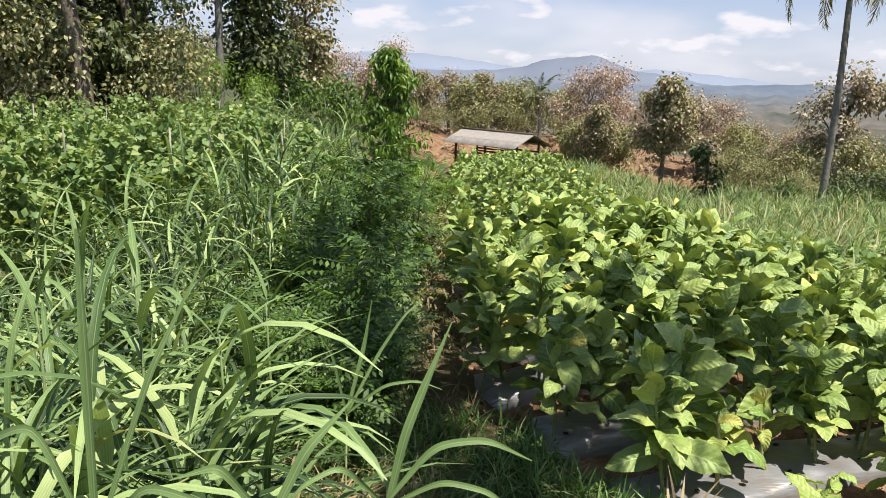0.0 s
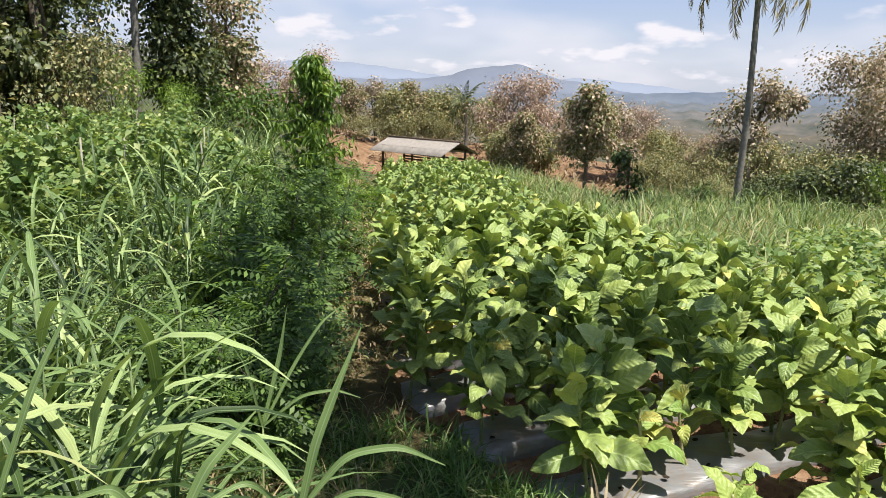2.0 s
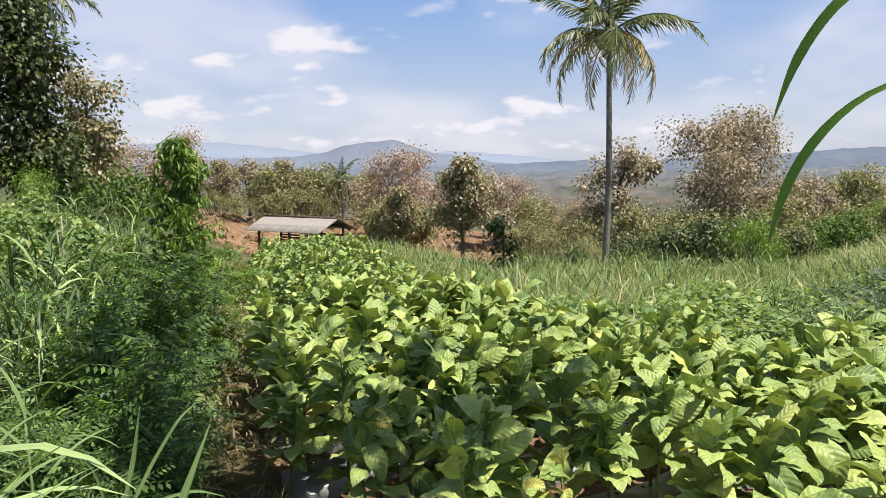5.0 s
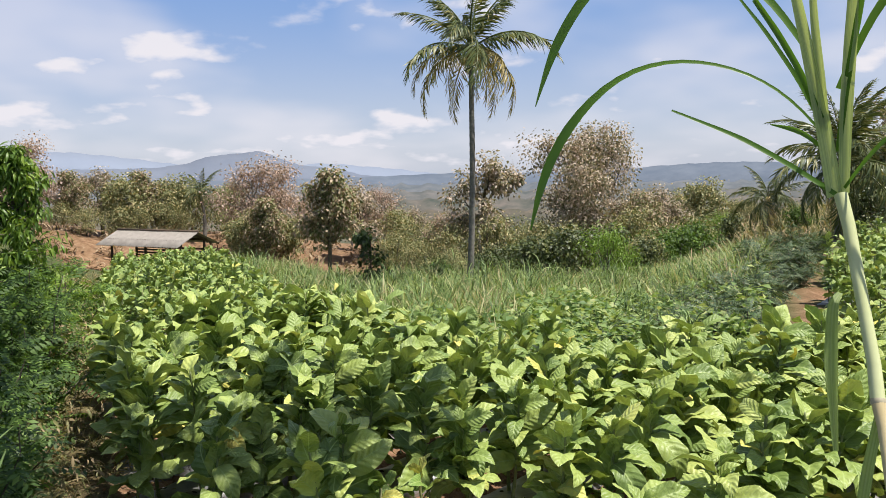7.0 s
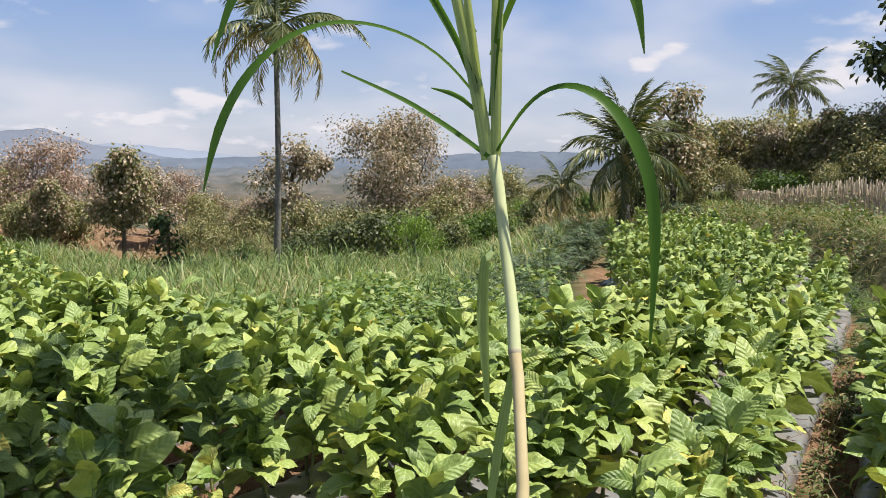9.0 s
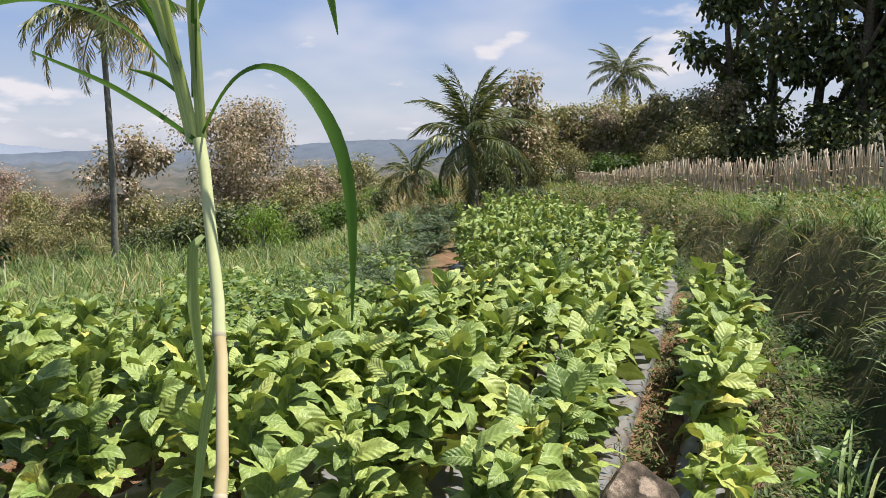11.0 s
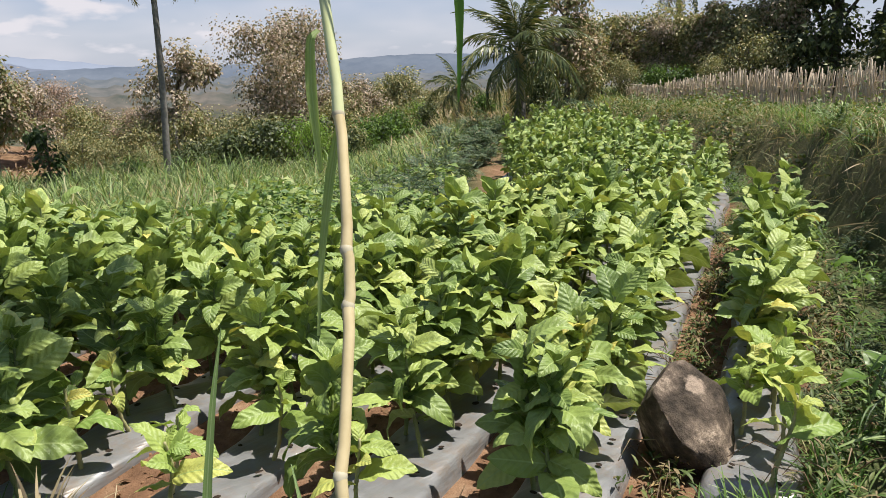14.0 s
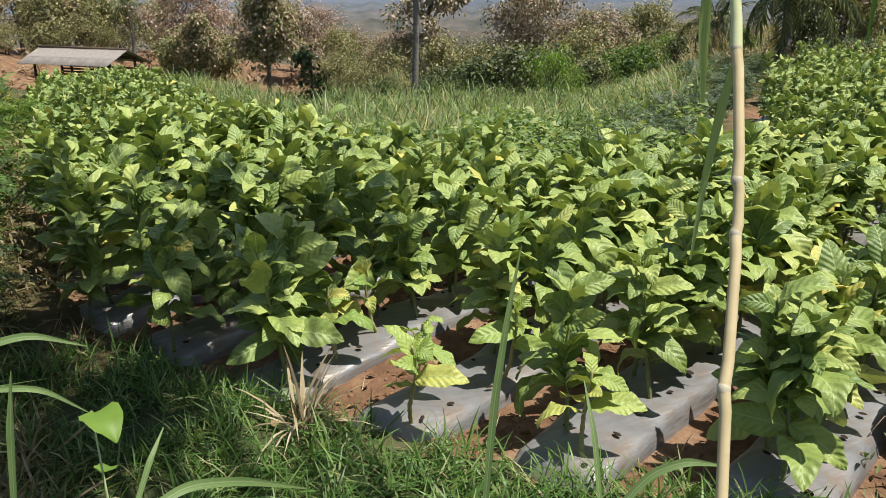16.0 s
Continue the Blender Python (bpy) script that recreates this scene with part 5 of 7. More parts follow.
# ---- pole by the coconut palm and stick fence ----
x, y = polar(26.75, 36)
pole = new("pole", Batch().tube([(0, 0, -0.3), (0.02, 0, 1.0), (-0.03, 0, 2.2)], [0.07, 0.065, 0.06], 8).mesh("pole", M_PALE_BARK))
pole.matrix_basis = pose(x, y, up_to(x, y))
tagged(pole, "bare pale wooden pole among shrubs", "pole")


def build_fence():
    a, c = Vector((*polar(58.7, 39), 0)), Vector((*polar(88.0, 17.5), 0))
    z0 = up_to(a.x, a.y)
    fence = base("stick_fence", a.x, a.y, z0, "rough fence of close-set weathered sticks on the bank", "fence")
    meshes = []
    for k in range(6):
        h = rng.uniform(1.22, 1.42)
        w = rng.normal(0, 0.025, (4, 2)).cumsum(0)
        meshes.append(Batch().tube(np.column_stack([w, np.linspace(-0.2, h, 4)]), np.linspace(0.024, 0.014, 4) * rng.uniform(0.8, 1.2), 6).mesh("stick", M_STICK))
    way = c - a
    n = 290
    for k in range(n):
        t = ((k + rng.uniform(-0.3, 0.3)) / n)
        p = a + way * t
        z = up_to(p.x, p.y) - 0.23
        child("stick", meshes[int(rng.integers(6))], fence, pose(p.x - a.x, p.y - a.y, z - z0, rng.normal(0, 5), rng.normal(0, 6), rng.uniform(0, 360)) @ Matrix.Scale(rng.uniform(0.92, 1.06) * (0.66 + 0.4 * float(smooth(0, 0.35, t))), 4))
    # the sticks between, too many to tell apart
    more = Batch()
    for k in range(900):
        t = rng.random()
        p = a + way * t
        h = rng.uniform(1.1, 1.45) * (0.66 + 0.4 * float(smooth(0, 0.35, t)))
        lean = rng.normal(0, 0.09, 2)
        foot = np.array([p.x - a.x, p.y - a.y + 0.03, up_to(p.x, p.y) - 0.3 - z0])
        more.tube([foot, foot + (lean[0] * 0.5 + 0.01, lean[1] * 0.5, h * 0.5), foot + (lean[0], lean[1], h)], [0.018, 0.016, 0.011], 5)
    child("stick_filling", more.mesh("stick_filling", M_STICK), fence)["kind"] = "stuff"
    for h in (0.45, 0.95):
        pts = []
        for t in np.linspace(0, 1, 40):
            p = a + way * t
            pts.append((p.x - a.x + 0.03, p.y - a.y + 0.04, up_to(p.x, p.y) - z0 + h - 0.23))
        child("rail", Batch().tube(pts, 0.025, 6).mesh("rail", M_STICK), fence)


build_fence()


# ---- hedge, lush tree and bean rows ----
def pinnate(n=6):
    """Compound leaf of length 1 along +y with paired leaflets."""
    tv, tf, tuv = blade(2, 1, 0.42, 0.5, 0.0, 0.0, 0.7, 0.9)
    V, F, U, k = [], [], [], 0
    for i in range(n):
        u = 0.15 + 0.8 * i / (n - 1)
        for sg in (-1, 1):
            t = turns([(sg * 0.9, 0.45, -0.12)], scale=0.30 * (1.1 - 0.35 * u))[0]
            V.append(tv @ t.T + (0, u, -0.16 * u * u))
            F.append(tf + k)
            U.append(tuv)
            k += len(tv)
    return np.vstack(V), np.vstack(F), np.vstack(U)


PINNATE = pinnate()


def make_hedge_shrub(tall, wide, leaves, label):
    root = base("hedge_shrub", 0, 0, 0, label, "shrub", "hedge shrubs along the path")
    tb, cb = Batch(), Batch()
    for k in range(9):
        a = rng.uniform(0, 6.28)
        pts = limb(tb, (0.08 * math.cos(a), 0.08 * math.sin(a), -0.1), (0.42 * math.cos(a) * wide / tall * 2, 0.42 * math.sin(a) * wide / tall * 2, 1.0), tall * rng.uniform(0.6, 1.05), 0.016, 0.5, 8, 4)
        m = leaves // 9
        u = rng.uniform(0.12, 1, m)
        q = np.column_stack([np.interp(u * 8, np.arange(9), pts[:, i]) for i in range(3)]) + rng.normal(0, 0.10 * wide, (m, 3))
        cb.add(PINNATE, turns(around(m, -30, 45), scale=rng.uniform(0.16, 0.34, m), spin=rng.normal(0, 0.4, m)), q)
    child("branching_stem", tb.mesh("branching_stem", M_BARK), root)
    child("foliage", cb.mesh("foliage", M_HEDGE), root)
    return root


hs = [make_hedge_shrub(1.55, 0.8, 520, "bushy dark green shrub with feathery compound leaves") for _ in range(3)]
for k, (x, y, sc) in enumerate(((-0.75, 4.9, 0.8), (-1.05, 5.8, 1.0), (-0.75, 6.5, 0.9), (-1.1, 7.3, 1.1), (-0.85, 8.2, 1.05), (-1.1, 4.4, 0.5), (-1.35, 5.1, 0.7), (-1.3, 9.0, 1.15), (-0.85, 9.9, 1.1), (-1.4, 10.8, 1.15), (-1.0, 11.8, 1.1), (-1.2, 13.0, 1.15), (-1.3, 14.6, 1.0), (-0.9, 15.6, 0.85), (-1.3, 17.5, 0.8), (-1.6, 20.0, 0.8), (-0.9, 18.6, 0.7), (-0.62, 11.2, 0.55), (-0.72, 15.0, 0.6), (-0.72, 17.0, 0.6), (-0.6, 21.5, 0.6), (-0.7, 24.0, 0.7), (0.1, 22.5, 0.4))):
    m = pose(x, y, up_to(x, y) - 0.05, 0, 0, k * 77)
    if k < 3:
        hs[k].matrix_basis = m @ Matrix.Scale(sc, 4)
    else:
        copy_thing(hs[k % 3], m).matrix_basis = m @ Matrix.Scale(sc, 4)


def build_lush_tree():
    x, y = -0.98, 13.2
    root = base("young_fruit_tree", x, y, up_to(x, y), "lush young tree with drooping bright green leaves", "tree")
    tb, cb = Batch(), Batch()
    tb.tube([(0, 0, -0.1), (0.03, 0, 1.0), (0.0, 0.03, 2.2), (0.03, 0, 3.15)], [0.06, 0.05, 0.035, 0.01], 8)
    for k in range(140):
        h = 0.3 + 2.80 * rng.random() ** 0.85
        a = rng.uniform(0, 6.28)
        reach = 0.72 * math.sqrt(max(0.05, 1 - (max(h - 1.2, 0) / 1.8) ** 2)) * rng.uniform(0.6, 1.2)
        pts = limb(tb, (0.02, 0.01, h), (math.cos(a), math.sin(a), 0.55), reach, 0.012, -0.2, 5, 4)
        m = 36
        u = rng.uniform(0.15, 1, m)
        q = np.column_stack([np.interp(u * 5, np.arange(6), pts[:, i]) for i in range(3)]) + rng.normal(0, 0.05, (m, 3))
        cb.add(LANCE, turns(around(m, -65, 10), scale=rng.uniform(0.11, 0.22, m), spin=rng.normal(0, 0.4, m)), q)
    child("trunk", tb.mesh("trunk", M_BARK), root)
    child("crown", cb.mesh("crown", M_LUSH), root)


build_lush_tree()
# lighter feathery shrubs beside it
light_shrub = make_hedge_shrub(1.6, 0.7, 420, "feathery light green shrub beside the footpath")
light_shrub["group"] = "light green shrubs by the footpath"
for ob in light_shrub.children:
    if ob.name.startswith("foliage"):
        ob.data.materials.clear()
        ob.data.materials.append(M_LUSH)
for k, (x, y, sc) in enumerate(((-0.55, 12.4, 0.95), (-0.5, 14.2, 0.9), (-0.62, 10.4, 0.7), (-0.55, 16.5, 0.7))):
    m = pose(x, y, up_to(x, y) - 0.05, 0, 0, k * 97)
    if k:
        copy_thing(light_shrub, m).matrix_basis = m @ Matrix.Scale(sc, 4)
    else:
        light_shrub.matrix_basis = m @ Matrix.Scale(sc, 4)


def build_bean_row(x0, y0, x1, y1, n_leaf, label):
    z0 = up_to(x0, y0)
    row = base("bean_row", x0, y0, z0, label, "bean plants", "rows of climbing beans")
    d = np.array([x1 - x0, y1 - y0])
    ln = np.hypot(*d)
    cb = Batch()
    vines = max(6, int(ln / 0.5))
    t = (rng.integers(vines, size=n_leaf) + 0.5) / vines + rng.normal(0, 0.12 / ln, n_leaf) * rng.uniform(0.5, 1.8, n_leaf)
    h = 1.65 * rng.uniform(0, 1, n_leaf) ** 0.7
    w = rng.normal(0, 0.16, n_leaf) * (1.2 - h / 3)
    nx, ny = -d[1] / ln, d[0] / ln
    x, y = d[0] * t + nx * w, d[1] * t + ny * w
    z = height(x + x0, y + y0) - z0 + h * (0.9 + 0.16 * np.sin(t * ln * 4.1) + 0.1 * np.sin(t * ln * 9.7))
    tpl = blade(2, 2, 0.85, 0.6, 0.2, 0.0, 0.7, 0.65)
    cb.add(tpl, turns(around(n_leaf, -60, 25), scale=rng.uniform(0.07, 0.14, n_leaf), spin=rng.normal(0, 0.5, n_leaf)), np.column_stack([x, y, z]))
    child("foliage", cb.mesh("foliage", M_BEAN), row)
    me = Batch().tube([(0, 0, -0.1), (0.01, 0, 1.0), (0, 0.01, 1.78)], [0.016, 0.015, 0.013], 6).mesh("stake", M_STAKE)
    for k in range(int(ln / 1.1)):
        s = (k + 0.5) / int(ln / 1.1)
        px, py = d * s
        child("stake", me, row, pose(px, py, up_to(px + x0, py + y0) - z0, rng.normal(0, 5), rng.normal(0, 5), rng.uniform(0, 360)) @ Matrix.Scale(rng.uniform(0.82, 1.0), 4))


for k in range(7):
    ax, ay = polar(-34 + 2 * (k % 2), 8.5 + 2.1 * k)
    bx, by = polar(-8.5 - 0.6 * k + (3.0 if k == 0 else 0), 10.5 + 2.1 * k)
    if k == 0:
        bx, by = polar(-17, 10.5)
    build_bean_row(ax, ay, bx, by, 6000, "climbing bean row on pale split-bamboo stakes")


# ---- grasses ----
LONG = [blade(7, 2, w, c, 0.35, 0.0, 0.55, 0.45, tw) for w, c, tw in ((0.042, 1.6, 0.3), (0.044, 2.1, -0.4), (0.028, 2.4, 0.6), (0.036, 1.2, 0.0))]
SHORT = [blade(4, 1, w, c, 0.0, 0.0, 0.6, 0.5) for w, c in ((0.040, 0.9), (0.036, 1.5), (0.045, 0.5))]
WIDE = [blade(4, 1, w, c, 0.0, 0.0, 0.6, 0.5) for w, c in ((0.055, 1.0), (0.05, 1.7), (0.06, 2.2))]
TALL = [blade(4, 1, w, c, 0.0, 0.0, 0.6, 0.5) for w, c in ((0.030, 0.7), (0.028, 1.3), (0.032, 1.9))]


def tussock(stems, tall, reach, label, mat=None):
    """A clump of elephant grass: canes with long arching blades."""
    root = base("elephant_grass", 0, 0, 0, label, "tall grass", "elephant grass clumps")
    tb, cb = Batch(), Batch()
    for k in range(stems):
        a, rr = rng.uniform(0, 6.28), rng.uniform(0, 0.28)
        foot = np.array([rr * math.cos(a), rr * math.sin(a), -0.05])
        way = np.array([0.30 * math.cos(a), 0.30 * math.sin(a), 1.0]) + rng.normal(0, 0.1, 3)
        h = tall * rng.uniform(0.45, 1.0)
        pts = limb(tb, foot, way, h, 0.011, 0.25, 5, 5)
        m = 7
        u = np.linspace(0.25, 1.0, m)
        q = np.column_stack([np.interp(u * 5, np.arange(6), pts[:, i]) for i in range(3)])
        ang = a + np.arange(m) * 2.9 + rng.normal(0, 0.4, m)
        el = np.radians(50 + 33 * u ** 2 + rng.normal(0, 8, m))
        fw = np.column_stack([np.cos(ang) * np.cos(el), np.sin(ang) * np.cos(el), np.sin(el)])
        for j in range(m):
            cb.add(LONG[int(rng.integers(4))], turns(fw[j], scale=reach * rng.uniform(0.6, 1.1), spin=rng.normal(0, 0.3, 1)), q[j])
    child("canes", tb.mesh("canes", M_GRASS_STALK), root)
    child("blades", cb.mesh("blades", mat or M_TALL_GRASS), root)
    return root


EG = "arching clump of tall green elephant grass"
clumps = [tussock(12, 0.9, 1.05, EG) for _ in range(3)]
tall_clumps = [tussock(15, 1.35, 0.95, EG) for _ in range(2)]
seen_clump = set()


def set_clump(src, x, y, rz, sc):
    m = pose(x, y, up_to(x, y) - 0.02, 0, 0, rz)
    if src.name in seen_clump:
        copy_thing(src, m).matrix_basis = m @ Matrix.Scale(sc, 4)
    else:
        seen_clump.add(src.name)
        src.matrix_basis = m @ Matrix.Scale(sc, 4)


def meadow_tuft(x, y):
    clear = abs(float(side_of(x, y, PATH_RIGHT)[0])) > 0.8 and float(side_of(x, y, BANK)[0]) < -0.5
    return clear and not bool(inside(x, y, FIELD)) and float(wobble(x, y, 2.2, 1.5)) > -0.25


k = 0
for az in (-42, -36, -30, -25, -21):
    for r in (2.4, 2.9, 3.5, 4.1, 4.9, 5.8):
        x, y = polar(az + rng.normal(0, 1.5), r + rng.normal(0, 0.15))
        set_clump(clumps[k % 3], x, y, k * 67, rng.uniform(0.8, 1.05))
        k += 1
for x, y, sc in ((-2.0, 6.5, 0.85), (-1.85, 7.5, 0.9), (-2.7, 7.4, 0.95), (-2.0, 8.5, 1.0), (-1.75, 5.6, 0.7), (-2.7, 9.2, 1.0), (-2.1, 10.2, 1.05), (-2.9, 10.9, 1.0), (-2.2, 11.9, 1.0), (-2.9, 12.8, 1.0), (-2.2, 14.0, 1.0), (-3.2, 15.0, 1.0), (-2.4, 16.5, 1.0), (-3.4, 6.9, 0.85), (-3.0, 8.2, 0.9), (-4.4, 6.4, 0.75), (-5.2, 7.4, 0.75), (-3.0, 18.0, 1.0), (-3.7, 20.0, 1.0), (-2.6, 19.8, 1.0), (-4.2, 22.2, 1.0), (-3.2, 23.5, 1.0), (-4.8, 24.5, 1.0)):
    set_clump(tall_clumps[k % 2], x, y, k * 67, sc)
    k += 1
# reedy clumps in the meadow
for az, r, sc in ((13.0, 22, 0.6), (16.5, 25, 0.65), (21.0, 24, 0.7), (23.0, 22.5, 0.6), (26.5, 24.0, 0.7), (28.5, 21, 0.6), (31.0, 23, 0.7), (34.0, 21, 0.6), (37.0, 23.5, 0.7), (40.0, 21, 0.6), (19.0, 20.5, 0.5), (9.0, 17.5, 0.6), (12.0, 16.0, 0.55), (15.0, 18.5, 0.6), (17.8, 16.5, 0.5), (22.0, 18.0, 0.6), (25.0, 20.0, 0.65), (27.4, 22.5, 0.75), (29.8, 19.5, 0.55), (32.6, 24.5, 0.7), (35.6, 25.5, 0.75), (38.4, 26.0, 0.7), (24.4, 26.5, 0.8), (29.0, 25.5, 0.75)):
    set_clump(tall_clumps[k % 2], *polar(az, r), k * 67, sc)
    k += 1
for _ in range(70):
    az, r = rng.uniform(6, 45), rng.uniform(11.5, 29)
    x, y = polar(az, r)
    if meadow_tuft(x, y):
        set_clump(tall_clumps[k % 2], x, y, k * 67, rng.uniform(0.38, 0.66))
        k += 1
# on the bank above the rock
for x, y, sc in ((7.9, 0.8, 0.7), (8.8, 1.2, 0.65), (7.2, 0.1, 0.75), (9.6, 1.6, 0.55), (10.9, 2.2, 0.5), (5.6, 0.95, 0.62), (6.3, 0.7, 0.6), (12.6, 3.6, 0.5), (14.5, 4.6, 0.5)):
    set_clump(clumps[k % 3], x, y, k * 67, sc)
    k += 1


def scatter(name, pts, tpls, lo, hi, mat, label, el=(40, 88), keep=None):
    """Loose blades standing on the ground, one object of stuff."""
    b = Batch()
    pts = np.asarray(pts)
    z = height(pts[:, 0], pts[:, 1]) - 0.01
    which = rng.integers(len(tpls), size=len(pts))
    for i, t in enumerate(tpls):
        s = which == i
        n = int(s.sum())
        b.add(t, turns(around(n, *el), scale=rng.uniform(lo, hi, n), spin=rng.normal(0, 0.5, n)), np.column_stack([pts[s], z[s]]))
    tagged(new(name, b.mesh(name, mat)), label, "grass", kind="stuff")


def ring(n, az0, az1, r0, r1, test=None, clump=0.0):
    az, r = rng.uniform(az0, az1, n), np.sqrt(rng.uniform(r0 * r0, r1 * r1, n))
    x, y = r * np.sin(np.radians(az)), r * np.cos(np.radians(az))
    if clump:
        keep = wobble(x, y, clump, 4.0) + rng.normal(0, 0.35, n) > -0.15
        x, y = x[keep], y[keep]
    keep = ~inside(x, y, FIELD)
    if test is not None:
        keep &= test(x, y)
    return np.column_stack([x[keep], y[keep]])


def off_paths(x, y):
    return (np.abs(side_of(x, y, PATH_LEFT)[0]) > 0.3) & (np.abs(side_of(x, y, PATH_RIGHT)[0]) > 0.4)


def low_side(x, y):
    return off_paths(x, y) & (side_of(x, y, BANK)[0] < 0.2)


def meadow_part(x, y):
    az, r = np.degrees(np.arctan2(x, y)), np.hypot(x, y)
    return low_side(x, y) & ((az < 30) | (r > 17)) & (r > 8.5 + 1.2 * wobble(x, y, 1.5))


def crop_part(x, y):
    az, r = np.degrees(np.arctan2(x, y)), np.hypot(x, y)
    return low_side(x, y) & (az > 16) & (r < 13.5 + (az > 30) * 4.5)


# foreground bank
scatter("bank_grass", ring(62000, -60, 78, 0.9, 5.8, None, 0.35), SHORT, 0.10, 0.33, M_GRASS, "rough short green and straw grass on the near bank", (25, 85))
scatter("pale_undergrowth", np.column_stack([rng.uniform(-1.1, 0.0, 2600), rng.uniform(2.7, 4.7, 2600)]), SHORT, 0.15, 0.45, M_DRY_GRASS, "pale straw and grass under the tall clumps", (20, 80))
# strip by the path
scatter("verge_grass", ring(22000, -6, 3.5, 4.8, 30, None, 0.35), SHORT, 0.10, 0.32, M_DRY_GRASS, "low dry grass beside the footpath", (20, 80))
# tall meadow between the field and the palm
scatter("meadow_grass", ring(46000, 4, 47, 8.0, 33, meadow_part, 0.7), TALL, 0.35, 0.95, M_MEADOW, "tall pale green grass on the slope below the field", (55, 88))
scatter("tall_meadow_grass", ring(11000, 5, 46, 9.5, 31, meadow_part, 2.2), TALL, 0.6, 1.2, M_MEADOW, "taller green grass in patches on the slope", (62, 88))
scatter("pale_meadow_grass", ring(9000, 6, 47, 9.0, 30, meadow_part, 0.6), TALL, 0.5, 1.0, M_DRY_GRASS, "straw-pale stalks standing among the meadow grass", (60, 88))
scatter("left_grass", ring(7000, -60, -6, 5, 24, off_paths, 0.8), TALL, 0.4, 0.8, M_TALL_GRASS, "green grass between the bean rows", (45, 85))
scatter("far_grass", ring(24000, 19, 62, 30, 56, low_side, 2.5), WIDE, 0.4, 1.0, M_DRY_GRASS, "dry grass and weeds below the trees", (50, 88))


scatter("fence_foot_grass", ring(12000, 52, 68, 28, 47, off_paths, 1.2), WIDE, 0.3, 0.7, M_BANK_GRASS, "rough grass before the stick fence", (40, 85))


def on_bank(x, y):
    s = side_of(x, y, BANK)[0]
    return (s > 0.75) & (s < 10)


def bank_face(x, y):
    s = side_of(x, y, BANK)[0]
    return (s > 0.1) & (s < 1.8)


scatter("bank_top_grass", ring(110000, 50, 100, 5.0, 32, on_bank, 0.9), TALL, 0.22, 0.5, M_BANK_GRASS, "tangled green grass on the uphill bank", (35, 85))
scatter("fresh_bank_grass", ring(26000, 69, 100, 5.0, 20, lambda x, y: (side_of(x, y, BANK)[0] > 0.7) & (side_of(x, y, BANK)[0] < 6), 1.6), TALL, 0.2, 0.5, M_BANK_GREEN, "fresh green grass on top of the bank before the fence", (35, 88))
scatter("straw_tangle", ring(30000, 50, 84, 7.0, 34, lambda x, y: (side_of(x, y, BANK)[0] > 0.3) & (side_of(x, y, BANK)[0] < 3.2), 1.3), SHORT, 0.15, 0.42, M_DRY_GRASS, "straw-brown tangle of withered grass on the bank's edge", (-10, 80))
scatter("bank_dry_grass", ring(30000, 52, 100, 4.6, 30, bank_face, 0.6), TALL, 0.25, 0.6, M_DRY_GRASS, "brown hanging dry grass on the bank face", (-20, 70))


def hanging(name, n, s0, s1, lo, hi, mat, label, r1=20.0):
    """A mat of blades that leans out over the bank and hangs down its face."""
    q = ring(n, 50, 102, 4.2, r1, lambda x, y: (side_of(x, y, BANK)[0] > s0) & (side_of(x, y, BANK)[0] < s1), 0.45)
    e = 0.05
    d0 = side_of(q[:, 0], q[:, 1], BANK)[0]
    g = np.column_stack([side_of(q[:, 0] + e, q[:, 1], BANK)[0] - d0, side_of(q[:, 0], q[:, 1] + e, BANK)[0] - d0]) / e
    k = len(q)
    fw = np.column_stack([-g * 0.6 + rng.normal(0, 0.9, (k, 2)), rng.uniform(-0.6, 1.0, k)])
    b = Batch()
    z = height(q[:, 0], q[:, 1]) + rng.uniform(0.0, 0.22, k)
    which = rng.integers(3, size=k)
    for i in range(3):
        m = which == i
        b.add(DROOP[i], turns(fw[m], scale=rng.uniform(lo, hi, int(m.sum())), spin=rng.normal(0, 0.5, int(m.sum()))), np.column_stack([q[m], z[m]]))
    tagged(new(name, b.mesh(name, mat)), label, "grass", kind="stuff")


DROOP = [blade(5, 1, w, c, 0.0, 0.0, 0.6, 0.5) for w, c in ((0.030, 1.4), (0.026, 2.0), (0.032, 2.6))]
hanging("hanging_dry_grass", 30000, 0.12, 1.1, 0.12, 0.34, M_DRY_GRASS, "brown dry grass hanging over the bank")
hanging("hanging_green_grass", 12000, 0.55, 1.9, 0.2, 0.46, M_BANK_GRASS, "long green grass drooping over the bank's edge")

# creepers and low bushes that lump over the bank's face and edge
cr = Batch()
pk = ring(620, 51, 100, 5.2, 34, lambda x, y: (side_of(x, y, BANK)[0] > 0.12) & (side_of(x, y, BANK)[0] < 2.6))
for q in pk:
    far = math.hypot(*q)
    n = int(rng.uniform(50, 140))
    w = rng.uniform(0.12, 0.34)
    at = rng.normal(0, 1, (n, 3)) * (w, w, w * 0.8) + (q[0], q[1], up_to(*q) + w * 0.9)
    cr.add(LANCE if far < 14 else CARD_LOW, turns(around(n, -40, 70), scale=rng.uniform(0.05, 0.13, n) if far < 14 else rng.uniform(0.05, 0.11, n), spin=rng.normal(0, 0.6, n)), at)
tagged(new("bank_creepers", cr.mesh("bank_creepers", M_CREEPER)), "lumpy green and withered creepers over the bank's edge", "creeper", kind="stuff")
pale = [tussock(18, 0.5, 1.15, "pale arching grass tussock hanging over the bank", M_PALE_BLADE) for _ in range(2)]
for src in pale:
    src["group"] = "pale tussocks on the bank"
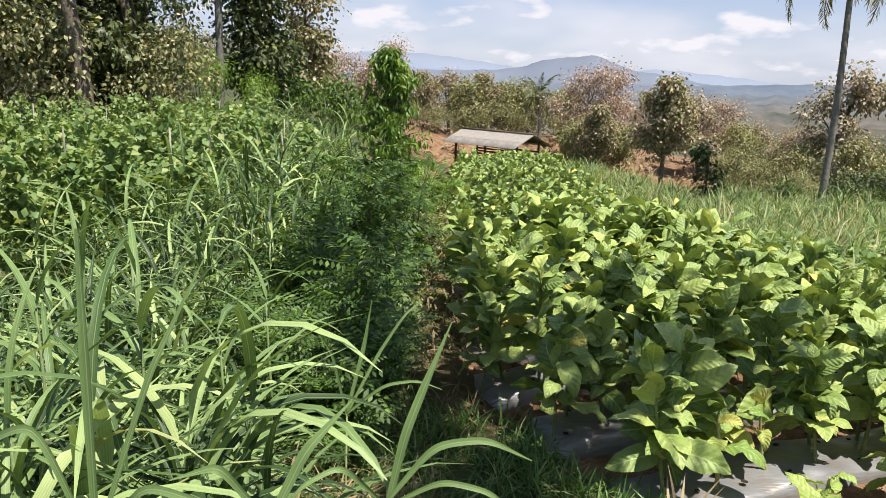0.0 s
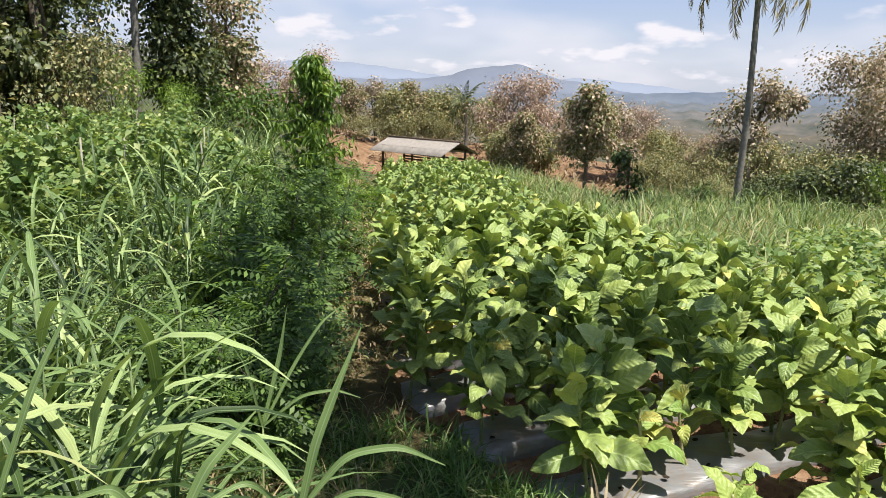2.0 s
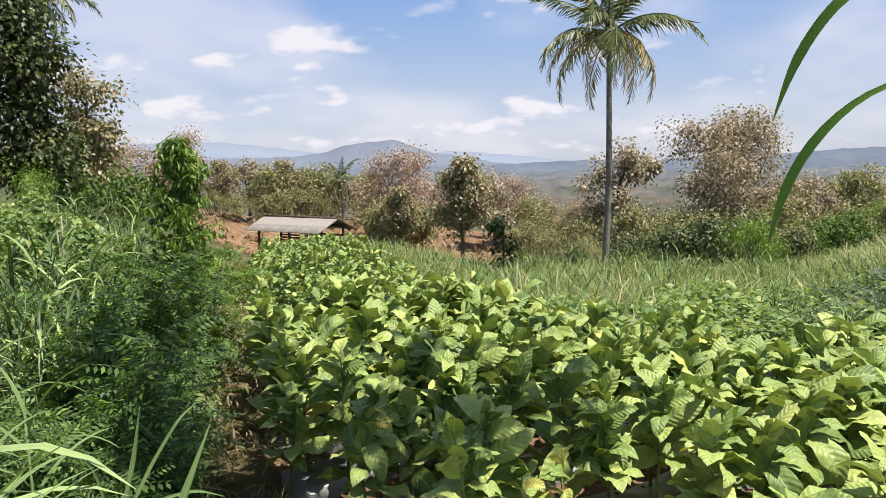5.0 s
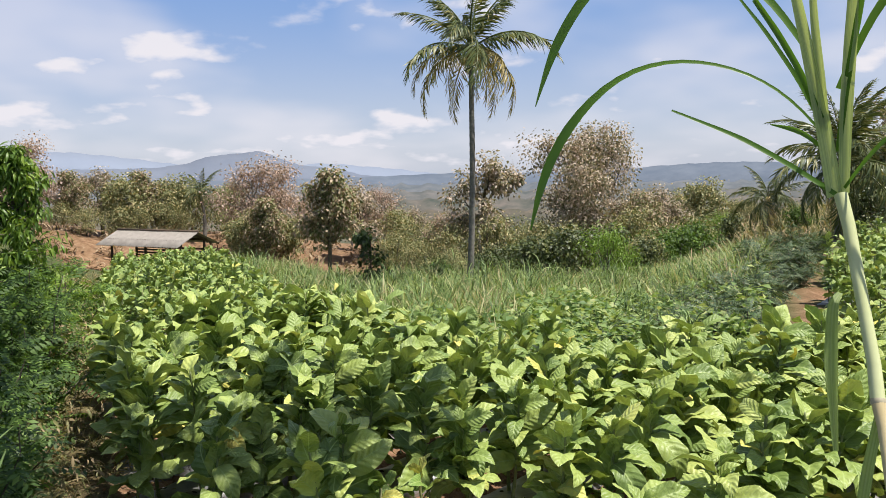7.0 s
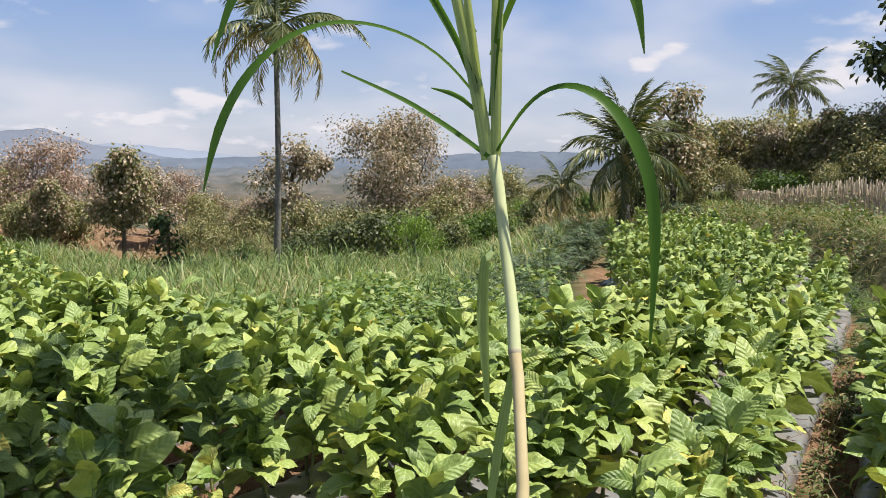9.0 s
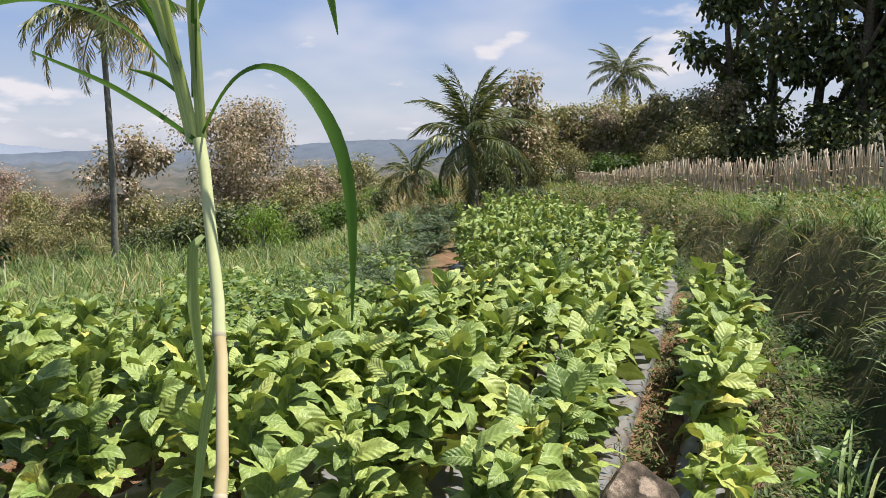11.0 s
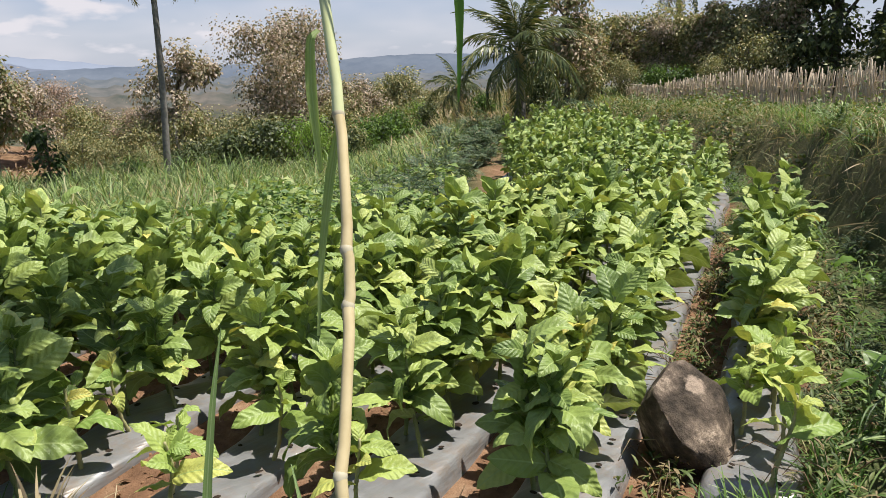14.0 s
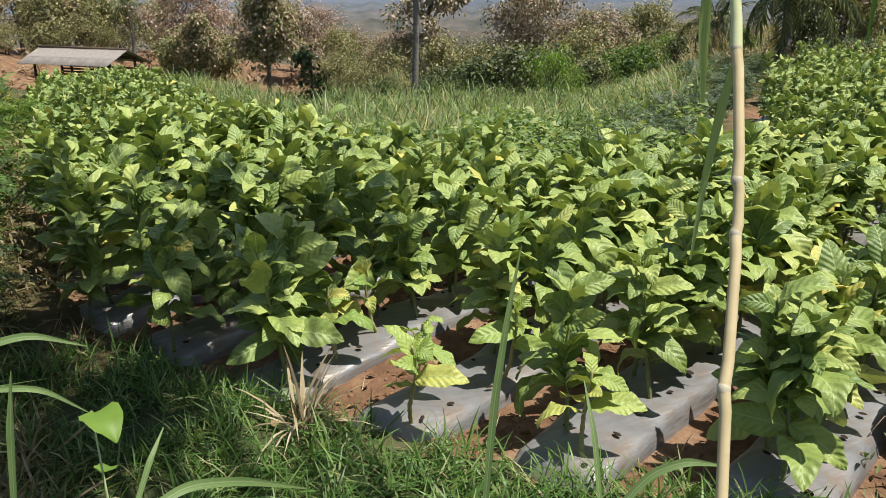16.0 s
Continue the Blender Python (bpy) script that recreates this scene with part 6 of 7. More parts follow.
for k3, (x, y, sc) in enumerate(((6.75, 0.62, 0.62), (7.1, 0.85, 0.55), (7.7, 0.95, 0.5), (6.4, 0.3, 0.6), (8.6, 1.5, 0.4))):
    set_clump(pale[k3 % 2], x, y, k3 * 83, sc)

# leafy weeds under the bank: taller in front, a few behind coloured darker for shade
for name, n, s0, s1, mat, label in (("bank_weeds", 15000, -0.6, -0.12, M_HEDGE, "green leafy weeds along the bank foot"), ("shade_weeds", 5000, -0.12, 0.3, M_WEED, "weeds under the bank with leaves darkened for its shade")):
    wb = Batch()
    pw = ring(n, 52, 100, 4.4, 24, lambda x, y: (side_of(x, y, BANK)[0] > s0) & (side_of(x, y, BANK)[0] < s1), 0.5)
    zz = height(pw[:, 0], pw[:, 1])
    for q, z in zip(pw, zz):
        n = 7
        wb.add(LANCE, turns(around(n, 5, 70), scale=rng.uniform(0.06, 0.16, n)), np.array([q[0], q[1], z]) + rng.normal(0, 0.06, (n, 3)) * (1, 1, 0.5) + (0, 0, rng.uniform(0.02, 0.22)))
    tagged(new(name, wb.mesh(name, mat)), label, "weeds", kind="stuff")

# dry reddish brush on the soil bank behind the hut and under the trees
br = Batch()
for az, r, n in [(rng.uniform(-4, 24), rng.uniform(39, 47), 22) for _ in range(110)] + [(rng.uniform(24, 48), rng.uniform(42, 54), 20) for _ in range(80)]:
    x, y = polar(az, r)
    br.add(LANCE, turns(around(n, 10, 85), scale=rng.uniform(0.15, 0.5, n), spin=rng.normal(0, 0.5, n)), np.array([x, y, up_to(x, y)]) + rng.normal(0, 0.22, (n, 3)) * (1, 1, 0) + np.column_stack([np.zeros((n, 2)), rng.uniform(0, 0.55, n)]))
tagged(new("dry_brush", br.mesh("dry_brush", M_BRUSH)), "reddish-brown dry brush on the soil bank", "brush", kind="stuff")
# withered weeds along the footpath
pb = Batch()
for _ in range(170):
    t = rng.uniform(6.5, 19)
    x = float(np.interp(t, [p[1] for p in PATH_LEFT], [p[0] for p in PATH_LEFT])) + (1 if rng.random() < 0.35 else -1) * rng.uniform(0.12, 0.5)
    n = 22
    pb.add(LANCE, turns(around(n, 0, 80), scale=rng.uniform(0.05, 0.15, n), spin=rng.normal(0, 0.5, n)), np.array([x, t, up_to(x, t)]) + rng.normal(0, 0.1, (n, 3)) * (1, 1, 0) + np.column_stack([np.zeros((n, 2)), rng.uniform(0, 0.4, n)]))
for _ in range(230):
    t = rng.uniform(10.5, 19)
    x = float(np.interp(t, [p[1] for p in PATH_LEFT], [p[0] for p in PATH_LEFT])) + rng.uniform(-0.35, 0.2)
    n = 20
    pb.add(LANCE, turns(around(n, 0, 80), scale=rng.uniform(0.06, 0.18, n), spin=rng.normal(0, 0.5, n)), np.array([x, t, up_to(x, t)]) + rng.normal(0, 0.11, (n, 3)) * (1, 1, 0) + np.column_stack([np.zeros((n, 2)), rng.uniform(0, 0.75, n)]))
tagged(new("path_weeds", pb.mesh("path_weeds", M_DRY_GRASS)), "withered straw and olive weeds along the footpath", "weeds", kind="stuff")

# low leafy crop between the tobacco and the tall grass
cb2 = Batch()
pc = ring(17000, 14, 47, 8.2, 18.5, crop_part, 0.6)
zz = height(pc[:, 0], pc[:, 1])
n = len(pc)
for rep in range(3):
    cb2.add(CARD, turns(around(n, -30, 35), scale=rng.uniform(0.09, 0.2, n), spin=rng.normal(0, 0.5, n)), np.column_stack([pc + rng.normal(0, 0.08, (n, 2)), zz + rng.uniform(0.05, 0.65, n) * (0.7 + 0.5 * wobble(pc[:, 0], pc[:, 1], 0.7))]))
tagged(new("leafy_crop", cb2.mesh("leafy_crop", M_BEAN)), "low light green leafy crop beyond the tobacco", "crop", kind="stuff")

# cassava and scrub beside the right-hand path
cassava = [make_hedge_shrub(1.0, 0.8, 300, "low cassava-like shrub with dark green leaves") for _ in range(2)]
M_CASSAVA = leaf_material("cassava_leaflet", [(0.0, (0.035, 0.065, 0.030)), (0.6, (0.085, 0.130, 0.060)), (0.9, (0.150, 0.200, 0.105)), (1.0, (0.26, 0.24, 0.12))], 0.2, 0.5)
for c in cassava:
    for ob in c.children:
        if ob.name.startswith("foliage"):
            ob.data.materials.clear()
            ob.data.materials.append(M_CASSAVA)
    c["category"], c["group"] = "shrub", "low shrubs by the right-hand path"
    c.name = "low_shrub"
first = set()
for k2, (az, r, sc) in enumerate(((46.5, 12.6, 0.75), (45.0, 13.8, 0.8), (43.3, 12.6, 0.75), (41.0, 13.6, 0.7), (46.0, 15.4, 0.85), (44.0, 16.6, 0.85), (47.2, 17.8, 0.9), (45.6, 19.5, 0.95), (47.8, 21.5, 1.0), (46.2, 23.5, 1.1), (48.4, 25.5, 1.1), (48.6, 19.0, 0.8), (49.3, 21.4, 0.95), (49.6, 24.0, 1.0), (42.0, 15.0, 0.7), (39.0, 12.2, 0.55), (36.0, 11.4, 0.5), (33.0, 11.0, 0.5), (30.0, 11.4, 0.5), (38.0, 14.5, 0.6), (34.5, 13.2, 0.55), (43.8, 14.6, 0.95), (45.4, 12.8, 0.9), (42.2, 13.4, 0.9), (40.2, 12.4, 0.8), (44.8, 17.8, 1.0), (46.8, 16.4, 1.0), (43.0, 18.6, 0.9), (37.4, 12.8, 0.6), (41.4, 16.6, 0.8))):
    x, y = polar(az, r)
    src = cassava[k2 % 2]
    m = pose(x, y, up_to(x, y) - 0.03, 0, 0, k2 * 51)
    if k2 < 2:
        src.matrix_basis = m @ Matrix.Scale(sc, 4)
    else:
        copy_thing(src, m).matrix_basis = m @ Matrix.Scale(sc, 4)
# shrubs on the bank
for az, r, sc in ((53.8, 33, 0.9), (55.0, 35, 1.0), (56.2, 34, 0.9), (55.6, 31, 0.7), (54.4, 37, 1.0), (67.5, 9.2, 0.3), (72.0, 8.4, 0.32), (70.8, 10.4, 0.34), (66.0, 12.0, 0.36), (76.5, 7.4, 0.28), (62.8, 16.2, 0.42), (64.6, 14.2, 0.36), (61.2, 19.5, 0.5), (79.5, 6.4, 0.26), (74.2, 6.2, 0.22), (64.0, 20.0, 0.4), (62.5, 24.5, 0.35), (66.5, 16.5, 0.4), (70.0, 13.2, 0.4), (75.0, 11.0, 0.4)):
    x, y = polar(az, r)
    m = pose(x, y, up_to(x, y) - 0.03, 0, 0, az * 31)
    copy_thing(cassava[0], m).matrix_basis = m @ Matrix.Scale(sc, 4)

# far woods on the slope and the plain
fw = Batch()
n = 4200
az, r = rng.uniform(-20, 75, n), 95 * np.exp(rng.uniform(0, 2.9, n))
x, y = r * np.sin(np.radians(az)), r * np.cos(np.radians(az))
z = height(x, y)
for i in range(n):
    s = rng.uniform(1.6, 3.0) * (1 + 0.4 * (r[i] > 250))
    m = 90 if r[i] < 260 else 22
    q = rng.normal(0, 0.42, (m, 3)) * (s, s, s * 0.75) + (x[i], y[i], z[i] + s * 0.8)
    fw.add(CARD_LOW, turns(around(m, -40, 60), scale=(0.34 if r[i] < 260 else s * 0.4) * rng.uniform(0.6, 1.2, m), spin=rng.normal(0, 0.8, m)), q)
M_WOODS = leaf_material("far_woods", [(0.0, (0.045, 0.060, 0.028)), (0.45, (0.085, 0.10, 0.045)), (0.7, (0.17, 0.14, 0.095)), (1.0, (0.26, 0.205, 0.15))], 0.15, 0.7)
tagged(new("far_woods", fw.mesh("far_woods", M_WOODS)), "scattered dull green and brown woods down to the plain", "woods", kind="stuff")

# dead leaves and clods between the beds
lit = Batch()
q = []
for p, s0, s1 in BEDS:
    m = int(min(s1 - s0, 8) * 26)
    s = s0 + rng.uniform(-0.3, min(s1 - s0, 8), m)
    w = p - BED_PITCH / 2 + rng.normal(0, 0.13, m)
    q.append(BED_DIR * s[:, None] + BED_NRM * w[:, None])
q = np.vstack(q)
q = q[np.hypot(q[:, 0], q[:, 1]) < 11]
z = height(q[:, 0], q[:, 1]) + 0.012
lit.add(CARD, turns(around(len(q), -15, 25), scale=rng.uniform(0.03, 0.11, len(q)), spin=rng.normal(0, 0.5, len(q))), np.column_stack([q, z]))
scatter("furrow_weeds", q[::2], SHORT, 0.05, 0.22, M_STRAW, "withered weeds and straw in the furrows", (10, 80))
tagged(new("leaf_litter", lit.mesh("leaf_litter", M_LITTER)), "brown fallen leaves lying in the furrows", "leaf litter", kind="stuff")
cl = Batch()
cube = np.array([(-1, -1, -1), (1, -1, -1), (1, 1, -1), (-1, 1, -1), (-0.7, -0.6, 0.8), (0.6, -0.7, 0.9), (0.7, 0.6, 0.7), (-0.6, 0.7, 0.9)], float)
cf = np.array([[3, 2, 1, 0], [4, 5, 6, 7], [0, 1, 5, 4], [1, 2, 6, 5], [2, 3, 7, 6], [3, 0, 4, 7]])
q2 = q[rng.integers(len(q), size=1500)] + rng.normal(0, 0.12, (1500, 2))
z = height(q2[:, 0], q2[:, 1]) + 0.004
cl.add((cube, cf, np.zeros((8, 2))), turns(around(1500, -20, 20), scale=rng.uniform(0.004, 0.017, 1500)), np.column_stack([q2, z]))
tagged(new("soil_clods", cl.mesh("soil_clods", M_CLOD)), "loose reddish soil clods in the furrows", "soil", kind="stuff")


# weeds and withered vines in the furrows beside the last bed
wv, dv = Batch(), Batch()
for p0, wide, count in ((0.285, 0.17, 240), (-0.72, 0.16, 200)):
    for _ in range(count):
        at = BED_DIR * rng.uniform(4.4, 14.0) + BED_NRM * (p0 + rng.normal(0, wide * 0.6))
        z = up_to(at[0], at[1])
        n = 9
        wv.add(LANCE, turns(around(n, 5, 75), scale=rng.uniform(0.05, 0.13, n)), np.array([at[0], at[1], z]) + rng.normal(0, 0.05, (n, 3)) * (1, 1, 0) + np.column_stack([np.zeros((n, 2)), rng.uniform(0.0, 0.16, n)]))
    for _ in range(count // 4):
        at = BED_DIR * rng.uniform(4.6, 10.0) + BED_NRM * (p0 + rng.normal(0, wide * 0.5))
        a = rng.uniform(0, 6.28)
        ln = rng.uniform(0.25, 0.6)
        o = np.array([at[0], at[1], up_to(at[0], at[1])])
        w = np.array([math.cos(a), math.sin(a), 0])
        dv.tube([o, o + w * ln * 0.3 + (0, 0, rng.uniform(0.08, 0.25)), o + w * ln * 0.7 + (0.03, 0.02, rng.uniform(0.05, 0.25)), o + w * ln + (0, 0, 0.03)], [0.005, 0.004, 0.004, 0.002], 4)
tagged(new("furrow_greens", wv.mesh("furrow_greens", M_CREEPER)), "low green and browning weeds in the last furrows", "weeds", kind="stuff")
tagged(new("dry_vines", dv.mesh("dry_vines", M_BRUSH)), "thin dry vine stems lying in the furrows", "vines", kind="stuff")


# ---- rock at the end of a bed ----
def pale_patch(m, at, size, colour):
    """A pale, ragged spot on a stone."""
    n, l = m.node_tree.nodes, m.node_tree.links
    p = n["Principled BSDF"]
    under = p.inputs["Base Color"].links[0].from_socket
    gap = n.new("ShaderNodeVectorMath")
    gap.operation = "DISTANCE"
    gap.inputs[1].default_value = at
    l.new(n.new("ShaderNodeTexCoord").outputs["Object"], gap.inputs[0])
    edge = n.new("ShaderNodeMath")
    edge.operation = "MULTIPLY_ADD"
    edge.inputs[1].default_value = size * 1.8
    l.new(noise_of(n, l, 14.0, 5.0), edge.inputs[0])
    l.new(gap.outputs["Value"], edge.inputs[2])
    r = ramp(n, [(size * 1.7, (0.85, 0.85, 0.85)), (size * 2.05, (0, 0, 0))])
    l.new(edge.outputs[0], r.inputs[0])
    l.new(mixed(n, l, "MIX", r.outputs[0], under, colour), p.inputs["Base Color"])


pale_patch(M_ROCK, (0.015, 0.05, 0.325), 0.07, (0.40, 0.31, 0.24))


def build_rock():
    bm = bmesh.new()
    bmesh.ops.create_icosphere(bm, subdivisions=4, radius=1.0)
    cuts = [(Vector(c).normalized(), h) for c, h in (((0.36, -0.52, 0.78), 0.52), ((-0.78, -0.5, -0.36), 0.56), ((-0.1, -0.75, -0.66), 0.60), ((-0.8, 0.1, 0.6), 0.80), ((0.9, -0.3, 0.35), 0.72), ((0.1, 1.0, 0.25), 0.8), ((0.6, -0.8, 0.25), 0.78), ((-0.5, -0.8, 0.15), 0.74))]
    for v in bm.verts:
        d = v.co.normalized()
        f = d * (1.08 + 0.10 * noise.noise(d * 1.6 + Vector((4, 1, 2))))
        # flat broken faces
        for c, h in cuts:
            over = f.dot(c) - h
            if over > 0:
                f -= c * over * 0.92
        f *= 1 + 0.045 * noise.noise(d * 4.0) + 0.03 * noise.noise(d * 11)
        v.co = Vector((f.x * 0.34 - 0.085 * f.z, f.y * 0.32, f.z * 0.44))
    ob = new("rock", mesh_of("rock", bm, M_ROCK, True))
    x, y = 4.74, 2.08
    ob.matrix_basis = pose(x, y, 0.13, 0, 6, -62)
    tagged(ob, "rough dark boulder with pale patches beside the bed", "rock")


build_rock()


# ---- dry tuft at a bed end ----
def build_dry_tuft():
    x, y = 1.36, 3.95
    root = base("dry_tuft", x, y, up_to(x, y), "withered straw-coloured grass tuft at a bed end", "dry plant")
    b = Batch()
    for k in range(34):
        b.add(SHORT[k % 3], turns(around(1, 30, 88), scale=rng.uniform(0.3, 0.6)), rng.normal(0, 0.03, 3) * (1, 1, 0))
    child("straw", b.mesh("straw", M_STRAW), root)


build_dry_tuft()


# ---- the cane close by, with its long leaves ----
def ribbon(pts, widths, normal, mat, name, fold=0.25):
    """A long leaf along a line of points, keeled along the middle."""
    pts = np.asarray(pts, float)
    fine = np.linspace(0, len(pts) - 1, 26)
    idx = np.arange(len(pts))
    # smooth the line by a local cubic
    P = np.column_stack([np.interp(fine, idx, pts[:, i]) for i in range(3)])
    for _ in range(6):
        P[1:-1] = (P[:-2] + 2 * P[1:-1] + P[2:]) / 4
    W = np.interp(fine, idx, widths)
    tan = np.gradient(P, axis=0)
    tan /= np.linalg.norm(tan, axis=1, keepdims=True)
    side = np.cross(tan, np.asarray(normal, float))
    side /= np.linalg.norm(side, axis=1, keepdims=True)
    nrm = np.cross(side, tan)
    V = np.stack([P - side * W[:, None] / 2 + nrm * (W * fold)[:, None] / 2, P, P + side * W[:, None] / 2 + nrm * (W * fold)[:, None] / 2], 1).reshape(-1, 3)
    i, j = np.meshgrid(np.arange(25), np.arange(2), indexing="ij")
    f = np.stack([i * 3 + j, i * 3 + j + 1, (i + 1) * 3 + j + 1, (i + 1) * 3 + j], -1).reshape(-1, 4)
    b = Batch()
    b.v, b.f, b.uv, b.n = [V], [f], [np.column_stack([np.tile([0.15, 0.5, 0.85], 26), np.repeat(np.linspace(0, 1, 26), 3)])], len(V)
    return b.mesh(name, mat)


CANE = [(0.56, 0.21, 1.25), (0.58, 0.225, 1.75), (0.612, 0.262, 2.16), (0.65, 0.305, 2.25), (0.708, 0.362, 2.35), (0.722, 0.379, 2.39), (0.76, 0.43, 2.492), (0.789, 0.491, 2.64)]


def build_cane():
    x0, y0 = CANE[0][:2]
    z0 = up_to(x0, y0)
    cane = base("cane_stalk", x0, y0, z0, "single tall cane with straw-dry lower stem and green arching leaves", "cane")
    o = np.array([x0, y0, z0])
    pts = np.array([(x0, y0, z0 - 0.05)] + CANE) - o
    for k in range(len(pts) - 1):
        p, q = pts[k], pts[k + 1]
        green = k == len(pts) - 2
        t = np.linspace(0, 1, 7)[:, None]
        line = p + (q - p) * t
        line[1:-1] += np.array([0.0015, -0.001, 0])
        r = (0.0047 if green else 0.0045) * (1 + 0.10 * np.abs(2 * t[:, 0] - 1) ** 3)
        joint = child("sheath" if green else "internode", Batch().tube(line, r, 16).mesh("internode", M_SHEATH if green else M_CANE), cane, label="pale green leaf sheath" if green else "")
        if k:
            d = (q - p) / np.linalg.norm(q - p)
            child("node", Batch().tube([p - d * 0.004, p - d * 0.0015, p + d * 0.0015, p + d * 0.004], [0.0044, 0.0053, 0.0052, 0.0043], 16).mesh("node", M_NODE), cane, label="ringed pale node")
    top = pts[-1]
    # the whorl of young blades that rises out of the sheath
    WHORL = (
        ([(0.788, 0.496, 2.638), (0.781, 0.503, 2.695), (0.771, 0.507, 2.737), (0.758, 0.510, 2.785), (0.748, 0.511, 2.814)], [0.0115, 0.0115, 0.010, 0.008, 0.006], M_YOUNG_BLADE, "pale upright young blade"),
        ([(0.792, 0.491, 2.641), (0.791, 0.491, 2.705), (0.787, 0.486, 2.757), (0.780, 0.479, 2.806)], [0.008, 0.0095, 0.0095, 0.007], M_YOUNG_BLADE, "pale upright young blade"),
        ([(0.781, 0.503, 2.695), (0.765, 0.513, 2.738), (0.750, 0.523, 2.769), (0.733, 0.531, 2.795)], [0.006, 0.005, 0.005, 0.004], M_CANE_LEAF, "narrow green young blade"),
        ([(0.782, 0.502, 2.693), (0.776, 0.503, 2.732), (0.768, 0.503, 2.771), (0.761, 0.501, 2.804)], [0.007, 0.007, 0.006, 0.005], M_YOUNG_BLADE, "pale upright young blade"),
        ([(0.789, 0.495, 2.674), (0.789, 0.489, 2.731), (0.787, 0.479, 2.781), (0.785, 0.472, 2.809)], [0.004, 0.005, 0.005, 0.003], M_CANE_LEAF, "narrow green young blade"),
        ([(0.780, 0.505, 2.679), (0.772, 0.512, 2.688), (0.765, 0.520, 2.693), (0.754, 0.531, 2.697)], [0.003, 0.004, 0.004, 0.001], M_CANE_LEAF, "narrow green young blade"),
    )
    for line, w, mat, label in WHORL:
        child("young_blade", ribbon(np.array(line) - o, w, (-0.7, -0.7, 0.1), mat, "young_blade", 0.6), joint, label=label)
    AWAY = (-0.6, -0.6, 0.5)
    leaves = (
        ([(0.784, 0.503, 2.686), (0.765, 0.525, 2.724), (0.737, 0.559, 2.748), (0.702, 0.592, 2.757), (0.665, 0.623, 2.744), (0.634, 0.648, 2.701), (0.619, 0.665, 2.657), (0.609, 0.669, 2.608)], [0.0022, 0.0025, 0.003, 0.004, 0.0065, 0.010, 0.009, 0.0015], AWAY),
        ([(0.787, 0.494, 2.64), (0.769, 0.522, 2.663), (0.745, 0.553, 2.687), (0.703, 0.591, 2.712)], [0.004, 0.0048, 0.0045, 0.002], AWAY),
        ([(0.792, 0.49, 2.645), (0.797, 0.472, 2.674), (0.804, 0.451, 2.694), (0.814, 0.427, 2.699), (0.825, 0.399, 2.684), (0.834, 0.373, 2.647), (0.842, 0.362, 2.599), (0.832, 0.359, 2.50)], [0.0025, 0.0032, 0.0042, 0.006, 0.009, 0.011, 0.009, 0.0015], AWAY),
        ([(0.788, 0.507, 2.691), (0.779, 0.527, 2.734), (0.766, 0.55, 2.775), (0.754, 0.571, 2.808)], [0.003, 0.004, 0.0035, 0.002], AWAY),
        ([(0.79, 0.518, 2.744), (0.772, 0.558, 2.813), (0.726, 0.613, 2.859), (0.675, 0.663, 2.837), (0.646, 0.687, 2.779), (0.629, 0.694, 2.722)], [0.004, 0.007, 0.010, 0.012, 0.010, 0.001], AWAY),
        ([(0.794, 0.501, 2.724), (0.807, 0.476, 2.794), (0.825, 0.444, 2.816), (0.841, 0.412, 2.799), (0.852, 0.398, 2.761), (0.856, 0.393, 2.720)], [0.004, 0.007, 0.009, 0.010, 0.009, 0.001], AWAY),
    )
    for line, w, nrm in leaves:
        child("leaf", ribbon(np.array(line) - o, w, nrm, M_CANE_LEAF, "leaf"), cane)
    child("hanging_leaf", ribbon(np.array([(0.784, 0.484, 2.562), (0.772, 0.481, 2.555), (0.768, 0.478, 2.511), (0.768, 0.470, 2.44)]) - o, [0.004, 0.008, 0.010, 0.004], AWAY, M_LIMP, "hanging_leaf", 0.5), cane, label="limp grey-green leaf")
    child("husk", ribbon(np.array([(0.760, 0.427, 2.49), (0.744, 0.425, 2.44), (0.728, 0.42, 2.38), (0.716, 0.415, 2.31)]) - o, [0.006, 0.008, 0.006, 0.002], AWAY, M_LIMP, "husk", 0.5), cane, label="torn pale husk")


build_cane()


def near_shoot(foot, blades, label):
    """A shoot of tall grass with a few broad blades."""
    z0 = up_to(*foot)
    o = np.array([foot[0], foot[1], z0])
    root = base("grass_shoot", foot[0], foot[1], z0, label, "tall grass", "single grass shoots close by")
    tip = np.mean([np.array(l[0]) for l, _ in blades], 0) - o
    child("stalk", Batch().tube([(0, 0, -0.05), tip * 0.5, tip], [0.006, 0.005, 0.004], 6).mesh("stalk", M_TOBACCO_STEM), root)
    for line, w in blades:
        child("blade", ribbon(np.array(line) - o, np.array(w) * 0.82, (-0.3, -0.8, 0.5), M_TALL_GRASS, "blade", 0.35), root)


near_shoot((-0.68, 1.42), [([(-0.712, 1.44, 1.75), (-0.729, 1.492, 2.118), (-0.747, 1.539, 2.384)], [0.024, 0.034, 0.012]), ([(-0.71, 1.44, 1.75), (-0.60, 1.50, 2.1), (-0.50, 1.56, 2.32)], [0.016, 0.022, 0.003]),
                            ([(-0.71, 1.44, 1.7), (-0.85, 1.5, 1.98), (-1.0, 1.56, 1.9), (-1.1, 1.6, 1.7)], [0.016, 0.024, 0.02, 0.004]), ([(-0.71, 1.44, 1.7), (-0.6, 1.40, 1.9), (-0.45, 1.36, 1.88), (-0.36, 1.32, 1.72)], [0.014, 0.022, 0.018, 0.003])], "upright shoot of broad green grass blades")
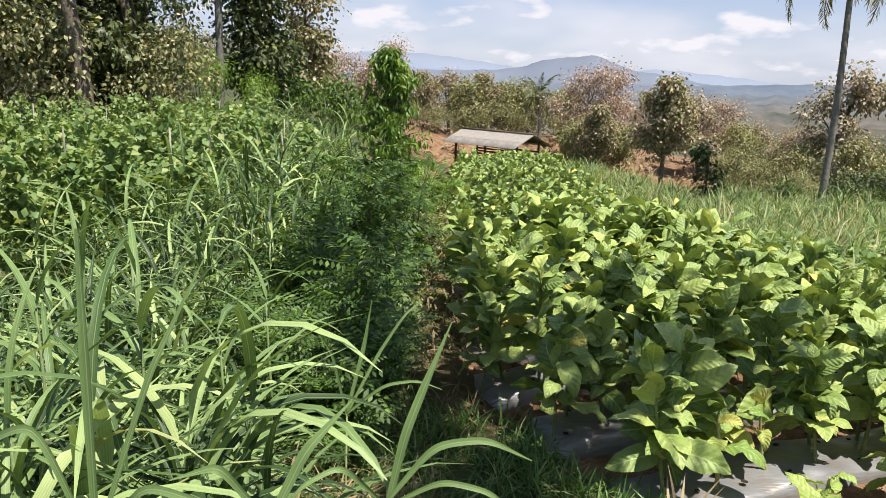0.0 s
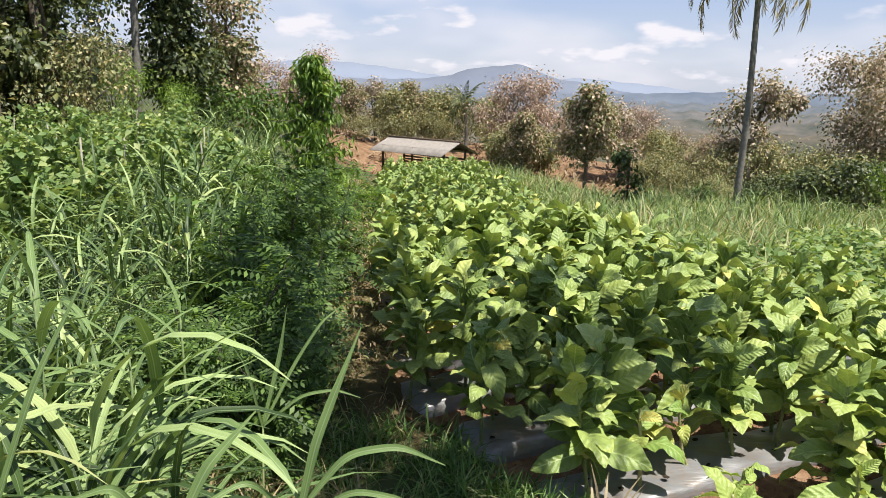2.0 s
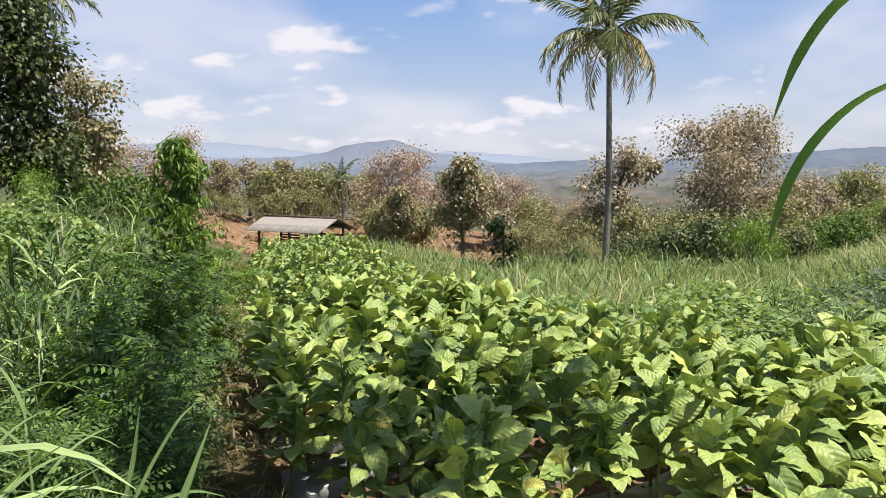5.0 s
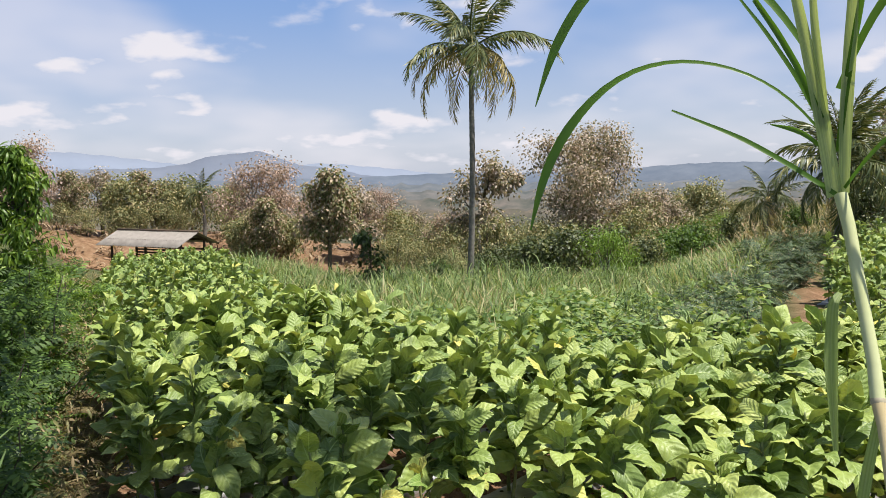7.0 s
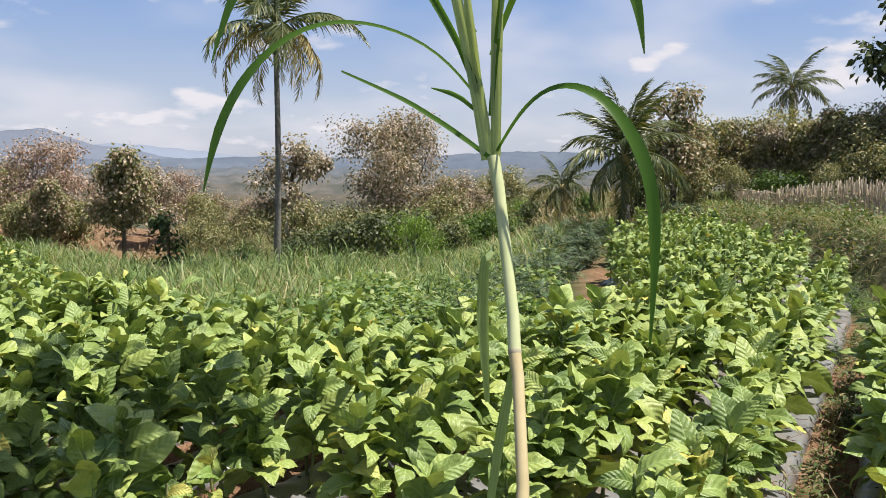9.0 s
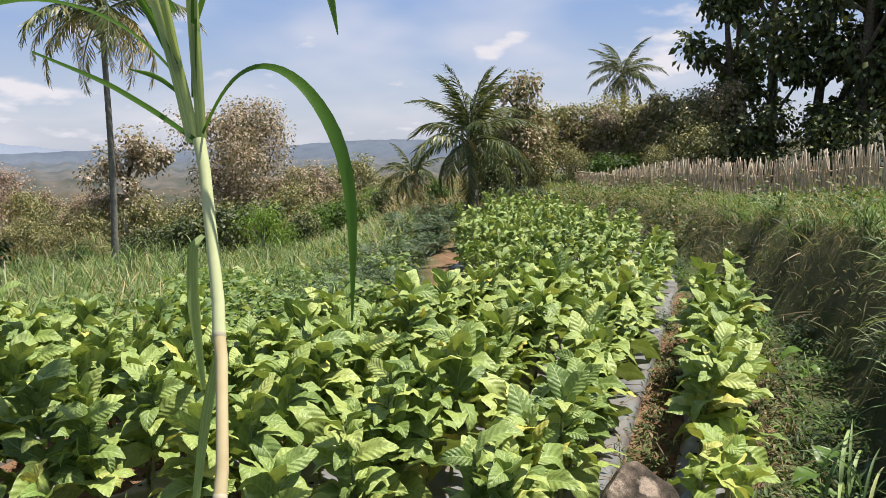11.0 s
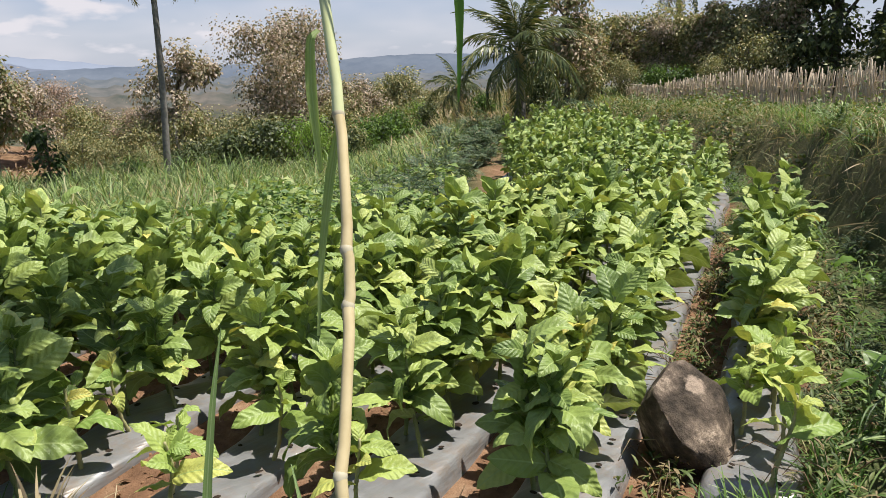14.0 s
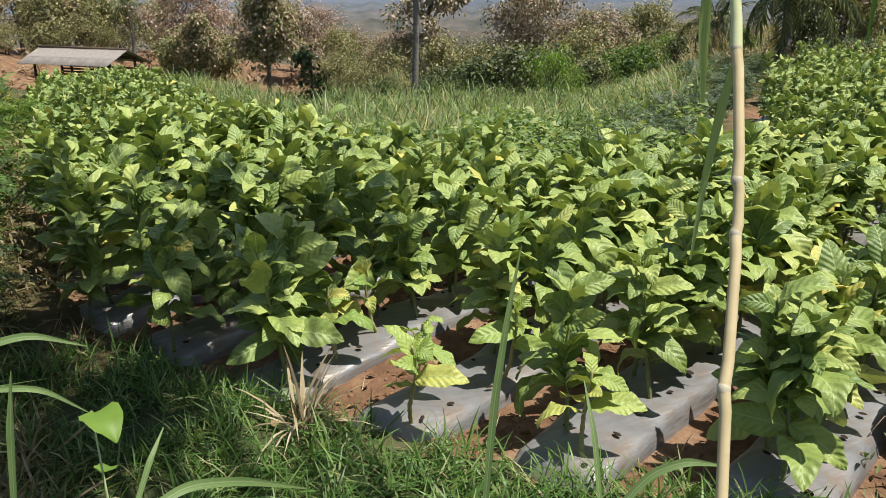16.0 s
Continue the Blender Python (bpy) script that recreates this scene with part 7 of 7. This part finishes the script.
near_shoot((-0.18, 1.85), [([(-0.145, 1.90, 1.55), (-0.10, 1.93, 1.75), (-0.059, 1.958, 1.856), (0.021, 2.009, 2.048)], [0.022, 0.034, 0.030, 0.004]), ([(-0.14, 1.9, 1.58), (-0.02, 1.9, 1.74), (0.12, 1.9, 1.76), (0.24, 1.9, 1.70)], [0.015, 0.026, 0.022, 0.003]),
                            ([(-0.14, 1.9, 1.56), (0.0, 1.86, 1.66), (0.13, 1.84, 1.64), (0.22, 1.82, 1.56)], [0.012, 0.02, 0.018, 0.003]), ([(-0.15, 1.9, 1.56), (-0.26, 1.86, 1.70), (-0.36, 1.82, 1.66), (-0.42, 1.8, 1.58)], [0.012, 0.02, 0.015, 0.003])], "low shoot of broad grey-green grass blades")
near_shoot((-0.40, 1.62), [([(-0.402, 1.662, 1.66), (-0.326, 1.699, 1.819), (-0.22, 1.75, 1.93)], [0.028, 0.036, 0.004]), ([(-0.40, 1.66, 1.64), (-0.52, 1.66, 1.80), (-0.64, 1.66, 1.76)], [0.018, 0.026, 0.004])], "low shoot of broad grey-green grass blades")
near_shoot((0.86, 1.0), [([(0.872, 1.018, 1.60), (0.905, 1.045, 1.80), (0.945, 1.066, 1.97), (0.983, 1.085, 2.086)], [0.014, 0.020, 0.013, 0.002])], "single upright grass blade")
near_shoot((0.08, 1.22), [([(0.08, 1.228, 1.68), (0.10, 1.252, 1.858), (0.116, 1.264, 1.955)], [0.012, 0.016, 0.002])], "single upright grass blade")
near_shoot((0.22, 1.0), [([(0.25, 1.02, 1.78), (0.338, 1.05, 1.797), (0.429, 1.067, 1.765), (0.545, 1.098, 1.69)], [0.014, 0.02, 0.018, 0.003]), ([(0.25, 1.02, 1.78), (0.29, 1.06, 1.85), (0.32, 1.1, 1.88)], [0.01, 0.012, 0.002])], "arching grass shoot at the bank edge")
near_shoot((0.88, 0.70), [([(0.90, 0.71, 1.75), (0.978, 0.70, 1.825), (1.03, 0.679, 1.843), (1.10, 0.665, 1.82)], [0.012, 0.018, 0.016, 0.003]), ([(0.90, 0.71, 1.73), (0.93, 0.78, 1.86), (0.95, 0.84, 1.93)], [0.009, 0.012, 0.002])], "arching grass shoot at the bank edge")



def tall_shoot(az, r, top, seed_turn):
    """A tall shoot of elephant grass: a jointed stalk with long blades that leave it one above the other and arch over."""
    x, y = polar(az, r)
    z0 = up_to(x, y)
    h = top - z0
    root = base("grass_shoot", x, y, z0, "tall upright shoot of green elephant grass", "tall grass", "single grass shoots close by")
    child("stalk", Batch().tube([(0, 0, -0.05), (0.02, 0.01, h * 0.35), (0.0, 0.03, h * 0.72)], [0.011, 0.009, 0.005], 6).mesh("stalk", M_GRASS_STALK), root)
    for k in range(9):
        u = 0.25 + 0.47 * k / 8
        a = radians(seed_turn + 165 * k) + rng.normal(0, 0.3)
        el = radians(46 + 30 * k / 8 + rng.normal(0, 6))
        way = np.array([math.cos(a) * math.cos(el), math.sin(a) * math.cos(el), math.sin(el)])
        ln = h * (0.30 + 0.12 * rng.random()) * (1.15 - 0.2 * k / 8)
        tpl = blade(9, 2, rng.uniform(0.045, 0.06), rng.uniform(1.1, 2.6) * (1 - 0.45 * k / 8) + 0.1, 0.35, 0.0, 0.5, 0.45, rng.uniform(-0.5, 0.5))
        child("blade", Batch().add(tpl, turns([way], scale=ln), np.array([0.01, 0.02, h * u])).mesh("blade", M_TALL_GRASS), root)


for az, r, top, turn in ((-22.6, 3.4, 2.45, 20), (-17.0, 3.7, 1.9, 130), (-31.5, 2.6, 2.0, 200), (-13.5, 4.4, 1.85, 260), (-29.0, 3.6, 2.25, 100), (-26.0, 4.2, 2.2, 50)):
    tall_shoot(az, r, top, turn)
# forked pale shoot by the hedge
near_shoot((-0.42, 3.0), [([(-0.40, 3.04, 1.30), (-0.33, 3.1, 1.58), (-0.30, 3.12, 1.78)], [0.02, 0.026, 0.003]), ([(-0.40, 3.04, 1.30), (-0.27, 3.1, 1.55), (-0.16, 3.12, 1.72), (-0.08, 3.14, 1.78)], [0.016, 0.02, 0.014, 0.002]), ([(-0.40, 3.04, 1.3), (-0.46, 3.06, 1.56), (-0.52, 3.05, 1.66)], [0.014, 0.018, 0.003]),
                           ([(-0.40, 3.04, 1.3), (-0.24, 3.0, 1.45), (-0.1, 2.98, 1.48), (0.0, 2.96, 1.45)], [0.012, 0.018, 0.014, 0.002])], "pale forked grass shoot beside the hedge")


def arrow_weed(foot, top, size, turn, label, mat):
    """A weed with a few broad heart-shaped leaves on thin stalks."""
    z0 = up_to(*foot)
    root = base("broadleaf_weed", foot[0], foot[1], z0, label, "weed", "broad-leaved weeds close by")
    tip = np.array([top[0] - foot[0], top[1] - foot[1], top[2] - z0])
    child("stalk", Batch().tube([(0, 0, -0.04), tip * 0.55 + (0.02, 0, 0), tip], [0.006, 0.005, 0.003], 6).mesh("stalk", M_CANE_GREEN), root)
    tpl = blade(8, 4, 0.85, 1.1, 0.3, 0.05, 0.8, 0.55)
    for k in range(3):
        a = turn + k * 2.2
        s = size * (1.0, 0.6, 0.5)[k]
        q = tip * (1.0, 0.7, 0.55)[k]
        way = np.array([math.cos(a), math.sin(a), 0.15])
        child("leaf", Batch().add(tpl, turns([way], scale=s), q + way * 0.02).mesh("leaf", mat), root)


arrow_weed((0.20, 2.42), (0.23, 2.38, 1.27), 0.15, -1.2, "lone weed with broad pale heart-shaped leaves", M_LIME)
arrow_weed((5.75, 1.25), (5.7, 1.3, 0.45), 0.2, 2.6, "lone weed with broad dark heart-shaped leaves", M_LUSH)
arrow_weed((6.4, 1.3), (6.3, 1.38, 0.4), 0.22, 3.1, "lone weed with broad dark heart-shaped leaves", M_LUSH)
arrow_weed((8.6, 2.15), (8.55, 2.25, 0.5), 0.24, 2.2, "lone weed with broad dark heart-shaped leaves", M_LUSH)
